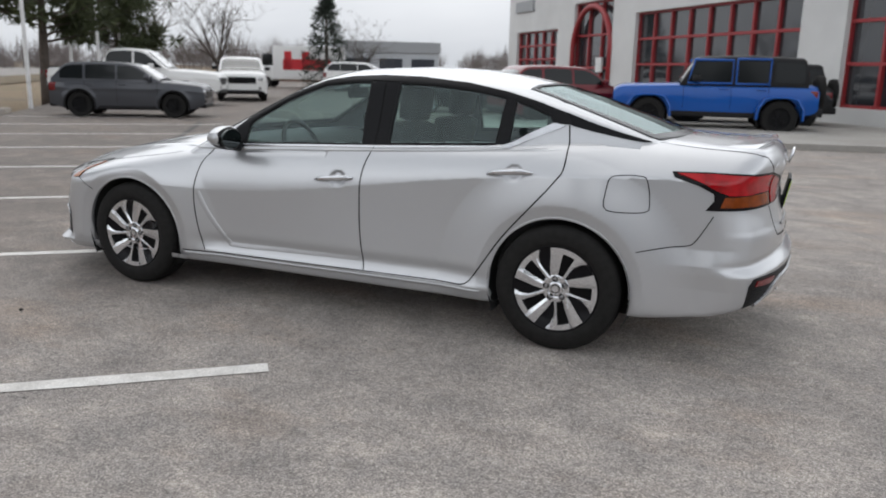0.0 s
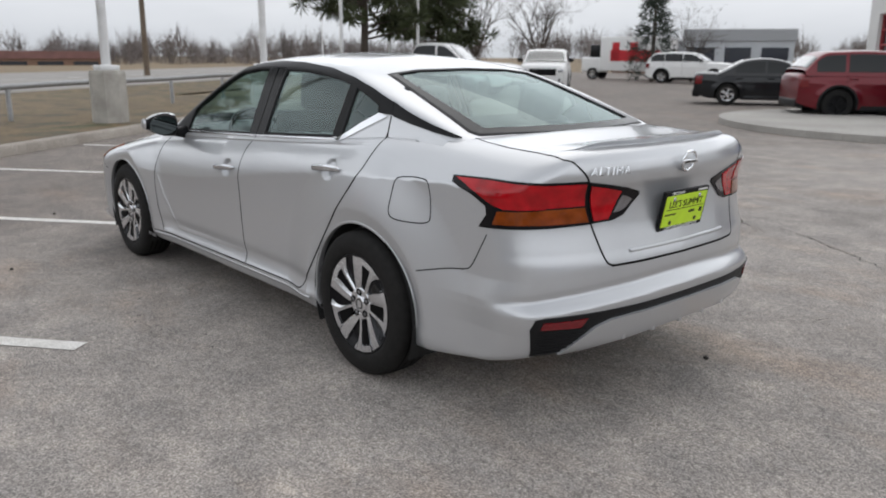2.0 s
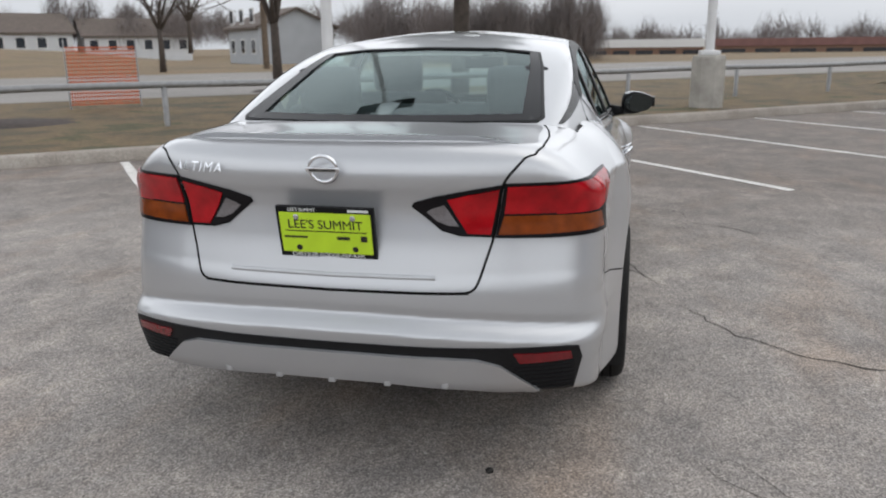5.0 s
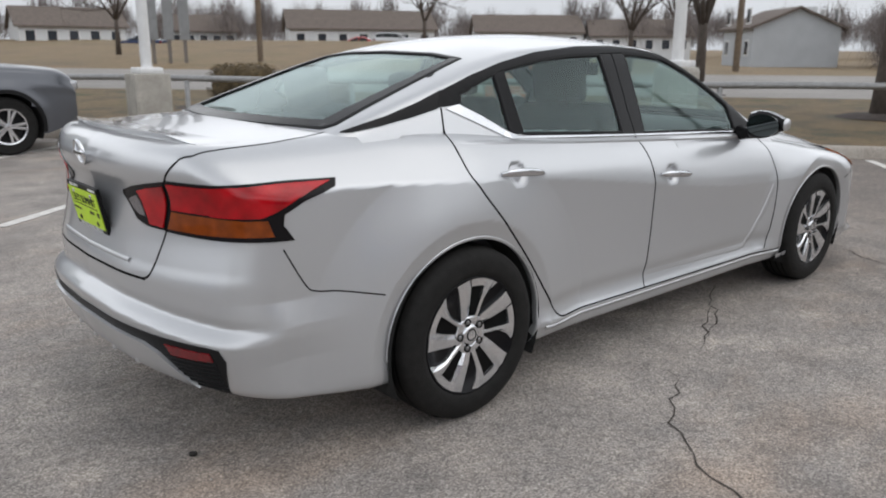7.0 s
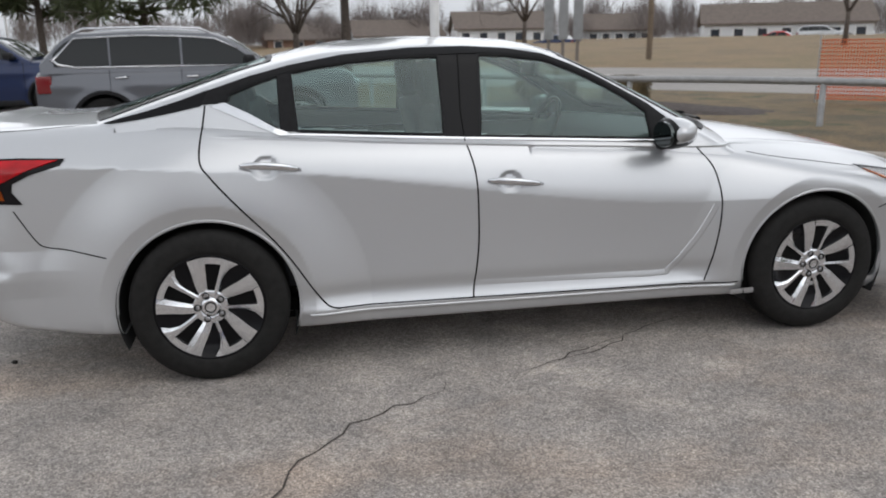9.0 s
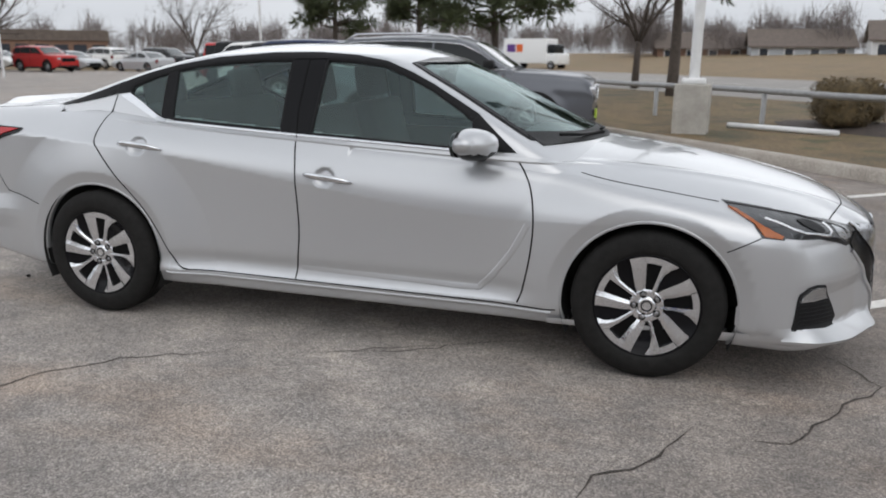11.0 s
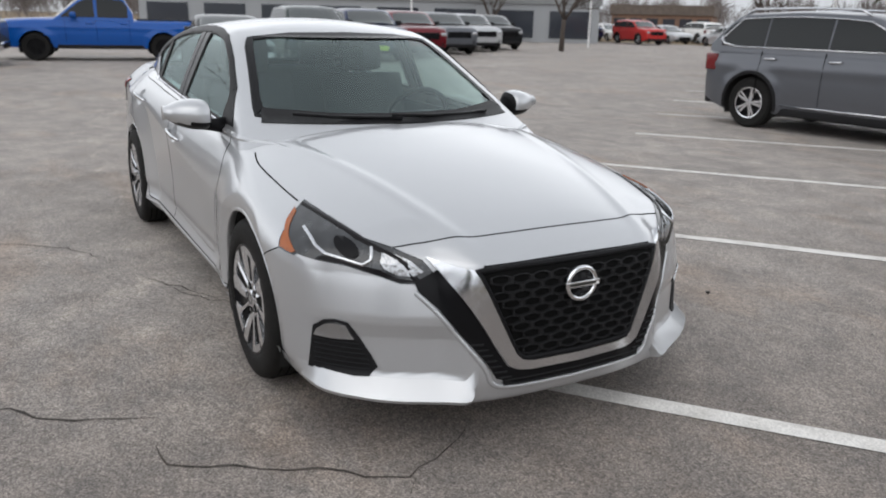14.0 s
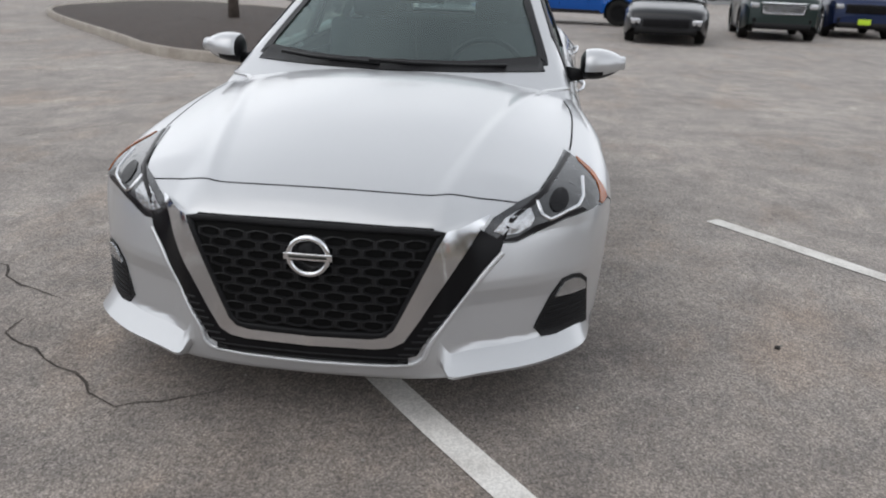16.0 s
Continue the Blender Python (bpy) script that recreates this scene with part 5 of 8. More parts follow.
def ramp_mat(name, stops, scale, detail=8, rough=(0.7, 0.95), bump=0.3, fine=220.0, speck=0.0, blend=0.5, coarse=None):
    """Ground: broad stains times fine grain."""
    m = bpy.data.materials.new(name)
    m.use_nodes = True
    nt = m.node_tree
    b = nt.nodes["Principled BSDF"]
    tc = nt.nodes.new("ShaderNodeTexCoord")
    n1 = nt.nodes.new("ShaderNodeTexNoise")
    n1.inputs["Scale"].default_value, n1.inputs["Detail"].default_value, n1.inputs["Roughness"].default_value = scale, detail, 0.62
    n2 = nt.nodes.new("ShaderNodeTexNoise")
    n2.inputs["Scale"].default_value, n2.inputs["Detail"].default_value = fine, 3
    r1 = nt.nodes.new("ShaderNodeValToRGB")
    el = r1.color_ramp.elements
    el[0].position, el[0].color = stops[0][0], (*stops[0][1], 1)
    el[1].position, el[1].color = stops[-1][0], (*stops[-1][1], 1)
    for p, c in stops[1:-1]:
        e = el.new(p)
        e.color = (*c, 1)
    r2 = nt.nodes.new("ShaderNodeValToRGB")
    r2.color_ramp.elements[0].position, r2.color_ramp.elements[0].color = 0.40, (1 - blend, 1 - blend, 1 - blend, 1)
    r2.color_ramp.elements[1].position, r2.color_ramp.elements[1].color = 0.60, (1 + blend, 1 + blend, 1 + blend, 1)
    mx = nt.nodes.new("ShaderNodeMixRGB")
    mx.blend_type, mx.inputs[0].default_value = "MULTIPLY", 1
    bu = nt.nodes.new("ShaderNodeBump")
    bu.inputs["Strength"].default_value, bu.inputs["Distance"].default_value = bump, 0.004
    for n in (n1, n2):
        nt.links.new(tc.outputs["Object"], n.inputs["Vector"])
    nt.links.new(n1.outputs["Fac"], r1.inputs[0])
    nt.links.new(n2.outputs["Fac"], r2.inputs[0])
    nt.links.new(r1.outputs[0], mx.inputs[1])
    nt.links.new(r2.outputs[0], mx.inputs[2])
    nt.links.new(mx.outputs[0], b.inputs["Base Color"])
    nt.links.new(n2.outputs["Fac"], bu.inputs["Height"])
    nt.links.new(bu.outputs[0], b.inputs["Normal"])
    mr = nt.nodes.new("ShaderNodeMapRange")
    mr.inputs["To Min"].default_value, mr.inputs["To Max"].default_value = rough
    nt.links.new(n1.outputs["Fac"], mr.inputs["Value"])
    nt.links.new(mr.outputs[0], b.inputs["Roughness"])
    return m


M_ASPHALT = ramp_mat("weathered_asphalt", [(0.28, (0.185, 0.168, 0.158)), (0.45, (0.256, 0.235, 0.222)), (0.58, (0.292, 0.269, 0.254)), (0.74, (0.3533, 0.3271, 0.309))], 0.45, detail=12, fine=130.0, blend=0.26, bump=0.35)
_nt = M_ASPHALT.node_tree
_b = _nt.nodes["Principled BSDF"]
_src = _b.inputs["Base Color"].links[0].from_socket
_tc2 = _nt.nodes.new("ShaderNodeTexCoord")
for _sc, _lo, _hi, _p0, _p1 in ((3.2, 0.80, 1.13, 0.33, 0.66), (18.0, 0.92, 1.07, 0.35, 0.65)):
    _no = _nt.nodes.new("ShaderNodeTexNoise")
    _no.inputs["Scale"].default_value, _no.inputs["Detail"].default_value = _sc, 5
    _r = _nt.nodes.new("ShaderNodeValToRGB")
    _r.color_ramp.elements[0].position, _r.color_ramp.elements[0].color = _p0, (_lo, _lo, _lo, 1)
    _r.color_ramp.elements[1].position, _r.color_ramp.elements[1].color = _p1, (_hi, _hi * 0.985, _hi * 0.96, 1)
    _mx = _nt.nodes.new("ShaderNodeMixRGB")
    _mx.blend_type, _mx.inputs[0].default_value = "MULTIPLY", 1
    _nt.links.new(_tc2.outputs["Object"], _no.inputs["Vector"])
    _nt.links.new(_no.outputs["Fac"], _r.inputs[0])
    _nt.links.new(_src, _mx.inputs[1])
    _nt.links.new(_r.outputs[0], _mx.inputs[2])
    _src = _mx.outputs[0]
# stone chips of the worn surface, each with its own tone
for _sc, _lo, _hi in ((150.0, 0.66, 1.42), (70.0, 0.84, 1.18)):
    _vo = _nt.nodes.new("ShaderNodeTexVoronoi")
    _vo.inputs["Scale"].default_value = _sc
    _bw = _nt.nodes.new("ShaderNodeSeparateColor")
    _r = _nt.nodes.new("ShaderNodeMapRange")
    _r.inputs["To Min"].default_value, _r.inputs["To Max"].default_value = _lo, _hi
    _mx = _nt.nodes.new("ShaderNodeMixRGB")
    _mx.blend_type, _mx.inputs[0].default_value = "MULTIPLY", 1
    _nt.links.new(_tc2.outputs["Object"], _vo.inputs["Vector"])
    _nt.links.new(_vo.outputs["Color"], _bw.inputs[0])
    _nt.links.new(_bw.outputs[0], _r.inputs["Value"])
    _nt.links.new(_src, _mx.inputs[1])
    _nt.links.new(_r.outputs[0], _mx.inputs[2])
    _src = _mx.outputs[0]
for _sc, _seed, _p0, _p1, _col in ((0.55, 3.7, 0.52, 0.70, (1.06, 0.95, 0.86, 1)), (1.3, 9.1, 0.56, 0.74, (0.84, 0.82, 0.81, 1)), (2.1, 21.4, 0.57, 0.70, (1.30, 1.28, 1.25, 1))):
    _mp = _nt.nodes.new("ShaderNodeMapping")
    _mp.inputs["Location"].default_value = (_seed, _seed * 0.6, 0)
    _mp.inputs["Rotation"].default_value = (0, 0, 0.69)
    _mp.inputs["Scale"].default_value = (1.0, 1.9, 1.0)
    _no = _nt.nodes.new("ShaderNodeTexNoise")
    _no.inputs["Scale"].default_value, _no.inputs["Detail"].default_value, _no.inputs["Roughness"].default_value = _sc, 9, 0.66
    _r = _nt.nodes.new("ShaderNodeMapRange")
    _r.inputs["From Min"].default_value, _r.inputs["From Max"].default_value = _p0, _p1
    _mx = _nt.nodes.new("ShaderNodeMixRGB")
    _mx.blend_type, _mx.inputs[2].default_value = "MULTIPLY", _col
    _nt.links.new(_tc2.outputs["Object"], _mp.inputs[0])
    _nt.links.new(_mp.outputs[0], _no.inputs["Vector"])
    _nt.links.new(_no.outputs["Fac"], _r.inputs["Value"])
    _nt.links.new(_r.outputs[0], _mx.inputs[0])
    _nt.links.new(_src, _mx.inputs[1])
    _src = _mx.outputs[0]
# browner, darker surface towards +x, its edge broken by noise
_sx = _nt.nodes.new("ShaderNodeSeparateXYZ")
_nw = _nt.nodes.new("ShaderNodeTexNoise")
_nw.inputs["Scale"].default_value, _nw.inputs["Detail"].default_value = 0.7, 6
_ad = _nt.nodes.new("ShaderNodeMath")
_ad.operation, _ad.inputs[1].default_value = "MULTIPLY_ADD", 4.0
_rm = _nt.nodes.new("ShaderNodeMapRange")
_rm.inputs["From Min"].default_value, _rm.inputs["From Max"].default_value = 2.2, 5.5
_dk = _nt.nodes.new("ShaderNodeMixRGB")
_dk.blend_type = "MULTIPLY"
_dk.inputs[2].default_value = (0.62, 0.59, 0.57, 1)
_nt.links.new(_tc2.outputs["Object"], _sx.inputs[0])
_nt.links.new(_tc2.outputs["Object"], _nw.inputs["Vector"])
_nt.links.new(_nw.outputs["Fac"], _ad.inputs[0])
_nt.links.new(_sx.outputs["X"], _ad.inputs[2])
_nt.links.new(_ad.outputs[0], _rm.inputs["Value"])
_nt.links.new(_rm.outputs[0], _dk.inputs[0])
_nt.links.new(_src, _dk.inputs[1])
_src = _dk.outputs[0]
_nt.links.new(_src, _b.inputs["Base Color"])
M_PAINTLINE = ramp_mat("worn_white_paint", [(0.30, (0.50, 0.48, 0.45)), (0.55, (0.68, 0.66, 0.63)), (0.75, (0.76, 0.75, 0.72))], 6.0, fine=130.0, blend=0.12, bump=0.3)
M_CONCRETE = ramp_mat("concrete", [(0.3, (0.30, 0.28, 0.25)), (0.55, (0.42, 0.40, 0.36)), (0.75, (0.50, 0.47, 0.43))], 3.0, fine=90.0, blend=0.15)
M_KERB = ramp_mat("kerb_concrete", [(0.3, (0.24, 0.21, 0.18)), (0.55, (0.34, 0.305, 0.265)), (0.75, (0.42, 0.39, 0.35))], 2.0, fine=70.0, blend=0.2)
M_GRASS = ramp_mat("winter_grass", [(0.30, (0.036, 0.038, 0.013)), (0.44, (0.092, 0.066, 0.030)), (0.54, (0.150, 0.100, 0.047)), (0.64, (0.060, 0.060, 0.022)), (0.78, (0.120, 0.090, 0.044))], 0.8, fine=45.0, blend=0.5, bump=1.0)
M_DRY = ramp_mat("dry_field", [(0.30, (0.115, 0.080, 0.040)), (0.50, (0.190, 0.130, 0.066)), (0.62, (0.155, 0.115, 0.056)), (0.75, (0.220, 0.155, 0.080))], 0.16, fine=12.0, blend=0.25, bump=0.5)
M_ROAD = ramp_mat("road_surface", [(0.3, (0.2064, 0.1935, 0.1806)), (0.6, (0.2752, 0.258, 0.2408)), (0.8, (0.3096, 0.2924, 0.2666))], 0.3, fine=60.0, blend=0.15)
M_MULCH = ramp_mat("bark_mulch", [(0.3, (0.022, 0.015, 0.012)), (0.55, (0.05, 0.036, 0.03)), (0.75, (0.085, 0.062, 0.05))], 9.0, fine=60.0, blend=0.6, bump=1.5)
M_CRACK = mat("crack_shadow", (0.05, 0.042, 0.036), rough=0.95, vary=0.5, scale=6)


def sheet(name, corners, z, material, label, kind="structure", cuts=1):
    bm = bmesh.new()
    bm.faces.new([bm.verts.new((c[0], c[1], z if len(c) < 3 else c[2])) for c in corners])
    ob = link_mesh(name, bm, material, None, label, smooth=False)
    return tagged(ob, label, kind=kind)


sheet("ground", [(-900, -900), (900, -900), (900, 900), (-900, 900)], -0.06, M_DRY, "dry winter ground reaching the horizon")
bm = bmesh.new()
pts = [lot(6.45, -75), lot(6.45, 60), lot(-75, 75), lot(-75, -75)]
bm.faces.new([bm.verts.new(p) for p in pts])
tagged(link_mesh("pavement", bm, M_ASPHALT, None, "", smooth=False), "weathered grey asphalt car park with cracks", "pavement", kind="structure")


def line_quad(name, a0, a1, b, w=0.105, z=0.004):
    bm = bmesh.new()
    n = 14
    rows = []
    for i in range(n + 1):
        a = a0 + (a1 - a0) * i / n
        j0, j1 = random.uniform(-0.006, 0.006), random.uniform(-0.006, 0.006)
        rows.append([bm.verts.new(lot(a, b - w / 2 + j0, z)), bm.verts.new(lot(a, b + w / 2 + j1, z))])
    for r, s in zip(rows, rows[1:]):
        bm.faces.new((r[0], s[0], s[1], r[1]))
    bmesh.ops.recalc_face_normals(bm, faces=bm.faces[:])
    ob = link_mesh(name, bm, M_PAINTLINE, None, smooth=False)
    return tagged(ob, "worn white painted stall line on asphalt", "stall line", "stall lines", "structure")


for k in range(-7, 7):
    line_quad("stall_line", 0.92, 6.3, 1.515 + 2.70 * k)

# ---- kerb, grass strip, road, field ----


def strip_sheet(name, a0, z0, a1, z1, b0, b1, material, label, category):
    bm = bmesh.new()
    n = 30
    rows = []
    for i in range(n + 1):
        b = b0 + (b1 - b0) * i / n
        k = float(sstep(-30, 15, b))
        rows.append([bm.verts.new(lot(a0, b, z0 if z0 < 1 else z0 * k - 1.5 * (1 - k))), bm.verts.new(lot(a1, b, z1 if z1 < 1 else z1 * k - 1.5 * (1 - k)))])
    for r, q in zip(rows, rows[1:]):
        bm.faces.new((r[0], r[1], q[1], q[0]))
    bmesh.ops.recalc_face_normals(bm, faces=bm.faces[:])
    return tagged(link_mesh(name, bm, material, None, "", smooth=True), label, category, kind="structure")


KB0, KB1 = -19.0, 60.0
bm = bmesh.new()
prof = [(6.42, -0.02), (6.44, 0.12), (6.47, 0.145), (6.60, 0.150), (6.62, 0.10)]
rows = []
for b in np.linspace(KB0, KB1, 60):
    rows.append([bm.verts.new(lot(a + 0.012 * math.sin(b * 1.7), b, z)) for a, z in prof])
for r, q in zip(rows, rows[1:]):
    for k in range(len(prof) - 1):
        bm.faces.new((r[k], q[k], q[k + 1], r[k + 1]))
bmesh.ops.recalc_face_normals(bm, faces=bm.faces[:])
tagged(link_mesh("kerb", bm, M_KERB, None), "stained concrete kerb along the grass verge", "kerb", kind="structure")
strip_sheet("verge", 6.60, 0.135, 16.3, 0.20, KB0, 90, M_GRASS, "patchy brown and green winter verge", "grass")
strip_sheet("road_shoulder", 13.0, 0.004, 16.3, 0.203, -150, KB0, M_GRASS, "worn grass shoulder beside the road", "grass")
strip_sheet("road", 16.3, 0.205, 34.0, 0.22, -150, 150, M_ROAD, "pale worn two-way road beyond the verge", "road")
strip_sheet("far_verge", 34.0, 0.21, 75.0, 2.0, -150, 150, M_DRY, "dry brown field rising beyond the road", "field")
strip_sheet("far_ground", 75.0, 2.0, 300.0, 3.5, -300, 300, M_DRY, "distant winter ground", "field")
for b in range(-60, 90, 6):
    bm = bmesh.new()
    bm.faces.new([bm.verts.new(lot(a, q, 0.222)) for a, q in ((24.8, b), (24.95, b), (24.95, b + 3), (24.8, b + 3))])
    tagged(link_mesh("centre_line", bm, M_PAINTLINE, None, smooth=False), "faded road marking", "road marking", "road markings", "structure")

# cracks in the asphalt: narrow jagged strips sunk into dark gaps
M_PATCH = ramp_mat("tar_patch", [(0.3, (0.05, 0.046, 0.043)), (0.6, (0.08, 0.074, 0.07)), (0.8, (0.11, 0.10, 0.095))], 3.0, fine=130.0, blend=0.4)


def crack(points, width=0.012, seed=1, mt=None, label="jagged open crack in grey asphalt"):
    rnd = random.Random(seed)
    pts = [Vector((*p, 0)) for p in points]
    fine = []
    for p, q in zip(pts, pts[1:]):
        n = max(2, int((q - p).length / 0.07))
        d = (q - p).normalized().cross(Vector((0, 0, 1)))
        for i in range(n):
            fine.append(p + (q - p) * i / n + d * rnd.gauss(0, 0.018))
    fine.append(pts[-1])
    bm = bmesh.new()
    rows = []
    for i, p in enumerate(fine):
        t = (fine[min(i + 1, len(fine) - 1)] - fine[max(i - 1, 0)]).normalized()
        d = t.cross(Vector((0, 0, 1)))
        w = 0.9 * width * rnd.uniform(0.3, 1.0) * min(1, 0.3 + i / 6, 0.3 + (len(fine) - 1 - i) / 6)
        rows.append([bm.verts.new(p - d * w / 2 + Vector((0, 0, 0.003))), bm.verts.new(p + d * w / 2 + Vector((0, 0, 0.003)))])
    for r, q in zip(rows, rows[1:]):
        bm.faces.new((r[0], r[1], q[1], q[0]))
    bmesh.ops.recalc_face_normals(bm, faces=bm.faces[:])
    return tagged(link_mesh("crack", bm, mt or M_CRACK, None, smooth=False), label, "crack", "cracks", "structure")


crack([(-1.21, -2.21), (-1.17, -1.91), (-1.1, -1.73), (-1.02, -1.6), (-0.88, -1.43), (-0.63, -1.29), (-0.46, -1.13)], 0.016, 1)
crack([(-0.2, -1.15), (0.04, -1.01), (0.31, -0.89), (0.53, -0.78)], 0.01, 2)
crack([(-0.01, -1.04), (0.25, -0.95), (0.57, -0.74), (0.88, -0.59)], 0.01, 4)
crack([(1.16, -2.1), (1.28, -1.95), (1.32, -1.8), (1.47, -1.64), (1.63, -1.31)], 0.016, 7)
crack([(1.84, -1.37), (1.95, -1.33), (2.07, -1.15), (2.19, -1.0), (2.28, -0.84), (2.41, -0.66), (2.32, -0.47), (2.22, -0.34)], 0.016, 9)
crack([(2.41, -0.66), (2.5, -0.71)], 0.01, 10)
crack([(1.71, -6.47), (0.09, -4.59), (-0.82, -3.65), (-1.13, -3.4)], 0.024, 17)
crack([(8.07, -6.86), (9.16, -8.45), (10.89, -10.98), (12.6, -11.9)], 0.20, 31, M_PATCH, "dark tar-filled seam across the asphalt")
crack([(1.92, -6.6), (3.3, -7.6), (4.84, -8.58), (6.93, -11.14), (8.92, -13.61)], 0.04, 32, M_PATCH, "dark tar-filled seam across the asphalt")
crack([(-1.16, -3.65), (-1.48, -3.48), (-1.86, -3.2), (-2.3, -2.88)], 0.016, 18)
crack([(-2.09, -1.22), (-2.3, -1.4), (-2.62, -1.7)], 0.01, 19)
crack([(-2.13, -1.17), (-2.3, -1.28), (-2.43, -1.42), (-2.52, -1.51)], 0.01, 21)
crack([(-2.56, -2.25), (-2.88, -2.03), (-3.22, -1.97)], 0.01, 24)

# ---- vehicles standing about ----
M_DARKGLASS = mat("dark_car_glass", (0.010, 0.012, 0.013), rough=0.10, coat=0.0, spec=0.3)
M_CARSCREEN = mat("car_windscreen", (0.045, 0.052, 0.052), rough=0.06, coat=1.0)
M_CLEARLAMP = mat("car_head_lamp", (0.55, 0.56, 0.58), rough=0.15, metal=0.6, coat=1.0)
M_REDLAMP = mat("car_tail_lamp", (0.15, 0.004, 0.006), rough=0.2, coat=0.5)
M_TAG = mat("lime_tag", (0.50, 0.72, 0.03), rough=0.5)
PAINTS = {"grey": paint("gunmetal_paint", (0.060, 0.063, 0.072), 0.4, 0.35), "storm": paint("steel_grey_paint", (0.115, 0.12, 0.135), 0.55, 0.35), "blue": paint("bright_blue_paint", (0.001, 0.075, 0.34), 0.15, 0.35),
          "navy": paint("navy_paint", (0.010, 0.020, 0.065), 0.3, 0.3), "white": paint("white_paint", (0.75, 0.75, 0.74), 0.0, 0.4), "black": paint("black_paint", (0.010, 0.011, 0.013), 0.2, 0.3),
          "maroon": paint("maroon_paint", (0.13, 0.008, 0.014), 0.35, 0.3), "red": paint("red_paint", (0.42, 0.02, 0.018), 0.1, 0.35), "silver": paint("light_silver_paint", (0.48, 0.49, 0.50), 0.6, 0.4), "green": paint("dark_green_paint", (0.018, 0.030, 0.028), 0.3, 0.3)}
for car_paint in PAINTS.values():
    shade = car_paint.node_tree.nodes["Principled BSDF"].inputs
    shade["Coat Weight"].default_value, shade["Specular IOR Level"].default_value = 0.55, 0.2
wheel_cache = {}


def road_wheel(parent, x, y, r, width, rim_mat, out):
    key = (round(r, 3), rim_mat.name)
    if key not in wheel_cache:
        bm = bmesh.new()
        w = width / 2
        lathe(bm, [(r * 0.62, -w), (r * 0.9, -w), (r, -w * 0.7), (r, w * 0.7), (r * 0.9, w), (r * 0.62, w * 0.95)], 28)
        t = bpy.data.meshes.new("tyre")
        bm.to_mesh(t); bm.free()
        t.materials.append(M_TYRE)
        bm = bmesh.new()
        rg = lathe(bm, [(r * 0.63, w * 0.95), (r * 0.60, w * 0.80), (r * 0.55, w * 0.35), (r * 0.1, w * 0.3)], 28)
        cap(bm, rg[-1])
        d = bpy.data.meshes.new("rim")
        bm.to_mesh(d); bm.free()
        d.materials.append(M_SATIN)
        bm = bmesh.new()
        for i in range(5):
            for off in (-0.16, 0.16):
                a = 2 * math.pi * i / 5
                box(bm, (r * 0.08, -r * 0.045, w * 0.62), (r * 0.60, r * 0.045, w * 0.85), 0, Euler((0, 0, a + off)).to_matrix().to_4x4())
        rg = lathe(bm, [(r * 0.63, w * 0.96), (r * 0.62, w * 1.0), (r * 0.575, w * 0.96)], 28)
        rg = lathe(bm, [(r * 0.14, w * 0.6), (r * 0.13, w * 0.9), (r * 0.02, w * 0.92)], 12)
        s = bpy.data.meshes.new("spokes")
        bm.to_mesh(s); bm.free()
        s.materials.append(rim_mat)
        wheel_cache[key] = (t, d, s)
    t, d, s = wheel_cache[key]
    m = Matrix.Translation((x, y, r)) @ Euler((radians(-90 if out > 0 else 90), 0, 0)).to_matrix().to_4x4()
    wh = new("wheel", t)
    wh.parent, wh.matrix_basis = parent, m
    for nm_, me in (("rim", d), ("spoke_set", s)):
        o = new(nm_, me)
        o.parent = wh


SHAPES = {
    # length, width, height, wheelbase, wheel radius, belt, hood front z, hood rear z, tail z, cabin base rear/front x, roof rear/front x, sill
    "suv": (4.85, 1.95, 1.78, 2.92, 0.385, 1.19, 1.10, 1.20, 1.19, -2.32, 1.10, -2.05, 0.30, 0.26),
    "jeep_suv": (4.82, 1.94, 1.76, 2.91, 0.39, 1.16, 1.04, 1.16, 1.16, -2.30, 1.05, -1.95, 0.25, 0.27),
    "offroad": (4.70, 1.88, 1.86, 3.0, 0.41, 1.18, 1.10, 1.16, 1.18, -2.10, 0.80, -2.05, 0.42, 0.42),
    "sedan": (4.85, 1.86, 1.45, 2.85, 0.33, 0.95, 0.72, 0.93, 0.98, -1.75, 1.05, -0.95, 0.10, 0.20),
    "pickup": (5.85, 2.02, 1.92, 3.55, 0.40, 1.22, 1.12, 1.22, 1.20, -0.95, 1.25, -0.80, 0.45, 0.38),
}


car_meshes = {}


def car_mesh(key, make):
    """A mesh built once and used again by cars of the same kind and colour."""
    if key not in car_meshes:
        verts, faces, material, smooth = make()
        me = bpy.data.meshes.new(key[0])
        me.from_pydata([tuple(map(float, v)) for v in verts], [], [tuple(map(int, f)) for f in faces])
        bm = bmesh.new()
        bm.from_mesh(me)
        bmesh.ops.recalc_face_normals(bm, faces=bm.faces[:])
        bm.to_mesh(me)
        bm.free()
        me.materials.append(material)
        if smooth:
            me.polygons.foreach_set("use_smooth", [True] * len(me.polygons))
            me.set_sharp_from_angle(angle=radians(38))
        car_meshes[key] = me
    return car_meshes[key]


def grid_faces(nu, nv, off=0):
    return [(off + i * nv + j, off + (i + 1) * nv + j, off + (i + 1) * nv + j + 1, off + i * nv + j + 1) for i in range(nu - 1) for j in range(nv - 1)]


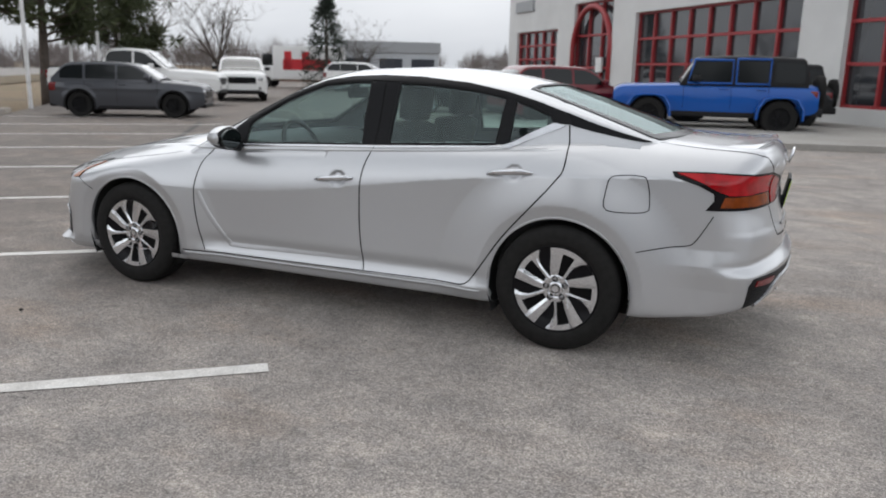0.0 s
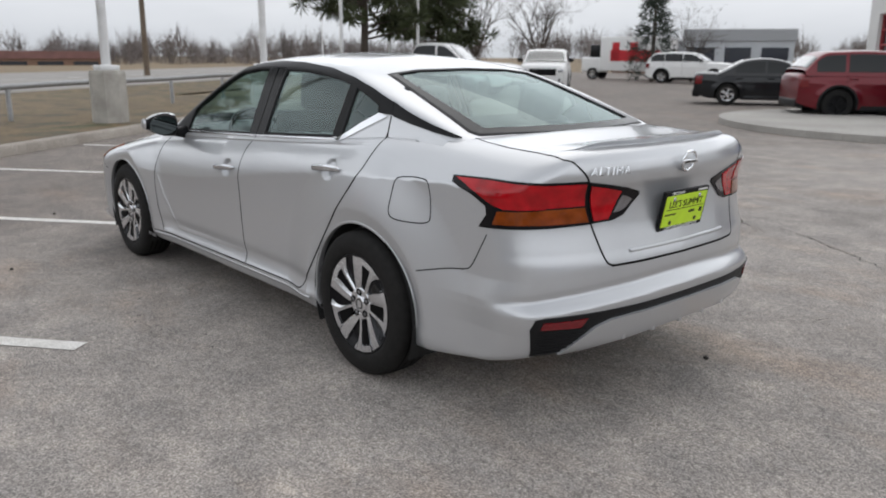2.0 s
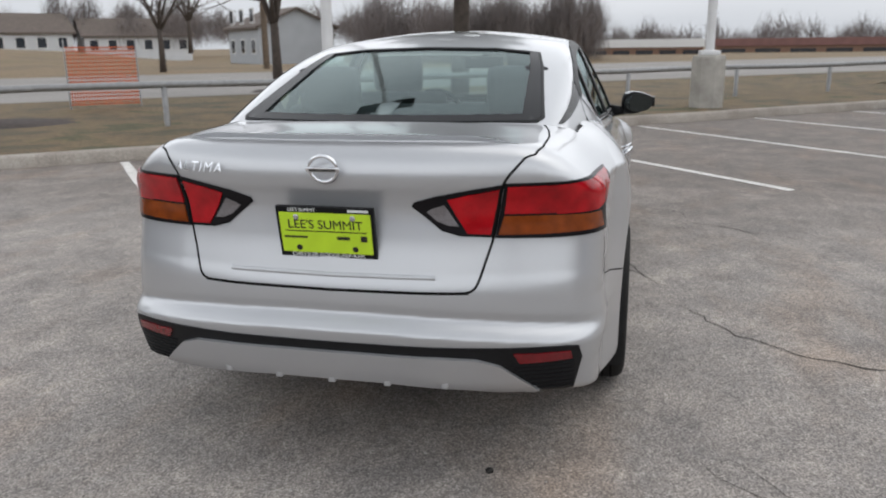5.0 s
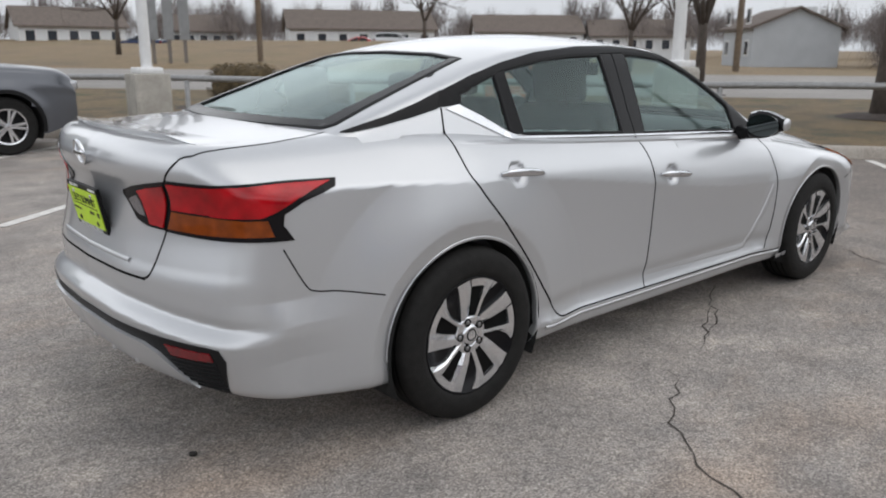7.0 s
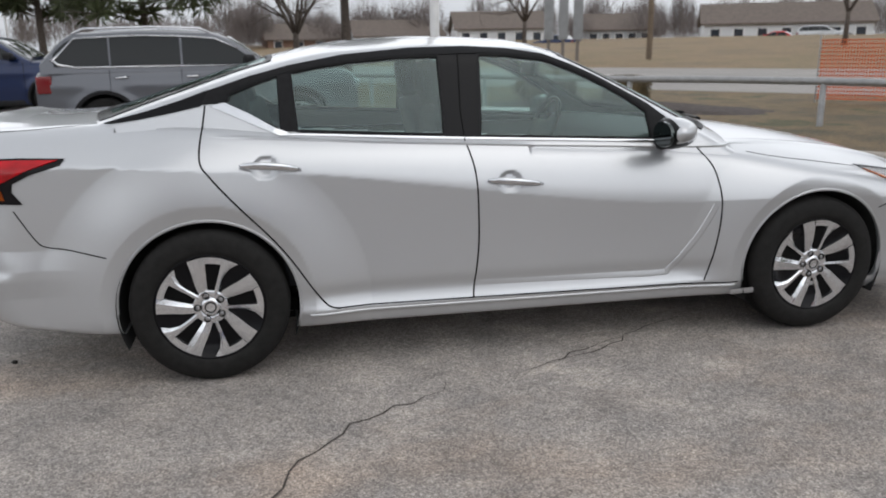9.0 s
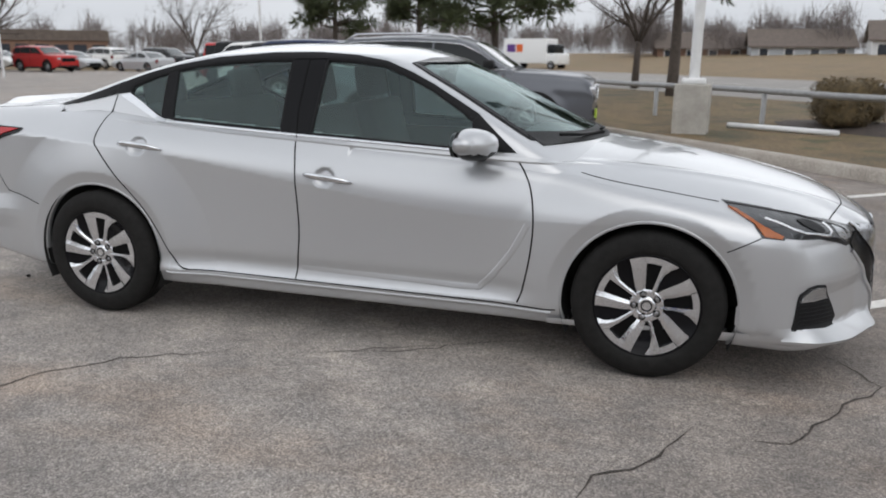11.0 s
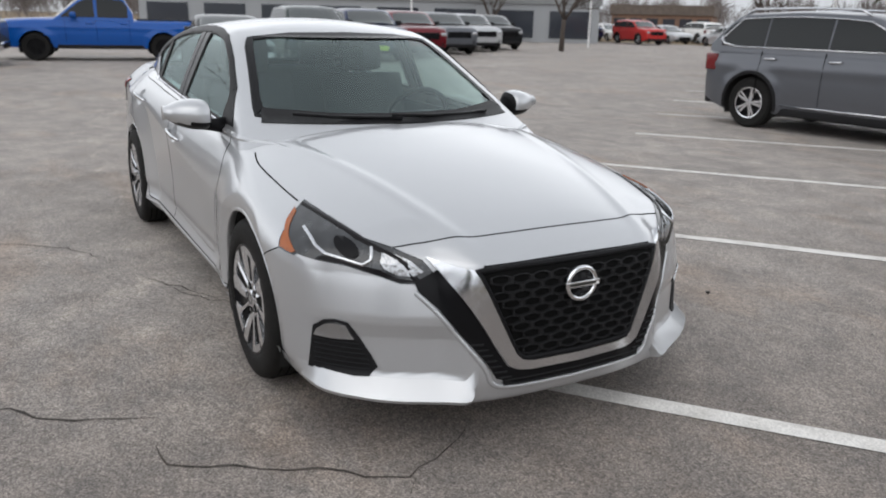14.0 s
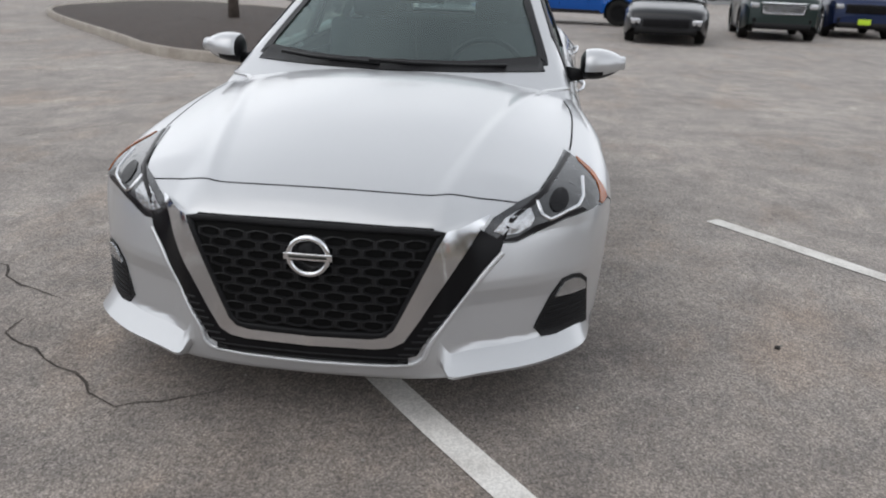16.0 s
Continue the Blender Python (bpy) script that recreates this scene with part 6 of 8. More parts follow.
class Shape:
    """Profile curves of one kind of vehicle."""

    def __init__(self, kind):
        (self.L, self.W, self.H, self.WBs, self.wr, self.belt, self.hf, self.hr, self.tz, self.cb0, self.cb1, self.cr0, self.cr1, self.sill) = SHAPES[kind]
        self.kind = kind
        self.hw = self.W / 2
        self.body_w = self.hw * (0.86 if kind == "offroad" else 1.0)
        q = np.linspace(self.cb0 - 0.3, self.cb1 + 0.3, 400)
        xs = [self.cb0, self.cr0, (self.cr0 + self.cr1) / 2, self.cr1, self.cb1]
        zs = [self.belt, self.H - 0.05, self.H, self.H - 0.045, self.belt]
        z = np.interp(q, xs, zs)
        k = 25 if kind != "offroad" else 9
        z[k:-k] = np.convolve(z, np.ones(2 * k + 1) / (2 * k + 1), "valid")
        self.rq, self.rz = q, z

    def roof(self, x):
        return np.interp(x, self.rq, self.rz)

    def top(self, x):
        x = np.asarray(x, float)
        u = np.clip((x - self.cb1) / (self.L / 2 - self.cb1), 0, 1)
        hood = self.hr + (self.hf - self.hr) * u ** (1.7 if self.kind != "offroad" else 1.0)
        z = np.where(x > self.cb1, hood, np.where(x < self.cb0, self.tz, self.belt + (self.hr - self.belt) * np.clip((x - self.cb0) / (self.cb1 - self.cb0), 0, 1)))
        front, rear = np.clip((self.L / 2 - x) / 0.28, 0, 1), np.clip((x + self.L / 2) / 0.16, 0, 1)
        return z - 0.14 * (1 - np.sqrt(1 - (1 - front) ** 2)) - 0.10 * (1 - np.sqrt(1 - (1 - rear) ** 2))

    def low(self, x):
        e = np.minimum(self.L / 2 - x, x + self.L / 2)
        return self.sill + 0.16 * (1 - np.clip(e / 0.55, 0, 1)) ** 1.5

    def wide(self, x):
        e = np.minimum(self.L / 2 - x, x + self.L / 2)
        return self.body_w * (1 - (0.15 if self.kind != "offroad" else 0.05) * (1 - np.clip(e / 0.62, 0, 1)) ** 2.2)

    def flank(self, x, z):
        lo, zt = self.low(x), self.top(x)
        u = np.clip((z - lo) / (zt - 0.09 - lo), 0, 1)
        y = self.wide(x) * (0.945 + 0.055 * np.sin(np.pi * np.clip(0.12 + u * 0.80, 0, 1)) ** 0.8)
        if self.kind != "offroad":
            y = y + 0.018 * np.exp(-((u - 0.80) / 0.07) ** 2)
            for cx in (-self.WBs / 2, self.WBs / 2):
                r = np.hypot(x - cx, z - self.wr)
                y = y + 0.030 * (1 - sstep(self.wr * 1.22, self.wr * 1.55, r))
        return y

    def glass_y(self, z):
        base = self.body_w * 0.945
        t = np.clip((z - self.belt) / (self.H - self.belt), -0.1, 1)
        return base - self.hw * (0.15 if self.kind != "offroad" else 0.03) * (0.7 * t + 0.3 * t * t)


def vehicle(kind, color, label, x, y, heading, group="", rim=None, z=0.0, tag=False, roof=None, rails=None, sc=1.0, name="", grille_bright=False):
    S = Shape(kind)
    L, H, WBs, wr, belt, hf, tz, cb0, cb1, cr0, cr1, sill, hw = S.L, S.H, S.WBs, S.wr, S.belt, S.hf, S.tz, S.cb0, S.cb1, S.cr0, S.cr1, S.sill, S.hw
    names = {"suv": "suv", "jeep_suv": "suv", "offroad": "offroad_vehicle", "sedan": "sedan_car", "pickup": "pickup_truck"}
    col = PAINTS[color]
    v = empty(name or names[kind], Matrix.Translation((x, y, z)) @ Euler((0, 0, radians(heading))).to_matrix().to_4x4() @ Matrix.Scale(sc, 4))
    tagged(v, label, {"pickup": "pickup truck"}.get(kind, "car"), group)
    R1 = wr * 1.15

    def piece(nm_, me, parent=v, lb=""):
        o = new(nm_, me)
        o.parent = parent
        if lb:
            tagged(o, lb)
        return o

    def make_body():
        xs = np.unique(np.concatenate([-L / 2 + np.array([0, 0.01, 0.03, 0.06, 0.10, 0.15]), np.linspace(-L / 2 + 0.2, L / 2 - 0.3, 74), L / 2 - np.array([0.24, 0.18, 0.12, 0.07, 0.035, 0.012, 0])]))
        nz, nt = 16, 9
        rows = []
        for xx in xs:
            lo, zt = S.low(xx), S.top(xx)
            zz = np.linspace(lo, zt - 0.09, nz)
            yy = S.flank(xx, zz)
            a = np.linspace(0, np.pi / 2, nt)[1:]
            ty, tz_ = yy[-1] * np.cos(a) ** 0.45, zt - 0.09 + (0.09 + 0.02) * np.sin(a)
            half = np.concatenate([np.stack([np.full(nz, xx), yy, zz], 1), np.stack([np.full(nt - 1, xx), ty, tz_], 1)])
            rows.append(half)
        P_ = np.array(rows)
        for cx in (-WBs / 2, WBs / 2):
            r = np.hypot(P_[..., 0] - cx, P_[..., 2] - wr)
            near = (np.abs(r - R1) < 0.036)
            near[:, nz:] = False
            k = np.where(near, R1 / np.maximum(r, 1e-6), 1)
            P_[..., 0] = cx + (P_[..., 0] - cx) * k
            P_[..., 2] = wr + (P_[..., 2] - wr) * k
        nv = nz + nt - 1
        n = len(xs)
        left = P_.reshape(-1, 3)
        f = grid_faces(n, nv)
        C_ = left[np.array(f)].mean(1)
        hole = np.zeros(len(f), bool)
        for cx in (-WBs / 2, WBs / 2):
            hole |= np.hypot(C_[:, 0] - cx, C_[:, 2] - wr) < R1 - 0.004
        f = [q for q, h_ in zip(f, hole) if not h_]
        m_ = len(left)
        verts = np.concatenate([left, left * np.array([1, -1, 1])])
        faces = f + [tuple(m_ + i for i in q[::-1]) for q in f]
        for e in (0, n - 1):
            a = [e * nv + j for j in range(nv)]
            faces.append(tuple(a + [m_ + i for i in a[::-1][1:]]))
        return verts, faces, col, True
    piece("body", car_mesh(("body", kind, color), make_body))

    gx = np.linspace(cb0 + 0.005, cb1 - 0.005, 60)
    ny = 7

    def crown(xx, shrink=1.0, lift=0.0):
        zr = S.roof(xx)
        zs_ = max(zr - 0.07, belt - 0.03)
        ys = float(S.glass_y(zs_)) * shrink
        a = np.linspace(0, np.pi / 2, ny)
        return np.stack([np.full(ny, xx), ys * np.cos(a) ** 0.55, zs_ + (zr + lift - zs_) * np.sin(a)], 1)

    def make_cabin():
        rows = []
        for xx in gx:
            c = crown(xx)
            zz = np.linspace(belt - 0.06, max(c[0, 2], belt - 0.05), 5)[:-1]
            rows.append(np.concatenate([np.stack([np.full(4, xx), S.glass_y(zz), zz], 1), c]))
        left = np.array(rows)
        nv = left.shape[1]
        left = left.reshape(-1, 3)
        f = grid_faces(len(gx), nv)
        m_ = len(left)
        return np.concatenate([left, left * np.array([1, -1, 1])]), f + [tuple(m_ + i for i in q[::-1]) for q in f], roof or col, True
    piece("cabin", car_mesh(("cabin", kind, color, bool(roof)), make_cabin))

    # windscreen and rear glass
    for nm_, x0, x1 in (("windscreen", cr1 + 0.10, cb1 - 0.06), ("rear_glass", cb0 + 0.06, cr0 - 0.05)):
        if x1 - x0 < 0.04:
            x0, x1 = cb0 + 0.01, cb0 + 0.06

        def make_screen(x0=x0, x1=x1):
            rows = []
            for xx in np.linspace(x0, x1, 10):
                c = crown(xx, 0.90, 0.012)
                c[:, 2] += 0.014
                c[:, 0] += 0.012 if x0 > 0 else -0.012
                rows.append(np.concatenate([c, (c * np.array([1, -1, 1]))[::-1][1:]]))
            A = np.array(rows)
            return A.reshape(-1, 3), grid_faces(A.shape[0], A.shape[1]), M_CARSCREEN, True
        piece(nm_, car_mesh((nm_, kind), make_screen), v, "dark glass")
    # side panes between the pillars
    cuts = {"suv": [(1.0, -0.285), (-0.315, -1.325), (-1.35, -2.12)], "jeep_suv": [(1.0, -0.27), (-0.34, -1.25), (-1.33, -2.02)], "offroad": [(0.62, -0.36), (-0.48, -1.20), (-1.34, -2.0)], "sedan": [(0.95, -0.31), (-0.38, -1.22)], "pickup": [(1.1, 0.13), (0.05, -0.80)]}[kind]
    for sg in (1, -1):
        for x1, x0 in cuts:
            def make_pane(x0=x0, x1=x1, sg=sg):
                qx = np.linspace(x0, x1, 16)
                qt = S.roof(qx) - (0.105 if kind != "offroad" else 0.13)
                ok = qt > belt + 0.07
                qx, qt = qx[ok], qt[ok]
                rows = []
                for xx, zt_ in zip(qx, qt):
                    zz = np.array([belt + 0.035, belt + 0.045, (belt + zt_) / 2, zt_ - 0.01, zt_])
                    yy = S.glass_y(zz) + np.array([-0.004, 0.007, 0.007, 0.007, -0.004])
                    rows.append(np.stack([np.full(5, xx), sg * yy, zz], 1))
                A = np.array(rows)
                return A.reshape(-1, 3), grid_faces(A.shape[0], 5), M_DARKGLASS, True
            piece("side_window", car_mesh(("side_window", kind, x0, sg), make_pane), v, "dark side glass")
        if kind == "offroad" and roof:
            # body-coloured frames round the two door windows
            for x1, x0 in cuts[:2]:
                bm = bmesh.new()
                zt_ = float(S.roof((x0 + x1) / 2)) - 0.10
                xf = min(x1, float(np.interp(belt + 0.1, [belt, H], [cb1, cr1])))
                tube(bm, [(xx, sg * (float(S.glass_y(zz)) + 0.004), zz) for xx, zz in ((x0 - 0.03, belt), (x0 - 0.03, zt_), (min(x1, cr1 + 0.06), zt_), (xf, belt))], 0.034, 6, True)
                part("window_frame", bm, col, v)
        # shut lines and handles
        for xm in (min(cb1 - 0.10, 0.95), *[c[1] - 0.03 for c in cuts[:2]]):
            zz = np.linspace(sill + 0.17, belt - 0.02, 9)
            dx = 0.004
            fl_ = S.flank(np.full(9, xm), zz) + 0.003
            ve = [(xm - dx, sg * q, w_) for q, w_ in zip(fl_, zz)] + [(xm + dx, sg * q, w_) for q, w_ in zip(fl_, zz)] + [(xm + dx, sg * (q - 0.02), w_) for q, w_ in zip(fl_, zz)]
            from_arrays("door_gap", ve, grid_faces(3, 9), M_SEAM, v)
        for x1, x0 in cuts[:2]:
            bm = bmesh.new()
            xm, zz = x0 + 0.14, belt - 0.13
            yy = float(S.flank(xm, zz))
            tube(bm, [(xm - 0.11, sg * (yy - 0.005), zz), (xm - 0.08, sg * (yy + 0.030), zz), (xm + 0.07, sg * (yy + 0.030), zz + 0.004), (xm + 0.10, sg * (yy - 0.005), zz + 0.006)], 0.015, 6)
            part("door_handle", bm, rails or col, v)
        bm = bmesh.new()
        ym = S.body_w * 0.955
        box(bm, (-WBs / 2 + R1 + 0.02, sg * (ym - 0.08), sill - 0.03), (WBs / 2 - R1 - 0.02, sg * (ym + 0.030), sill + 0.10), 0.025)
        part("sill", bm, M_PLASTIC if kind != "sedan" else col, v)
        if rails:
            bm = bmesh.new()
            tube(bm, [(-WBs / 2 + R1 + 0.06, sg * (ym + 0.035), sill + 0.13), (WBs / 2 - R1 - 0.06, sg * (ym + 0.035), sill + 0.13)], 0.014, 6)
            part("sill_trim", bm, rails, v)
        bm = bmesh.new()
        yb = float(S.glass_y(belt))
        box(bm, (-0.10, 0.03 if sg > 0 else -0.25, 0.0), (0.08, 0.25 if sg > 0 else -0.03, 0.155), 0.055, Matrix.Translation((min(cb1 - 0.36, 0.72), sg * yb, belt + 0.03)))
        part("side_mirror", bm, M_PLASTIC if kind in ("offroad", "suv") else col, v)
        bm = bmesh.new()
        if kind == "offroad":
            lathe(bm, [(0.10, 0), (0.09, 0.03), (0.0, 0.04)], 18, Matrix.Translation((L / 2 - 0.03, sg * 0.55, hf - 0.20)) @ Euler((0, radians(90), 0)).to_matrix().to_4x4())
        else:
            a_ = radians(-14 * sg)
            box(bm, (-0.16, -0.15, -0.065), (0.05, 0.15, 0.065), 0.035, Matrix.Translation((L / 2 - 0.035, sg * hw * 0.69, hf - 0.205)) @ Matrix.Rotation(a_, 4, "Z"))
        part("head_lamp", bm, M_CLEARLAMP, v)
        if kind != "offroad":
            bm = bmesh.new()
            box(bm, (-0.10, -0.07, -0.05), (0.03, 0.07, 0.05), 0.02, Matrix.Translation((L / 2 - 0.025, sg * hw * 0.68, sill + 0.27)) @ Matrix.Rotation(radians(-25 * sg), 4, "Z"))
            part("fog_lamp", bm, M_SATIN, v)
        bm = bmesh.new()
        tl = 0.26 if kind != "offroad" else 0.20
        box(bm, (-0.04, -0.16, -tl / 2), (0.18, 0.045, tl / 2), 0.03, Matrix.Translation((-L / 2 + 0.07, sg * S.body_w * 0.90, tz - 0.22)) @ Matrix.Scale(sg, 4, (0, 1, 0)))
        bmesh.ops.recalc_face_normals(bm, faces=bm.faces[:])
        part("tail_lamp", bm, M_REDLAMP, v)
        for xw in (WBs / 2, -WBs / 2):
            def make_well(xw=xw, sg=sg):
                th = np.linspace(radians(-25), radians(205), 24)
                out = float(S.flank(xw, wr + R1 + 0.01))
                rows = [np.stack([xw + (R1 + 0.004) * np.cos(th), np.full(24, sg * q), wr + (R1 + 0.004) * np.sin(th)], 1) for q in (out - 0.012, out - 0.36)]
                return np.concatenate(rows), grid_faces(2, 24) + [tuple(range(24, 48))], M_UNDER, False
            piece("wheel_well", car_mesh(("wheel_well", kind, xw, sg), make_well))
            if kind == "offroad":
                def make_flare(xw=xw, sg=sg):
                    path = [(-1.32, -0.10), (-1.28, 0.55), (-0.92, 1.12), (-0.4, 1.24), (0.4, 1.24), (0.92, 1.12), (1.28, 0.55), (1.32, -0.10)]
                    pr = [(S.body_w * 0.94, 1.0), (hw + 0.03, 1.0), (hw + 0.05, 0.94), (hw + 0.03, 0.90), (S.body_w * 0.94, 0.90)]
                    A = np.array([[(xw + a * wr * k, sg * q, wr + b * wr * k) for q, k in pr] for a, b in path])
                    return A.reshape(-1, 3), grid_faces(8, 5), col, True
                piece("arch_flare", car_mesh(("arch_flare", kind, color, xw, sg), make_flare))
            elif kind in ("suv", "jeep_suv"):
                def make_lip(xw=xw, sg=sg):
                    th = np.linspace(radians(-12), radians(192), 26)
                    A = []
                    for rr_, dy_ in ((R1 - 0.004, -0.02), (R1 - 0.002, 0.008), (R1 + 0.045, 0.010), (R1 + 0.055, -0.01)):
                        px, pz_ = xw + rr_ * np.cos(th), wr + rr_ * np.sin(th)
                        A.append(np.stack([px, sg * (S.flank(px, np.maximum(pz_, sill)) + dy_), pz_], 1))
                    return np.concatenate(A), grid_faces(4, 26), M_PLASTIC if color != "white" or kind == "suv" else col, True
                piece("arch_lip", car_mesh(("arch_lip", kind, color, xw, sg), make_lip))
            road_wheel(v, xw, sg * (hw - 0.115), wr, 0.23, rim or M_ALLOY, sg)
    # face and rear
    gz0, gz1 = hf - 0.40, hf - 0.14
    bm = bmesh.new()
    gw = hw * (0.56 if kind != "offroad" else 0.52)
    box(bm, (L / 2 - 0.12, -gw, gz0), (L / 2 + 0.012, gw, gz1), 0.03)
    gr = part("grille", bm, M_BLACKTRIM, v)
    if kind == "offroad":
        for k in range(7):
            bm = bmesh.new()
            yy = (k - 3) * 0.115
            box(bm, (L / 2 - 0.02, yy - 0.032, hf - 0.34), (L / 2 + 0.018, yy + 0.032, hf - 0.12), 0.01)
            part("grille_slot", bm, M_SEAM, gr)
    else:
        for zz in np.linspace(gz0 + 0.05, gz1 - 0.05, 4):
            bm = bmesh.new()
            box(bm, (L / 2 - 0.02, -gw * 0.94, zz - 0.008), (L / 2 + 0.022, gw * 0.94, zz + 0.008), 0.003)
            part("grille_bar", bm, M_SATCHROME if grille_bright else M_SATIN, gr)
    if grille_bright or rails:
        bm = bmesh.new()
        tube(bm, [(L / 2 + 0.014, yy, zz) for yy, zz in ((-gw, gz1), (gw, gz1), (gw * 0.88, gz0), (-gw * 0.88, gz0))], 0.018, 6, True)
        part("grille_surround", bm, M_CHROME, gr)
    bm = bmesh.new()
    box(bm, (L / 2 - 0.22, -hw * 0.74, sill + 0.05), (L / 2 + (0.02 if kind != "offroad" else 0.16), hw * 0.74, sill + (0.20 if kind != "offroad" else 0.30)), 0.05)
    part("front_bumper", bm, M_PLASTIC, v)
    bm = bmesh.new()
    box(bm, (-L / 2 - (0.03 if kind != "offroad" else 0.12), -hw * 0.80, sill + 0.04), (-L / 2 + 0.22, hw * 0.80, sill + 0.24), 0.05)
    part("rear_bumper", bm, M_PLASTIC if kind != "pickup" else M_SATCHROME, v)
    bm = bmesh.new()
    box(bm, (-L / 2 + 0.35, -hw * 0.78, sill + 0.02), (L / 2 - 0.35, hw * 0.78, sill + 0.14), 0.01)
    part("underbody", bm, M_UNDER, v, smooth=False)
    if tag:
        bm = bmesh.new()
        box(bm, (L / 2 + 0.01, -0.17, sill + 0.14), (L / 2 + 0.035, 0.17, sill + 0.29), 0.004)
        part("dealer_tag", bm, M_TAG, v, "lime green dealer card")
    if rails:
        for sg in (1, -1):
            bm = bmesh.new()
            tube(bm, [(xx, sg * (float(S.glass_y(H)) - 0.03), float(S.roof(xx)) - 0.035 + dz_) for xx, dz_ in ((cr1 - 0.15, 0.0), (cr1 - 0.3, 0.07), (cr1 - 1.0, 0.065), (cr0 + 0.7, 0.065), (cr0 + 0.35, 0.07), (cr0 + 0.2, 0.0))], 0.020, 6)
            part("roof_rail", bm, rails, v)
            xr = cuts[-1][1]
            zt_ = float(S.roof(xr)) - 0.10
            line = [(1.0, belt + 0.028), (xr + 0.30, belt + 0.030), (xr + 0.06, belt + 0.07), (xr - 0.03, belt + 0.16), (xr - 0.02, zt_ - 0.12), (xr + 0.08, zt_ - 0.02)] + [(xx, float(S.roof(xx)) - 0.098) for xx in np.linspace(xr + 0.3, 0.55, 8)]
            bm = bmesh.new()
            tube(bm, [(xx, sg * (float(S.glass_y(zz)) + 0.010), zz) for xx, zz in line], [0.010, 0.012, 0.022, 0.026, 0.022, 0.014] + [0.010] * 8, 6)
            part("window_trim", bm, rails, v, "satin chrome window trim")
    if kind == "pickup":
        # dark slab laid on top stands in for the shade inside the bed
        bm = bmesh.new()
        box(bm, (-L / 2 + 0.10, -hw * 0.78, tz + 0.005), (cb0 - 0.10, hw * 0.78, tz + 0.034))
        part("bed_cover", bm, M_UNDER, v, "black slab painted as the shade of the bed opening", smooth=False)
    if kind == "offroad":
        bm = bmesh.new()
        lathe(bm, [(0.0, 0.0), (0.22, 0.0), (0.39, 0.02), (0.41, 0.08), (0.40, 0.20), (0.30, 0.22), (0.0, 0.16)], 26, Matrix.Translation((-L / 2 - 0.01, 0, 1.02)) @ Euler((0, radians(-90), 0)).to_matrix().to_4x4())
        part("spare_wheel", bm, M_TYRE, v)
    return v


vehicle("jeep_suv", "grey", "dark gunmetal SUV with black wheels on the lot", 13.9, -11.9, -150, rim=M_SATIN, sc=0.82)
vehicle("pickup", "white", "white crew cab pickup behind a grey SUV", 18.6, -16.9, -150, rim=M_SATIN)
vehicle("suv", "white", "white SUV facing the lot entrance", 19.0, -23.2, 128)
vehicle("offroad", "blue", "bright blue boxy off-roader with black hard top", -0.55, -17.4, 10, rim=M_SATIN, roof=M_PLASTIC, sc=1.06)
vehicle("offroad", "black", "black boxy off-roader beside a blue one", -1.15, -20.3, 10, rim=M_SATIN, roof=M_PLASTIC)
vehicle("jeep_suv", "maroon", "dark maroon SUV with black wheels", 3.45, -18.1, 221, rim=M_SATIN, sc=0.93)
vehicle("sedan", "black", "black saloon parked behind the lot", 8.0, -21.6, 212)
vehicle("suv", "white", "white SUV parked far across the lot", 21.5, -38.5, 200)
vehicle("sedan", "red", "red car parked far across the lot", 25.0, -45.0, 200)
vehicle("pickup", "navy", "dark navy pickup by the showroom", -8.3, -20.5, 17)
vehicle("suv", "storm", "steel grey SUV with bright window trim and alloy wheels", -2.3, 9.05, 4, tag=True, rails=M_SATCHROME, sc=0.95)
vehicle("suv", "navy", "navy SUV in the parked row", -7.6, 15.9, -2, group="parked row by the verge")
vehicle("jeep_suv", "black", "black SUV in the parked row", -9.6, 18.3, -2, group="parked row by the verge")
vehicle("suv", "white", "white SUV in the parked row", -11.8, 20.8, -2, group="parked row by the verge", rim=M_SATIN)
vehicle("offroad", "grey", "dark grey boxy off-roader in the parked row", -14.0, 23.4, -2, group="parked row by the verge", rim=M_SATIN, roof=M_PLASTIC)
vehicle("offroad", "red", "red boxy off-roader in the parked row", -16.2, 26.0, -2, group="parked row by the verge", rim=M_SATIN)
G2 = "cars facing the aisle"
vehicle("sedan", "black", "black saloon facing the aisle", -16.9, 3.8, -8, G2)
vehicle("suv", "green", "black-green SUV with bright grille surround", -20.0, 7.2, -8, G2, grille_bright=True)
vehicle("suv", "navy", "navy SUV with lime dealer card facing the aisle", -22.6, 10.2, -8, G2, tag=True)
vehicle("suv", "maroon", "maroon SUV facing the aisle", -25.2, 13.2, -8, G2)
vehicle("suv", "storm", "grey SUV facing the aisle", -27.8, 16.2, -8, G2)
vehicle("suv", "silver", "light silver SUV facing the aisle", -30.4, 19.2, -8, G2)
vehicle("suv", "black", "black SUV facing the aisle", -33.0, 22.2, -8, G2)
vehicle("pickup", "grey", "dark grey pickup with bright wheels", -20.4, -4.2, -98)
vehicle("pickup", "blue", "bright blue pickup in the side row", -22.8, 1.4, -98, rim=M_SATIN)
rnd = random.Random(5)
far_cols = ["white", "silver", "black", "grey", "navy", "white", "red", "silver"]
for i in range(12):
    a = radians(150 - i * 2.0)
    d = 62 + 5 * (i % 3)
    c = far_cols[i % 8]
    vehicle("sedan" if i % 2 else "suv", c, f"distant {c} car across the lot", 4 + d * math.cos(a), d * math.sin(a), rnd.choice((-10, 170)), "distant parked cars")
vehicle("suv", "silver", "silver SUV on the far street", 52, 68, -48, z=1.2)
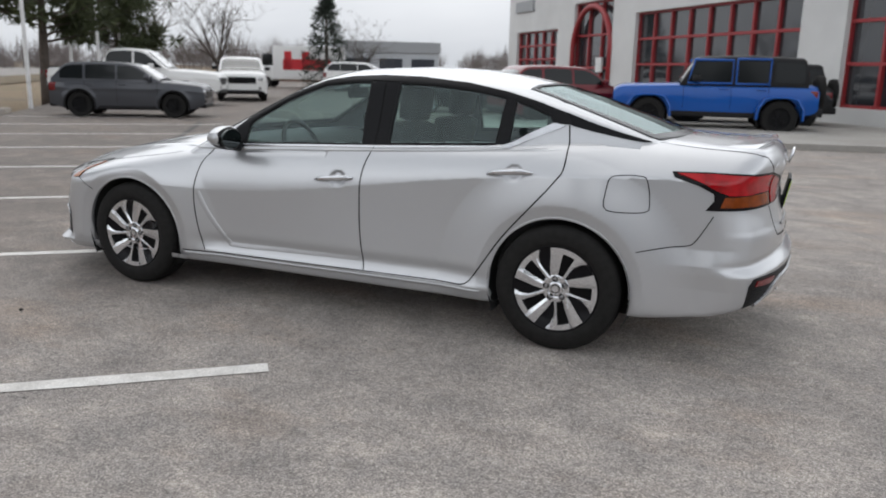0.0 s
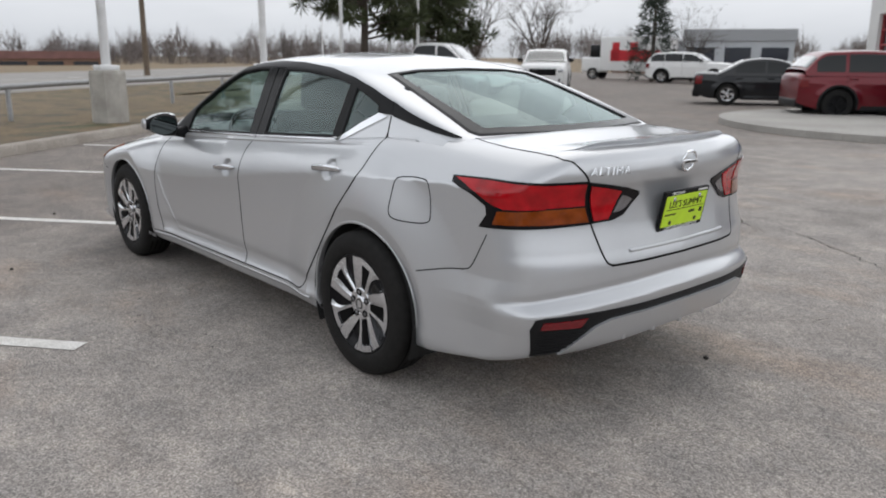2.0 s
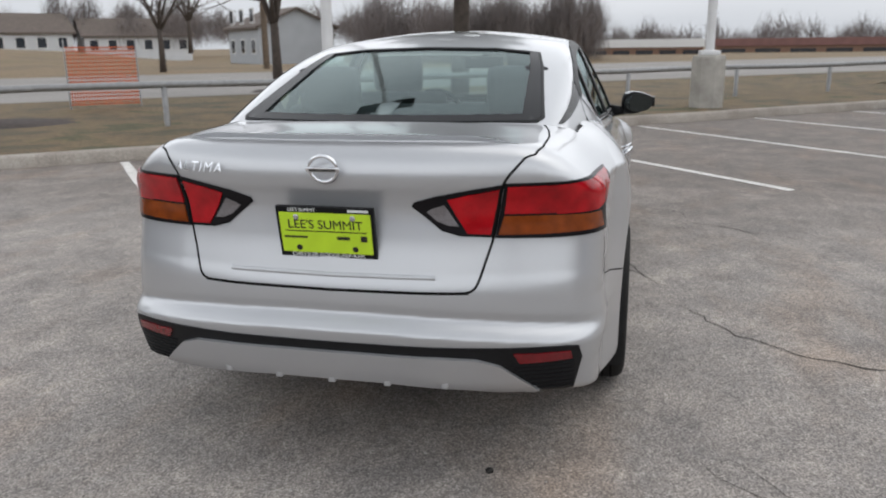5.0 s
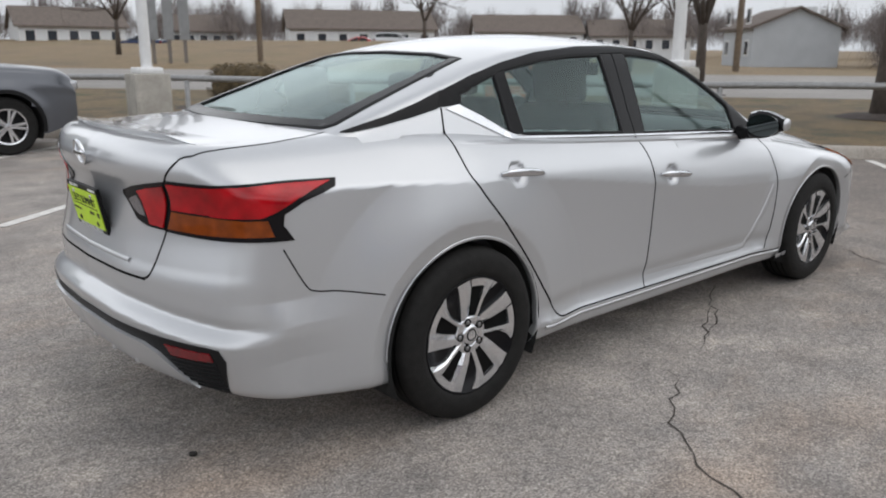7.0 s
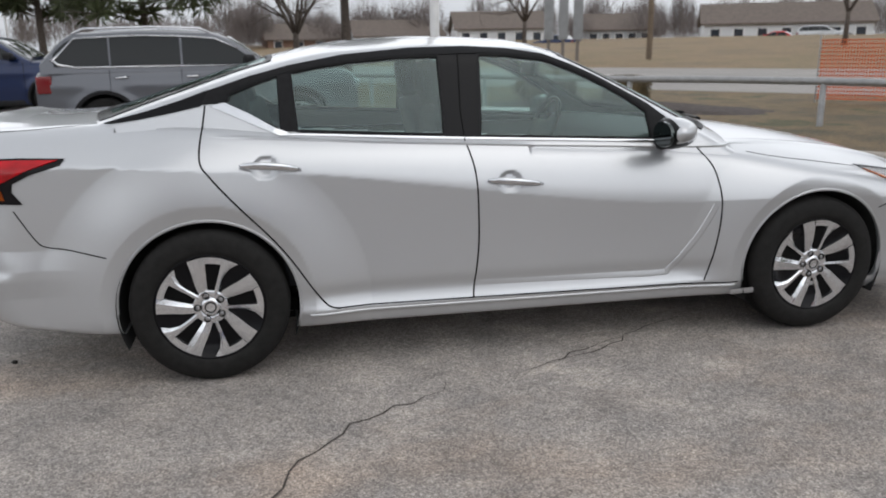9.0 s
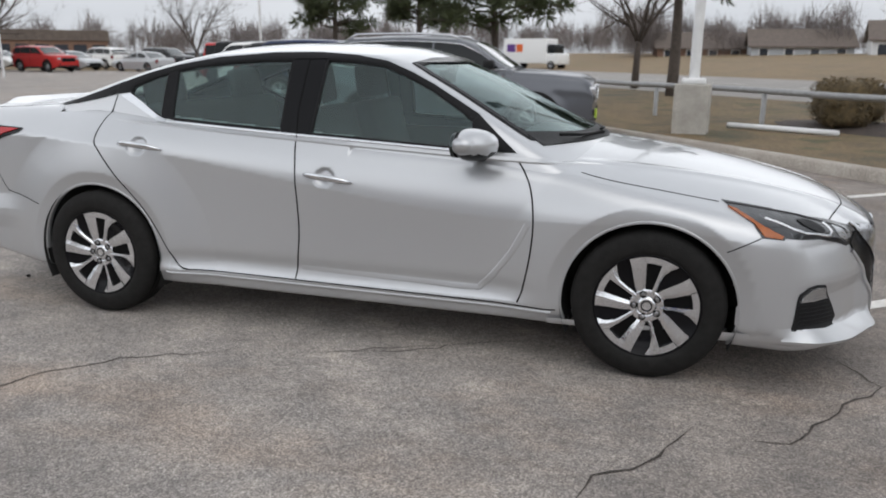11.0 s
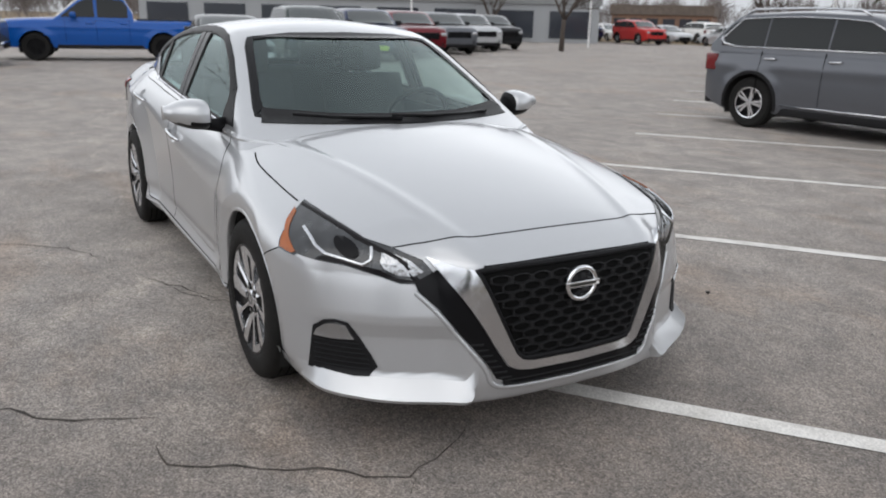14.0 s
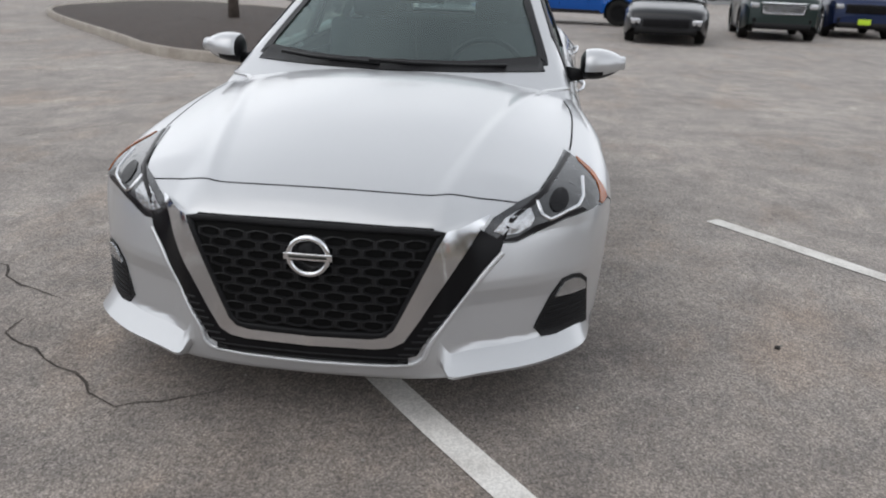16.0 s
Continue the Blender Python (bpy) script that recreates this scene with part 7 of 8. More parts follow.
vehicle("sedan", "navy", "dark blue car on the far street", 26, 74, 132, z=0.95)
vehicle("sedan", "red", "red car on the far street", 44, 64, 132, z=0.95)

# box-bodied delivery vans


def box_van(x, y, heading, label, bars, z=0.0):
    v = empty("delivery_van", Matrix.Translation((x, y, z)) @ Euler((0, 0, radians(heading))).to_matrix().to_4x4())
    tagged(v, label, "van")
    bm = bmesh.new()
    box(bm, (-3.0, -1.05, 0.55), (1.6, 1.05, 2.75), 0.06)
    b = part("cargo_box", bm, PAINTS["white"], v)
    bm = bmesh.new()
    box(bm, (1.55, -1.0, 0.45), (2.9, 1.0, 1.45), 0.15)
    part("cab", bm, PAINTS["white"], v)
    bm = bmesh.new()
    box(bm, (1.5, -0.92, 1.35), (2.35, 0.92, 2.25), 0.12)
    part("cab_glass", bm, M_DARKGLASS, v)
    for (x0, x1, z0, z1, col, side) in bars:
        bm = bmesh.new()
        box(bm, (x0, side * 1.045, z0), (x1, side * 1.062, z1))
        part("side_mark", bm, col, b, smooth=False)
    for xw in (-2.0, 2.1):
        for sg in (1, -1):
            road_wheel(v, xw, sg * 0.95, 0.38, 0.24, M_SATCHROME, sg)


M_MARK_RED = mat("red_marking", (0.55, 0.02, 0.03), rough=0.5, vary=0.1)
M_MARK_PURPLE = mat("purple_marking", (0.10, 0.03, 0.20), rough=0.5, vary=0.1)
M_MARK_ORANGE = mat("orange_marking", (0.65, 0.12, 0.02), rough=0.5, vary=0.1)
box_van(-12.5, 70.0, -20, "white parcel van with two-tone side marking on the road", [(-2.6, -1.7, 1.55, 2.25, M_MARK_PURPLE, -1), (-1.6, -0.9, 1.55, 2.25, M_MARK_ORANGE, -1)], z=0.2)
box_van(28.5, -42.0, 20, "white van with bold red side marking", [(-2.4, 0.9, 1.2, 1.9, M_MARK_RED, 1), (-0.9, -0.4, 1.2, 2.4, M_MARK_RED, 1), (0.3, 0.8, 1.2, 2.4, M_MARK_RED, 1)])

# ---- lamp posts, rail, sign ----
M_POLE = mat("white_pole_paint", (0.70, 0.70, 0.70), rough=0.5, vary=0.08, scale=6)
M_GALV = mat("galvanised_steel", (0.30, 0.30, 0.30), rough=0.55, metal=0.4, vary=0.15, scale=12)
M_WOODPOLE = mat("weathered_pole_wood", (0.14, 0.105, 0.075), rough=0.9, vary=0.25, scale=5, bump=0.4, bump_scale=40)


def lamp_post(x, y, z, base=True, height=8.5, square=False):
    o = empty("lamp_post", Matrix.Translation((x, y, z)))
    tagged(o, ("white lamp post on a square concrete footing" if square else "white lamp post on a round concrete footing") if base else "slim white flag pole", "lamp post" if base else "pole", "lamp posts" if base else "white poles")
    z0 = 0.0
    if base:
        bm = bmesh.new()
        if square:
            box(bm, (-0.28, -0.28, -0.15), (0.28, 0.28, 0.967), 0.025, Matrix.Rotation(radians(-5), 4, "Z"))
        else:
            lathe(bm, [(0.335, -0.15), (0.330, 0.90), (0.315, 0.955), (0.28, 0.965), (0.0, 0.967)], 8)
            bmesh.ops.rotate(bm, verts=bm.verts[:], cent=(0, 0, 0), matrix=Euler((0, 0, radians(LOT_YAW + 22.5))).to_matrix())
        part("footing", bm, M_CONCRETE, o, "chipped concrete footing", smooth=False)
        bm = bmesh.new()
        box(bm, (-0.19, -0.19, 0.96), (0.19, 0.19, 1.06), 0.03)
        part("base_cover", bm, M_POLE, o)
        z0 = 1.0
    bm = bmesh.new()
    r = 0.085 if base else 0.06
    lathe(bm, [(r, z0 - 0.05), (r * 0.95, z0 + 2.5), (r * 0.6, height)], 14)
    part("shaft", bm, M_POLE, o)
    if base:
        for sg in (1, -1):
            bm = bmesh.new()
            box(bm, (-0.14, sg * 0.15, height - 0.12), (0.14, sg * 0.75, height + 0.04), 0.03)
            part("lamp_head", bm, M_SATIN, o)


for x, y in ((6.8, 3.55), (11.5, -2.35), (13.4, -6.7)):
    lamp_post(x, y, 0.15)
lamp_post(1.55, 9.75, -0.02, square=True)
lamp_post(-15.6, -2.75, 0.0)
for x, y, h in ((18.4, -12.3, 10), (21.4, -16.6, 10), (24.0, -21.5, 10), (22.6, -19.0, 10), (-20, 33, 9), (-14, 38, 9), (-34, 30, 9), (-40, 21, 9), (60, -38, 9)):
    lamp_post(x, y, 0.05, False, h)
for x, y, z in ((43, -15, 0.5), (34, 17.5, 0.4), (20, 40, 0.5)):
    o = empty("utility_pole", Matrix.Translation((x, y, z)))
    tagged(o, "weathered wooden utility pole with cross arm", "utility pole", "utility poles")
    bm = bmesh.new()
    lathe(bm, [(0.17, -0.3), (0.15, 4), (0.11, 10.5), (0, 10.55)], 12)
    part("pole", bm, M_WOODPOLE, o)
    bm = bmesh.new()
    box(bm, (-0.06, -1.2, 9.6), (0.06, 1.2, 9.75), 0.01)
    part("cross_arm", bm, M_WOODPOLE, o)

rail = empty("guard_rail")
tagged(rail, "galvanised pipe rail on posts along the verge", "railing")
bm = bmesh.new()
tube(bm, [lot(9.2, b, 0.80 + 0.012 * math.sin(b)) for b in np.linspace(-19, 40, 40)], 0.055, 8)
part("rail", bm, M_GALV, rail)
for k in range(19):
    bm = bmesh.new()
    p = lot(9.2, -18.0 + 3.1 * k, 0)
    lathe(bm, [(0.045, 0.05), (0.045, 0.80), (0.0, 0.81)], 10, Matrix.Translation((p.x, p.y, 0)))
    part("post", bm, M_GALV, rail)

sign = empty("roadside_sign", Matrix.Translation((15.4, 42.1, 0.3)) @ Euler((0, 0, radians(70))).to_matrix().to_4x4())
tagged(sign, "tall grey roadside sign on three posts seen end on", "sign")
M_SIGNPOST = mat("sign_post_brown", (0.16, 0.14, 0.125), rough=0.7, vary=0.15, scale=4)
M_SIGNPANEL = mat("sign_panel_grey", (0.22, 0.225, 0.23), rough=0.5, vary=0.12, scale=3)
for yy in (-0.86, 0.0, 0.86):
    bm = bmesh.new()
    box(bm, (-0.07, yy - 0.11, -0.9), (0.07, yy + 0.09, 6.5), 0.01)
    part("post", bm, M_SIGNPOST, sign, smooth=False)
    bm = bmesh.new()
    box(bm, (-0.16, yy - 0.30, 1.4), (0.16, yy + 0.26, 7.2), 0.02)
    part("panel", bm, M_SIGNPANEL, sign, smooth=False)

M_MESHORANGE = mat("orange_mesh", (0.60, 0.13, 0.045), rough=0.7, vary=0.12)
fence = empty("orange_fence", Matrix.Translation((9.9, 9.7, 0.2)) @ Euler((0, 0, radians(LOT_YAW + 90))).to_matrix().to_4x4() @ Matrix.Scale(0.68, 4, (1, 0, 0)))
tagged(fence, "orange plastic safety netting on stakes", "safety fence")
bm = bmesh.new()
for i in range(27):
    xx = -1.0 + 2.0 * i / 26
    box(bm, (xx - 0.011, -0.004, 0.05), (xx + 0.011, 0.004, 1.2 + 0.03 * math.sin(xx * 3)))
for i in range(16):
    zz = 0.06 + 1.14 * i / 15
    box(bm, (-1.0, -0.006, zz - 0.011), (1.0, 0.006, zz + 0.011))
part("netting", bm, M_MESHORANGE, fence, smooth=False)
for xx in (-1.0, 1.0):
    bm = bmesh.new()
    lathe(bm, [(0.02, -0.1), (0.02, 1.35), (0, 1.36)], 8, Matrix.Translation((xx, 0.015, 0)))
    part("stake", bm, M_GALV, fence)

# pale pipe lying beside the mulch bed
bm = bmesh.new()
tube(bm, [(2.2, 10.9, 0.20), (3.0, 10.4, 0.20), (3.85, 9.85, 0.20)], 0.05, 8)
tagged(link_mesh("white_pipe", bm, M_POLE, None), "long white plastic pipe lying on the verge", "pipe")

# ---- planting ----
M_BARK = mat("grey_bark", (0.075, 0.060, 0.050), rough=0.95, vary=0.3, scale=8, bump=0.8, bump_scale=25)
M_TWIG = mat("twig_brown", (0.095, 0.078, 0.070), rough=0.95, vary=0.2, scale=5)
M_NEEDLE = mat("pine_needles", (0.050, 0.062, 0.024), rough=0.8, vary=0.45, scale=3)
M_NEEDLEDARK = mat("spruce_needles", (0.022, 0.032, 0.022), rough=0.85, vary=0.4, scale=3)
M_BUSH = mat("brown_hedge_leaves", (0.095, 0.068, 0.032), rough=0.85, vary=0.45, scale=9)
# distance haze is mixed into this paler wood colour
M_FARWOOD = mat("far_wood_hazed", (0.185, 0.162, 0.155), rough=1.0, vary=0.25, scale=0.2)


def branch(bm, p, d, length, r, depth, rnd, tips, bend=0.25):
    n = 4
    pts, rad = [p.copy()], [r]
    for i in range(n):
        d = (d + Vector((rnd.gauss(0, bend), rnd.gauss(0, bend), rnd.gauss(0.04, bend * 0.6))) * 0.35).normalized()
        p = p + d * (length / n)
        pts.append(p.copy())
        rad.append(r * (1 - 0.55 * (i + 1) / n))
    tube(bm, pts, rad, 6 if depth > 1 else 4 if depth > 0 else 3)
    if depth == 0:
        tips.append((p, d))
        return
    for k in range(rnd.randint(3, 4) if depth < 3 else rnd.randint(4, 6)):
        i = rnd.randint(1, n)
        ax = Vector((rnd.gauss(0, 1), rnd.gauss(0, 1), rnd.gauss(0.25, 0.6))).normalized()
        nd = (d * 0.75 + ax * 0.75).normalized()
        branch(bm, pts[i], nd, length * rnd.uniform(0.5, 0.75), rad[i] * 0.62, depth - 1, rnd, tips)


def bare_tree(x, y, z, height, seed, label="leafless street tree with fine spreading twigs"):
    rnd = random.Random(seed)
    t = empty("bare_tree", Matrix.Translation((x, y, z)))
    tagged(t, label, "tree", "leafless trees")
    bm = bmesh.new()
    tips = []
    tube(bm, [(0, 0, -0.2), (0.02, 0.0, height * 0.12), (0.05, 0.03, height * 0.24)], [height * 0.022, height * 0.017, height * 0.015], 8)
    for k in range(5):
        a = 2 * math.pi * k / 5 + rnd.uniform(-0.3, 0.3)
        d = Vector((math.cos(a) * 0.5, math.sin(a) * 0.5, rnd.uniform(0.75, 1.1))).normalized()
        branch(bm, Vector((0.05, 0.03, height * 0.22)), d, height * 0.42, height * 0.010, 3, rnd, tips)
    part("trunk", bm, M_BARK, t)
    bm = bmesh.new()
    for p, d in tips:
        for q in range(3):
            dd = (d + Vector((rnd.gauss(0, 0.5), rnd.gauss(0, 0.5), rnd.gauss(0.1, 0.4)))).normalized()
            sd = dd.orthogonal().normalized() * 0.006
            e = p + dd * height * 0.06
            bm.faces.new([bm.verts.new(p - sd), bm.verts.new(p + sd), bm.verts.new(e)])
    part("crown", bm, M_TWIG, t, "fine bare twigs", smooth=False)
    return t


def needle_clump(bm, c, size, rnd, n=26):
    for i in range(n):
        d = Vector((rnd.gauss(0, 1), rnd.gauss(0, 1), rnd.gauss(0.15, 0.75))).normalized()
        s = d.orthogonal().normalized()
        s.rotate(Euler((rnd.uniform(0, 6), rnd.uniform(0, 6), rnd.uniform(0, 6))))
        s = (s - d * s.dot(d)).normalized() * size * 0.055
        p = c + d * size * rnd.uniform(0.05, 0.25)
        q = c + d * size * rnd.uniform(0.8, 1.15)
        bm.faces.new([bm.verts.new(p - s * 0.4), bm.verts.new(p + s * 0.4), bm.verts.new((p + q) / 2 + s), bm.verts.new(q), bm.verts.new((p + q) / 2 - s)])


def pine(x, y, z, height, spread, first, seed, label="tall pine with clumped green needles and bare lower trunk", clumps=240):
    rnd = random.Random(seed)
    t = empty("pine_tree", Matrix.Translation((x, y, z)))
    tagged(t, label, "tree", "pines")
    bm = bmesh.new()
    lean = rnd.uniform(-0.3, 0.3)
    r0 = height * 0.020 + 0.05
    tube(bm, [(lean * (h / height) ** 2 + 0.04 * math.sin(h), 0.03 * math.cos(h * 1.3), h - 0.2) for h in np.linspace(0, height, 9)], [r0 * (1 - 0.85 * k / 8) for k in range(9)], 9)
    cl = []
    for i in range(int(clumps / 4)):
        h = first + (height - first) * (i / (clumps / 4)) ** 0.9
        a = rnd.uniform(0, 2 * math.pi)
        reach = spread * (1 - 0.55 * ((h - first) / (height - first)) ** 1.5) * rnd.uniform(0.5, 1.05)
        p0 = Vector((lean * (h / height) ** 2, 0, h))
        p1 = p0 + Vector((math.cos(a), math.sin(a), rnd.uniform(0.0, 0.35))) * reach
        pm = (p0 + p1) / 2 + Vector((0, 0, rnd.uniform(-0.15, 0.15)))
        tube(bm, [p0, pm, p1], [0.045, 0.03, 0.012], 5)
        for k in range(4):
            u = rnd.uniform(0.45, 1.05)
            cl.append(p0 + (p1 - p0) * u + Vector((rnd.gauss(0, 0.25), rnd.gauss(0, 0.25), rnd.gauss(0.08, 0.16))))
    part("trunk", bm, M_BARK, t)
    bm = bmesh.new()
    for c in cl:
        needle_clump(bm, c, rnd.uniform(0.36, 0.62), rnd, 46)
    part("crown", bm, M_NEEDLE, t, "clumped green needles", smooth=False)
    return t


def spruce(x, y, z, height, width, seed):
    rnd = random.Random(seed)
    t = empty("spruce_tree", Matrix.Translation((x, y, z)))
    tagged(t, "dark conical spruce with dense branches to the ground", "tree")
    bm = bmesh.new()
    lathe(bm, [(0.16, -0.2), (0.1, height * 0.5), (0.01, height)], 8)
    part("trunk", bm, M_BARK, t)
    bm = bmesh.new()
    for i in range(260):
        u = rnd.random() ** 0.75
        h = height * (0.06 + 0.94 * u)
        r = width * (1 - u) * rnd.uniform(0.35, 1.05) + 0.05
        a = rnd.uniform(0, 2 * math.pi)
        needle_clump(bm, Vector((r * math.cos(a), r * math.sin(a), h - r * 0.25)), rnd.uniform(0.35, 0.6), rnd, 14)
    part("crown", bm, M_NEEDLEDARK, t, "dense dark needles", smooth=False)


def bush(x, y, z, w, h, seed):
    rnd = random.Random(seed)
    t = empty("bush", Matrix.Translation((x, y, z)))
    tagged(t, "rounded brown clipped shrub by the rail", "bush", "clipped shrubs")
    bm = bmesh.new()
    for k in range(7):
        a = rnd.uniform(0, 6.28)
        tube(bm, [(0, 0, -0.05), (0.3 * w * math.cos(a), 0.3 * w * math.sin(a), h * 0.6)], [0.02, 0.008], 5)
    part("stem", bm, M_BARK, t)
    n1, n2 = 22, 14
    bm = bmesh.new()
    rows = []
    for i in range(n2 + 1):
        v = math.pi * (0.04 + 0.92 * i / n2)
        row = []
        for j in range(n1):
            u = 2 * math.pi * j / n1
            k = 0.90 + rnd.uniform(-0.05, 0.05)
            sx, sy, sz = math.sin(v) * math.cos(u), math.sin(v) * math.sin(u), math.cos(v)
            f = [math.copysign(abs(q) ** 0.62, q) for q in (sx, sy, sz)]
            row.append(bm.verts.new((f[0] * w * 0.44 * k, f[1] * w * 0.44 * k, h * 0.52 - f[2] * h * 0.47 * k)))
        rows.append(row)
    for r, q in zip(rows, rows[1:]):
        for j in range(n1):
            bm.faces.new((r[j], r[(j + 1) % n1], q[(j + 1) % n1], q[j]))
    bm.faces.new(rows[0]); bm.faces.new(rows[-1])
    bmesh.ops.recalc_face_normals(bm, faces=bm.faces[:])
    part("inner_growth", bm, M_BUSH, t)
    vs, fs = [], []
    for i in range(3200):
        d = Vector((rnd.gauss(0, 1), rnd.gauss(0, 1), rnd.gauss(0.2, 1))).normalized()
        f = [math.copysign(abs(q) ** 0.62, q) for q in d]
        rr = rnd.uniform(0.80, 1.04)
        c = Vector((f[0] * w * 0.45 * rr, f[1] * w * 0.45 * rr, h * 0.52 + f[2] * h * 0.48 * rr))
        s = Vector((rnd.gauss(0, 1), rnd.gauss(0, 1), rnd.gauss(0, 1))).normalized()
        q = s.cross(d)
        k = rnd.uniform(0.015, 0.035)
        n = len(vs)
        vs += [c - s * k, c + q * k * 0.6, c + s * k, c - q * k * 0.6 + d * 0.01]
        fs.append((n, n + 1, n + 2, n + 3))
    from_arrays("foliage", np.array([tuple(v) for v in vs]), fs, M_BUSH, t, "brown clipped leaves")


def mulch_ring(x, y, z, r):
    bm = bmesh.new()
    rg = lathe(bm, [(r, 0.0), (r * 0.7, 0.06), (0.0, 0.09)], 20, Matrix.Translation((x, y, z)))
    tagged(link_mesh("mulch_bed", bm, M_MULCH, None), "dark bark mulch round a trunk", "mulch", kind="structure")


pine(12.2, 2.65, 0.15, 8.5, 2.4, 2.9, 11)
mulch_ring(12.2, 2.65, 0.17, 0.8)
bare_tree(15.5, 8.4, 0.2, 7.5, 12)
mulch_ring(15.5, 8.4, 0.19, 0.8)
pine(20.6, -14.8, 0.1, 7.0, 3.0, 1.9, 13)
pine(24.2, -21.5, 0.1, 5.6, 2.2, 1.6, 14)
spruce(24.5, -39, 0, 6.3, 2.0, 15)
bare_tree(28.5, -28, 0, 6.0, 16)
bare_tree(26.5, -31, 0, 6.2, 17)
bare_tree(23.0, -41, 0, 4.6, 18)
pine(0.9, 22.0, 0.2, 7.5, 2.0, 3.0, 19)
bare_tree(-0.6, 27.5, 0.2, 7.5, 20)
pine(-5.7, 25.4, 0.2, 6.5, 3.0, 2.1, 21, clumps=300)
pine(-10.5, 30.5, 0.2, 7.0, 2.4, 2.3, 22)
pine(-16.5, 34.5, 0.2, 7.0, 2.2, 2.3, 23)
bare_tree(-29.5, 24.5, 0, 7.0, 24)
bare_tree(-26, 36, 0, 6.0, 25)
bare_tree(-45, 30, 0, 6.5, 26)
bare_tree(30, 21, 0.4, 8, 27)
bare_tree(16, 52, 1.0, 9, 28)
bare_tree(36, 44, 1.2, 9, 29)
bare_tree(48, 30, 1.2, 9, 30)
for i, (a, b, w, h) in enumerate([(10.75, 6.35, 1.45, 0.88), (10.2, 5.95, 0.95, 0.62), (11.33, 4.84, 1.0, 0.60)]):
    p = lot(a, b)
    bush(p.x, p.y, 0.17, w, h, 40 + i)
bm = bmesh.new()
rnd_ = random.Random(77)
rows = []
for k in range(9):
    r = 1 - k / 8
    rows.append([bm.verts.new(lot(11.0 + 1.25 * r * math.cos(q) * (1 + 0.12 * math.sin(3 * q)), 4.9 + 3.4 * r * math.sin(q) * (1 + 0.1 * math.cos(2 * q)), 0.16 + 0.12 * (1 - r * r) + rnd_.uniform(-0.012, 0.012))) for q in np.linspace(0, 2 * math.pi, 40, False)])
for r, q in zip(rows, rows[1:]):
    for j in range(40):
        bm.faces.new((r[j], r[(j + 1) % 40], q[(j + 1) % 40], q[j]))
bmesh.ops.recalc_face_normals(bm, faces=bm.faces[:])
tagged(link_mesh("mulch_bed", bm, M_MULCH, None), "dark bark mulch bed under clipped shrubs", "mulch", kind="structure")

# island with mulch and a tree
isl = [(-6.85, -2.9), (-7.0, -4.3), (-7.6, -5.4), (-9.0, -6.7), (-17, -13.1), (-24, -13), (-22, -8), (-16, -3.4), (-12, -2.3), (-8.5, -2.1), (-7.4, -2.3)]
isl = curve2(isl, 6, True)
bm = bmesh.new()
cen = np.mean(np.array(isl), 0)
rows = [[bm.verts.new((*(cen + (np.array(p) - cen) * s), z)) for p in isl] for s, z in ((1.0, -0.02), (0.999, 0.13), (0.995, 0.15), (0.975, 0.152), (0.973, 0.10))]
for a, b in zip(rows, rows[1:]):
    for k in range(len(isl)):
        j = (k + 1) % len(isl)
        bm.faces.new((a[k], a[j], b[j], b[k]))
bmesh.ops.recalc_face_normals(bm, faces=bm.faces[:])
tagged(link_mesh("island_kerb", bm, M_KERB, None), "curved concrete kerb round a planted island", "kerb", kind="structure")
bm = bmesh.new()
rows = [[bm.verts.new((*(cen + (np.array(p) - cen) * s), z + 0.03 * noise.noise((p[0] * 2, p[1] * 2, s * 9)))) for p in isl] for s, z in ((0.974, 0.12), (0.85, 0.20), (0.6, 0.27), (0.3, 0.30))]
for a, b in zip(rows, rows[1:]):
    for k in range(len(isl)):
        j = (k + 1) % len(isl)
        bm.faces.new((a[k], a[j], b[j], b[k]))
bm.faces.new(rows[-1])
bmesh.ops.recalc_face_normals(bm, faces=bm.faces[:])
tagged(link_mesh("island_mulch", bm, M_MULCH, None), "dark bark mulch filling the planted island", "mulch", kind="structure")
M_YBARK = mat("lichened_bark", (0.17, 0.125, 0.07), rough=0.95, vary=0.35, scale=7, bump=0.8, bump_scale=20)
tr = bare_tree(-12.8, -6.1, 0.25, 6.5, 31, "leafless tree with yellowish bark on the mulch island")
tr.children[0].data.materials[0] = M_YBARK

# apron before the showroom
M_APRON = ramp_mat("pale_concrete", [(0.3, (0.27, 0.255, 0.235)), (0.55, (0.34, 0.325, 0.30)), (0.75, (0.40, 0.385, 0.36))], 0.6, fine=60.0, blend=0.15)
apron = [(-14, -15.9), (-8, -14.3), (-3.2, -12.95), (1.0, -11.75), (3.4, -12.1), (5.2, -13.6), (6.0, -16.0), (5.0, -19.5), (2, -24), (-4, -32), (-14, -34)]
ap2 = curve2(apron, 5, True)
bm = bmesh.new()
lo_ = [bm.verts.new((*p, -0.02)) for p in ap2]
hi_ = [bm.verts.new((*p, 0.13)) for p in ap2]
for k in range(len(ap2)):
    j = (k + 1) % len(ap2)
    bm.faces.new((lo_[k], lo_[j], hi_[j], hi_[k]))
bm.faces.new(hi_)
bmesh.ops.recalc_face_normals(bm, faces=bm.faces[:])
tagged(link_mesh("apron", bm, M_APRON, None, smooth=False), "raised pale concrete apron before the showroom", "pavement", kind="structure")

# ---- buildings ----
M_WHITEWALL = mat("white_render", (0.62, 0.62, 0.61), rough=0.85, vary=0.06, scale=0.7, bump=0.1, bump_scale=30)
M_REDFRAME = mat("red_window_frame", (0.30, 0.025, 0.03), rough=0.45, vary=0.1)
M_SHOPGLASS = mat("showroom_glass", (0.030, 0.033, 0.038), rough=0.05, coat=0.8)
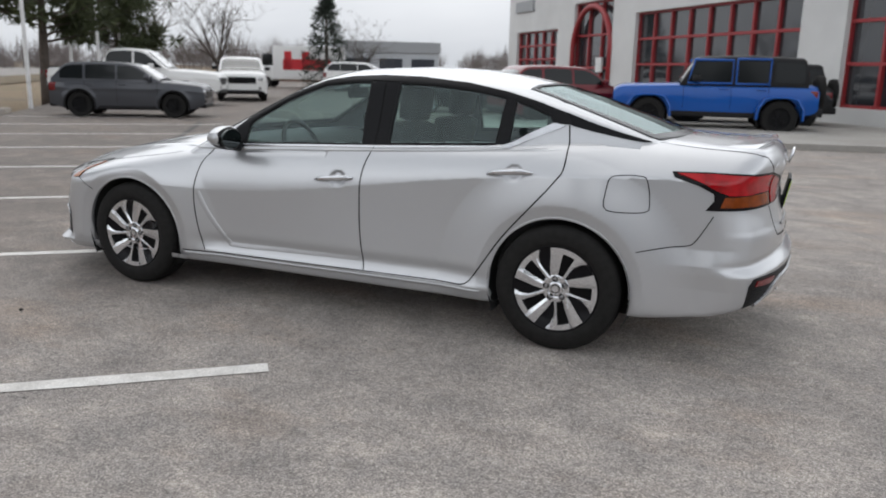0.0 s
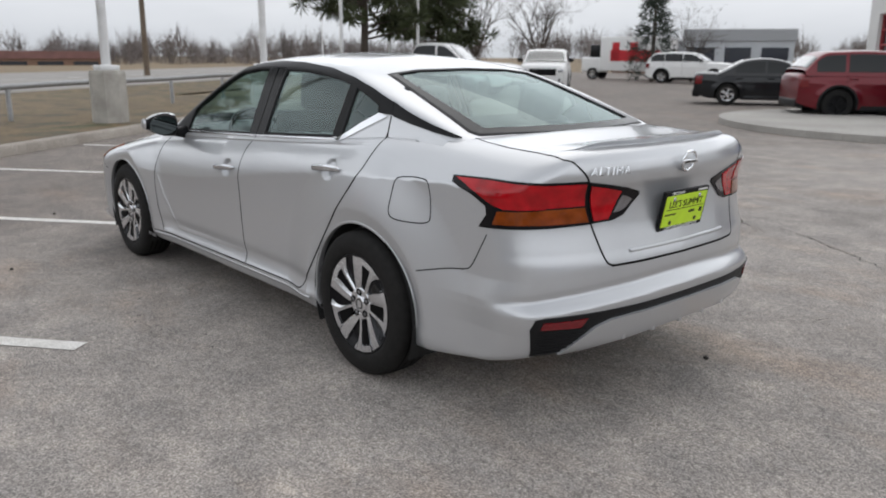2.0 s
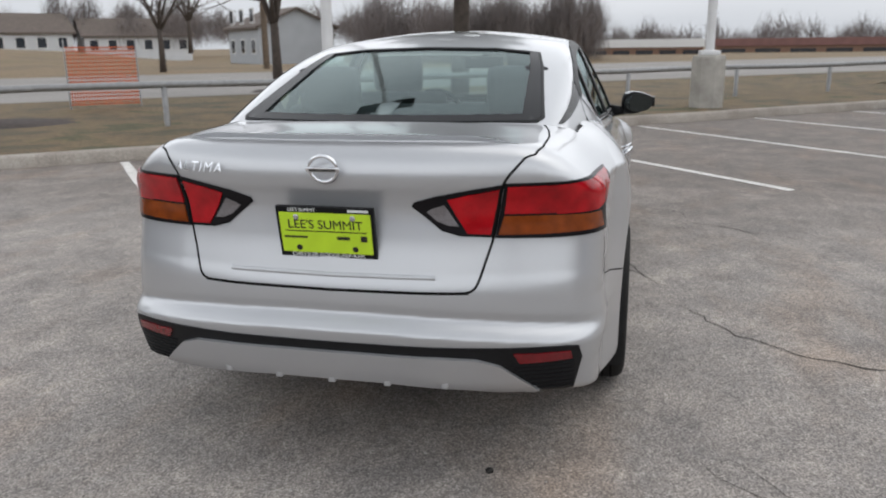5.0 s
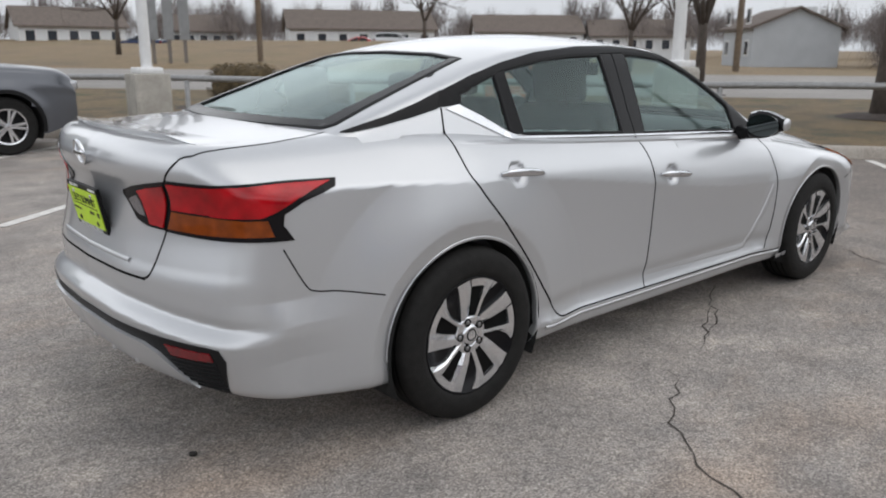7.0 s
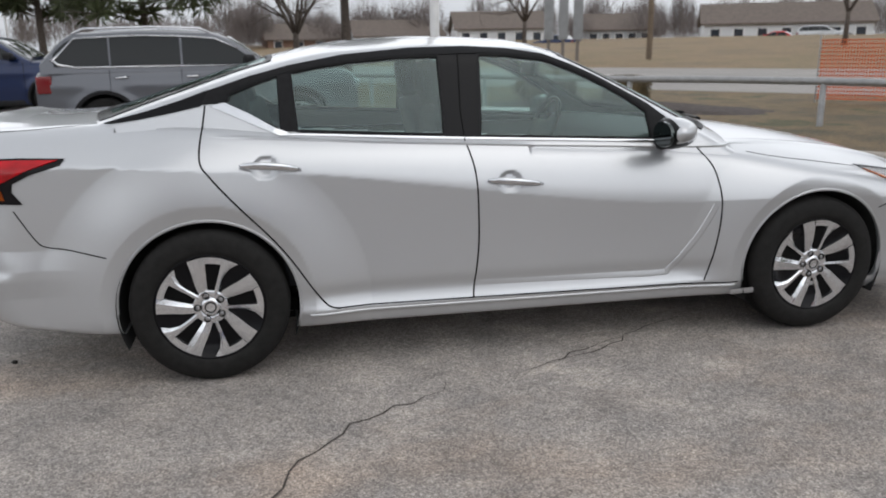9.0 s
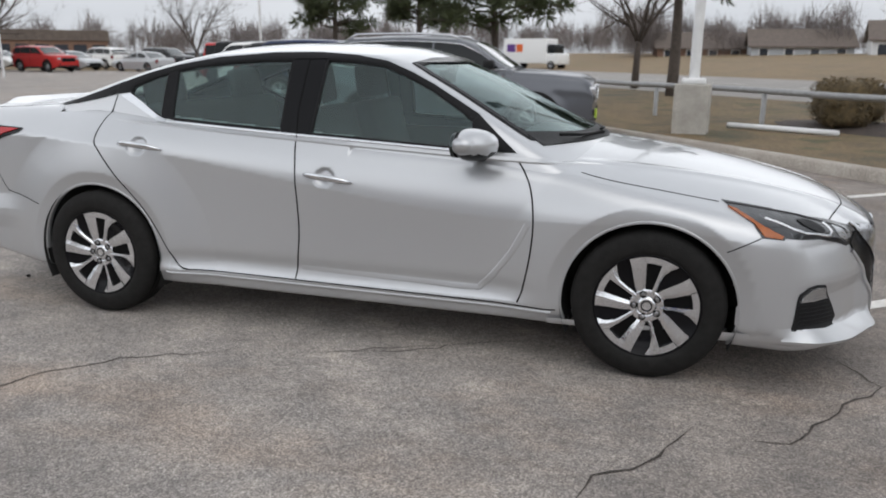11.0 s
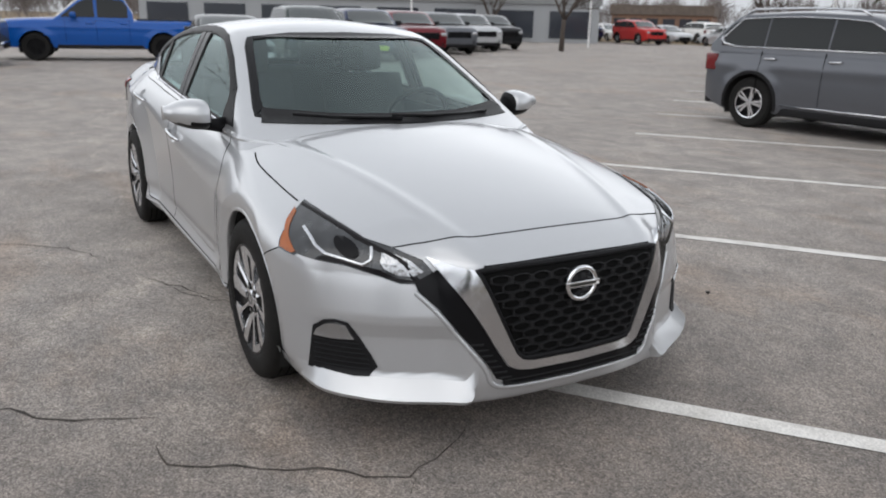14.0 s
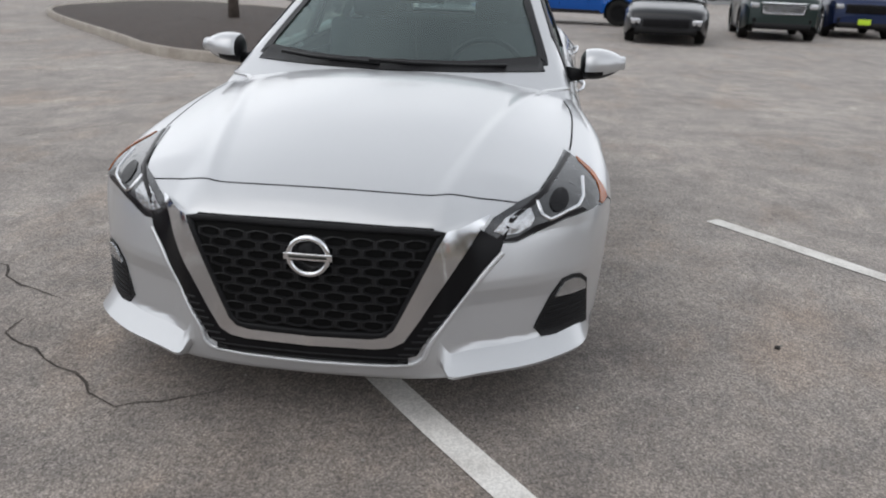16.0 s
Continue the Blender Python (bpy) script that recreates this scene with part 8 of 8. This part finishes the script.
M_SIGNGREY = mat("sign_grey", (0.30, 0.31, 0.32), rough=0.5)
M_SIDING = mat("pale_siding", (0.62, 0.63, 0.64), rough=0.8, vary=0.05, scale=1.0)
M_SIDINGGREY = mat("grey_siding", (0.42, 0.44, 0.46), rough=0.8, vary=0.05, scale=1.0)
M_SHINGLE = mat("brown_shingles", (0.13, 0.105, 0.09), rough=0.9, vary=0.2, scale=3.0, bump=0.4, bump_scale=9)
M_BRICK = mat("brown_brick", (0.20, 0.12, 0.085), rough=0.9, vary=0.2, scale=4)
M_DARKWIN = mat("house_window", (0.035, 0.04, 0.05), rough=0.1, coat=0.5)
M_TRIMWHITE = mat("white_trim", (0.72, 0.72, 0.71), rough=0.6, vary=0.04)

SHOW_A = -17.0
show = empty("showroom")
tagged(show, "white car showroom with tall red-framed windows", "building")


def wall_box(name, a0, a1, b0, b1, z0, z1, material, parent, bevel=0.0, label=""):
    bm = bmesh.new()
    box(bm, (a0, b0, z0), (a1, b1, z1), bevel, Matrix.Rotation(radians(LOT_YAW), 4, "Z"))
    return part(name, bm, material, parent, label, smooth=False)


wb = lambda n_, b0, b1, z0, z1: wall_box(n_, SHOW_A - 0.6, SHOW_A, b0, b1, z0, z1, M_WHITEWALL, show)
for b0, b1 in ((-42.8, -41.4), (-35.4, -33.4), (-29.2, -27.1), (-16.6, -14.7)):
    wb("pier", b0, b1, -0.1, 6.2)
for b0, b1, zs, zh in ((-41.4, -35.4, 1.35, 3.75), (-33.4, -29.2, 0.1, 4.9), (-27.1, -16.6, 0.75, 4.1), (-14.7, -8.0, 0.6, 4.4)):
    wb("header", b0, b1, zh, 6.2)
    if zs > 0.2:
        wb("plinth", b0, b1, -0.1, zs)
    wall_box("window_pane", SHOW_A - 0.34, SHOW_A - 0.30, b0, b1, zs, zh, M_SHOPGLASS, show, label="dark showroom glass")
    nb = max(3, round((b1 - b0) / 1.25))
    for k in range(nb + 1):
        b = b0 + (b1 - b0) * k / nb
        wall_box("mullion", SHOW_A - 0.30, SHOW_A - 0.18, b - 0.05, b + 0.05, zs, zh, M_REDFRAME, show)
    for z in np.linspace(zs + 0.04, zh - 0.04, 4):
        wall_box("transom", SHOW_A - 0.30, SHOW_A - 0.19, b0, b1, z - 0.05, z + 0.05, M_REDFRAME, show)
bm = bmesh.new()
arc = [lot(SHOW_A + 0.02, -31.3 + 2.05 * math.cos(a), 2.6 + 2.05 * math.sin(a)) for a in np.linspace(0, math.pi, 24)]
tube(bm, [lot(SHOW_A + 0.02, -29.25, 0.1), *arc, lot(SHOW_A + 0.02, -33.35, 0.1)], 0.14, 8)
part("entrance_arch", bm, M_REDFRAME, show, "red entrance arch")
wall_box("coping", SHOW_A - 0.7, SHOW_A + 0.12, -42.9, -8.0, 6.2, 6.45, M_SIGNGREY, show)
wall_box("rear_block", SHOW_A - 16, SHOW_A - 0.6, -42.8, -8.0, -0.1, 6.0, M_WHITEWALL, show)
wall_box("sign_board", SHOW_A, SHOW_A + 0.12, -41.5, -38.8, 4.9, 5.5, M_SIGNGREY, show)
wall_box("notice", SHOW_A - 0.2, SHOW_A - 0.1, -30.9, -30.3, 1.5, 2.2, M_TRIMWHITE, show)


def house(x, y, z, w, d, h, roof_h, heading, wall_m, label, gable=False, rows=1, cols=6):
    o = empty("house", Matrix.Translation((x, y, z)) @ Euler((0, 0, radians(heading))).to_matrix().to_4x4())
    tagged(o, label, "house")
    bm = bmesh.new()
    box(bm, (-w / 2, -d / 2, -1.5), (w / 2, d / 2, h))
    for sx in (-1, 1):
        bm.faces.new([bm.verts.new((sx * w / 2, -d / 2, h)), bm.verts.new((sx * w / 2, d / 2, h)), bm.verts.new((sx * w / 2, 0, h + roof_h))])
    wl = part("wall", bm, wall_m, o, smooth=False)
    bm = bmesh.new()
    e = 0.4
    th = 0.18
    for sy in (-1, 1):
        k = roof_h / (d / 2)
        vs = [(-w / 2 - e, sy * (d / 2 + e), h - e * k), (w / 2 + e, sy * (d / 2 + e), h - e * k), (w / 2 + e, 0, h + roof_h), (-w / 2 - e, 0, h + roof_h)]
        lo = [bm.verts.new(p) for p in vs]
        hi = [bm.verts.new((p[0], p[1], p[2] + th)) for p in vs]
        bm.faces.new(lo); bm.faces.new(hi)
        for a in range(4):
            b = (a + 1) % 4
            bm.faces.new((lo[a], lo[b], hi[b], hi[a]))
    bmesh.ops.recalc_face_normals(bm, faces=bm.faces[:])
    part("roof", bm, M_SHINGLE, o, "brown shingle roof", smooth=False)
    for r in range(rows):
        for c in range(cols):
            for sy in (-1, 1):
                xx = -w / 2 + w * (c + 0.5) / cols
                zz = 1.0 + r * 2.6
                bm = bmesh.new()
                box(bm, (xx - 0.45, sy * (d / 2 + 0.03) - 0.04, zz), (xx + 0.45, sy * (d / 2 + 0.03) + 0.04, zz + 1.1))
                wn = part("window", bm, M_DARKWIN, o, smooth=False)
                bm = bmesh.new()
                box(bm, (xx - 0.55, sy * (d / 2 + 0.02) - 0.03, zz - 0.1), (xx + 0.55, sy * (d / 2 + 0.02) + 0.03, zz + 1.2))
                part("window_frame", bm, M_TRIMWHITE, wn, smooth=False)
    return o


def polar(az, d):
    return d * math.cos(radians(az)), d * math.sin(radians(az))


for az, d, w, dd, h, rh, z, wm, lb, rows, cols in (
        (55.3, 92, 16.5, 8, 2.7, 2.0, 0.7, M_SIDING, "long white house with brown shingle roof", 1, 7),
        (43.0, 100, 13, 8, 2.7, 2.0, 0.6, M_SIDING, "white house with brown shingle roof", 1, 6),
        (66.5, 104, 8, 8, 2.6, 1.9, 0.6, M_SIDINGGREY, "grey house with brown roof behind the field", 1, 5),
        (75.0, 95, 10.5, 8, 2.6, 1.9, 0.8, M_SIDING, "white house with brown shingle roof and garage", 1, 5),
        (82.5, 102, 11, 8, 2.4, 1.9, 0.4, M_SIDINGGREY, "low grey house among bare trees", 1, 4),
        (89.0, 108, 11, 8, 2.4, 1.9, 0.2, M_BRICK, "low brown house among bare trees", 1, 4),
        (35.0, 102, 12, 8, 2.6, 1.9, 0.3, M_SIDING, "white house with brown shingle roof", 1, 6)):
    x, y = polar(az, d)
    house(x, y, z, w, dd, h, rh, az + 90 + 8, wm, lb, rows=rows, cols=cols)
x, y = polar(25.3, 72)
hz = house(x, y, -0.1, 8.5, 7, 3.2, 1.5, 25 + 20, M_SIDINGGREY, "grey two-storey gabled house with brick chimney", rows=2, cols=3)
bm = bmesh.new()
box(bm, (3.2, -4.3, -1), (4.4, -3.4, 5.2))
part("chimney", bm, M_SIDING, hz, smooth=False)


def shop(x, y, z, w, d, h, heading, wall_m, band_m, label, bays):
    o = empty("shop_building", Matrix.Translation((x, y, z)) @ Euler((0, 0, radians(heading))).to_matrix().to_4x4())
    tagged(o, label, "building")
    bm = bmesh.new()
    box(bm, (-w / 2, -d / 2, -1), (w / 2, d / 2, h))
    part("wall", bm, wall_m, o, smooth=False)
    bm = bmesh.new()
    box(bm, (-w / 2 - 0.15, -d / 2 - 0.15, h - 0.9), (w / 2 + 0.15, d / 2 + 0.15, h + 0.1), 0.03)
    part("fascia", bm, band_m, o, smooth=False)
    for k in range(bays):
        xx = -w / 2 + w * (k + 0.5) / bays
        for sy in (-1, 1):
            bm = bmesh.new()
            box(bm, (xx - w / bays * 0.36, sy * d / 2 - 0.06, 0.3), (xx + w / bays * 0.36, sy * d / 2 + 0.06, h * 0.62))
            part("window", bm, M_DARKWIN, o, smooth=False)
    return o


M_OLDRED = mat("faded_red_fascia", (0.20, 0.10, 0.09), rough=0.7, vary=0.15, scale=1.0)
shop(107, -1, -1.6, 17, 14, 3.3, 92, M_BRICK, M_TRIMWHITE, "low roadside shop with pale fascia", 6)
shop(118, -24, -1.6, 22, 14, 3.3, 85, M_BRICK, M_OLDRED, "low brick shop with faded red fascia", 5)
shop(34, -66, 0, 9, 8, 3.8, 30, M_SIDINGGREY, M_SIGNGREY, "flat-roofed grey outbuilding beyond the lot", 3)
shop(43, -66, 0, 7, 8, 2.9, 30, M_BRICK, M_SIGNGREY, "low tan outbuilding beyond the lot", 2)
shop(-56, 26, 0, 34, 12, 3.6, 60, M_SIGNGREY, M_SIGNPANEL, "long grey dealership building with dark windows", 8)
shop(-49, 33, 0, 7, 4, 3.7, 60, M_TRIMWHITE, M_MARK_RED, "white dealership entrance with red sign band", 2)
shop(-62, 64, 0, 10, 14, 3.3, 40, M_BRICK, M_SHINGLE, "brown office building far beyond the lot", 6)
shop(-95, 60, 0, 26, 14, 4.5, 60, M_SIDING, M_TRIMWHITE, "far white commercial building", 7)

# distant bare woods ring the horizon
rnd = random.Random(77)
vs, fs = [], []


def wood_tree(x, y, z, h, r, n, thick=0.0022):
    for i in range(n):
        a, u = rnd.uniform(0, 6.283), math.sqrt(rnd.random())
        base = Vector((x + rnd.gauss(0, r * 0.3) + 0.3 * r * math.cos(a) * u, y + rnd.gauss(0, r * 0.3) + 0.3 * r * math.sin(a) * u, z + h * rnd.uniform(0.0, 0.5)))
        tip = Vector((x + r * math.cos(a) * u, y + r * math.sin(a) * u, z + h * (0.30 + 0.70 * math.sqrt(1 - 0.9 * u * u) * rnd.uniform(0.55, 1.0))))
        d = (tip - base)
        s = d.cross(Vector((math.cos(a), math.sin(a), 0.2))).normalized() * h * thick * rnd.uniform(0.5, 1.5)
        k = len(vs)
        vs.extend([base - s, base + s, (base + tip) / 2 + s * 3.0, tip, (base + tip) / 2 - s * 3.0])
        fs.append((k, k + 1, k + 2, k + 3, k + 4))


for i in range(900):
    az = rnd.uniform(0, 360)
    d = rnd.uniform(125, 175)
    x, y = polar(az, d)
    a_ = x * 0.772 + y * 0.636
    z0 = 0.0 if a_ < 20 else (1.6 if y > 20 else -1.4)
    wood_tree(x, y, z0, rnd.uniform(4.5, 9.0), rnd.uniform(2.5, 4.5), 90)
for i in range(70):
    az = rnd.uniform(2, 19)
    d = rnd.uniform(62, 85)
    x, y = polar(az, d)
    wood_tree(x, y, -0.6, rnd.uniform(5, 9), rnd.uniform(2, 3.5), 190, 0.0011)
for i in range(70):
    az = rnd.uniform(30, 95)
    d = rnd.uniform(98, 118)
    x, y = polar(az, d)
    wood_tree(x, y, 1.2, rnd.uniform(5, 9.5), rnd.uniform(2, 3.5), 150, 0.0014)
woods = from_arrays("far_woods", vs, fs, M_FARWOOD, None, smooth=False)
tagged(woods, "grey-brown leafless woods along the horizon, haze put into their colour", "woods", kind="stuff")

# loose stone chips and small dark droppings on the asphalt
rnd = random.Random(91)
M_CHIP = mat("stone_chips", (0.30, 0.285, 0.265), rough=0.9, vary=0.75, scale=3.0)
vs, fs = [], []
for i in range(420):
    x, y = rnd.uniform(-5.0, 6.5), rnd.uniform(-4.6, 4.6)
    r = rnd.uniform(0.003, 0.009)
    k = len(vs)
    n = 5
    a0 = rnd.uniform(0, 6.28)
    for j in range(n):
        q = a0 + 2 * math.pi * j / n
        m_ = r * rnd.uniform(0.7, 1.25)
        vs.append((x + m_ * math.cos(q), y + m_ * math.sin(q), 0.001))
    vs.append((x, y, 0.002 + r * 0.7))
    fs += [(k + j, k + (j + 1) % n, k + n) for j in range(n)]
chips = from_arrays("stone_chips", vs, fs, M_CHIP, None, smooth=False)
tagged(chips, "loose pale and dark stone chips on asphalt", "gravel", kind="stuff")
M_OIL = ramp_mat("oil_soaked_asphalt", [(0.3, (0.055, 0.05, 0.046)), (0.6, (0.11, 0.10, 0.094)), (0.8, (0.16, 0.15, 0.14))], 9.0, fine=130.0, blend=0.5)
for x, y, n, sx, sy in ((-0.15, 1.35, 20, 0.15, 0.04), (-0.67, 1.25, 8, 0.09, 0.04), (2.9, -2.2, 9, 0.06, 0.04), (-3.3, 1.5, 8, 0.08, 0.05)):
    bm = bmesh.new()
    for i in range(n):
        c = Vector((x + rnd.gauss(0, sx), y + rnd.gauss(0, sy), 0.003))
        r = rnd.uniform(0.003, 0.010)
        bm.faces.new([bm.verts.new(c + Vector((r * rnd.uniform(0.6, 1.5) * math.cos(q), r * rnd.uniform(0.5, 1.1) * math.sin(q), 0))) for q in np.linspace(0, 2 * math.pi, 8, False)])
    tagged(link_mesh("oil_stain", bm, M_OIL, None, smooth=False), "cluster of dark oil drips on the asphalt", "stain", "oil stains", "stuff")
M_PEBBLE = mat("dark_pebble", (0.02, 0.018, 0.016), rough=0.8, vary=0.3, scale=60)
for x, y, r in ((-2.34, -0.48, 0.014), (1.53, 1.66, 0.012), (3.35, 0.9, 0.013), (-1.55, -2.2, 0.010)):
    bm = bmesh.new()
    bmesh.ops.create_icosphere(bm, subdivisions=2, radius=r)
    for v in bm.verts:
        v.co *= rnd.uniform(0.8, 1.15)
        v.co.z *= 0.7
    bmesh.ops.translate(bm, vec=(x, y, r * 0.5), verts=bm.verts[:])
    tagged(link_mesh("pebble", bm, M_PEBBLE, None), "small dark pebble lying on asphalt", "pebble", "loose pebbles")
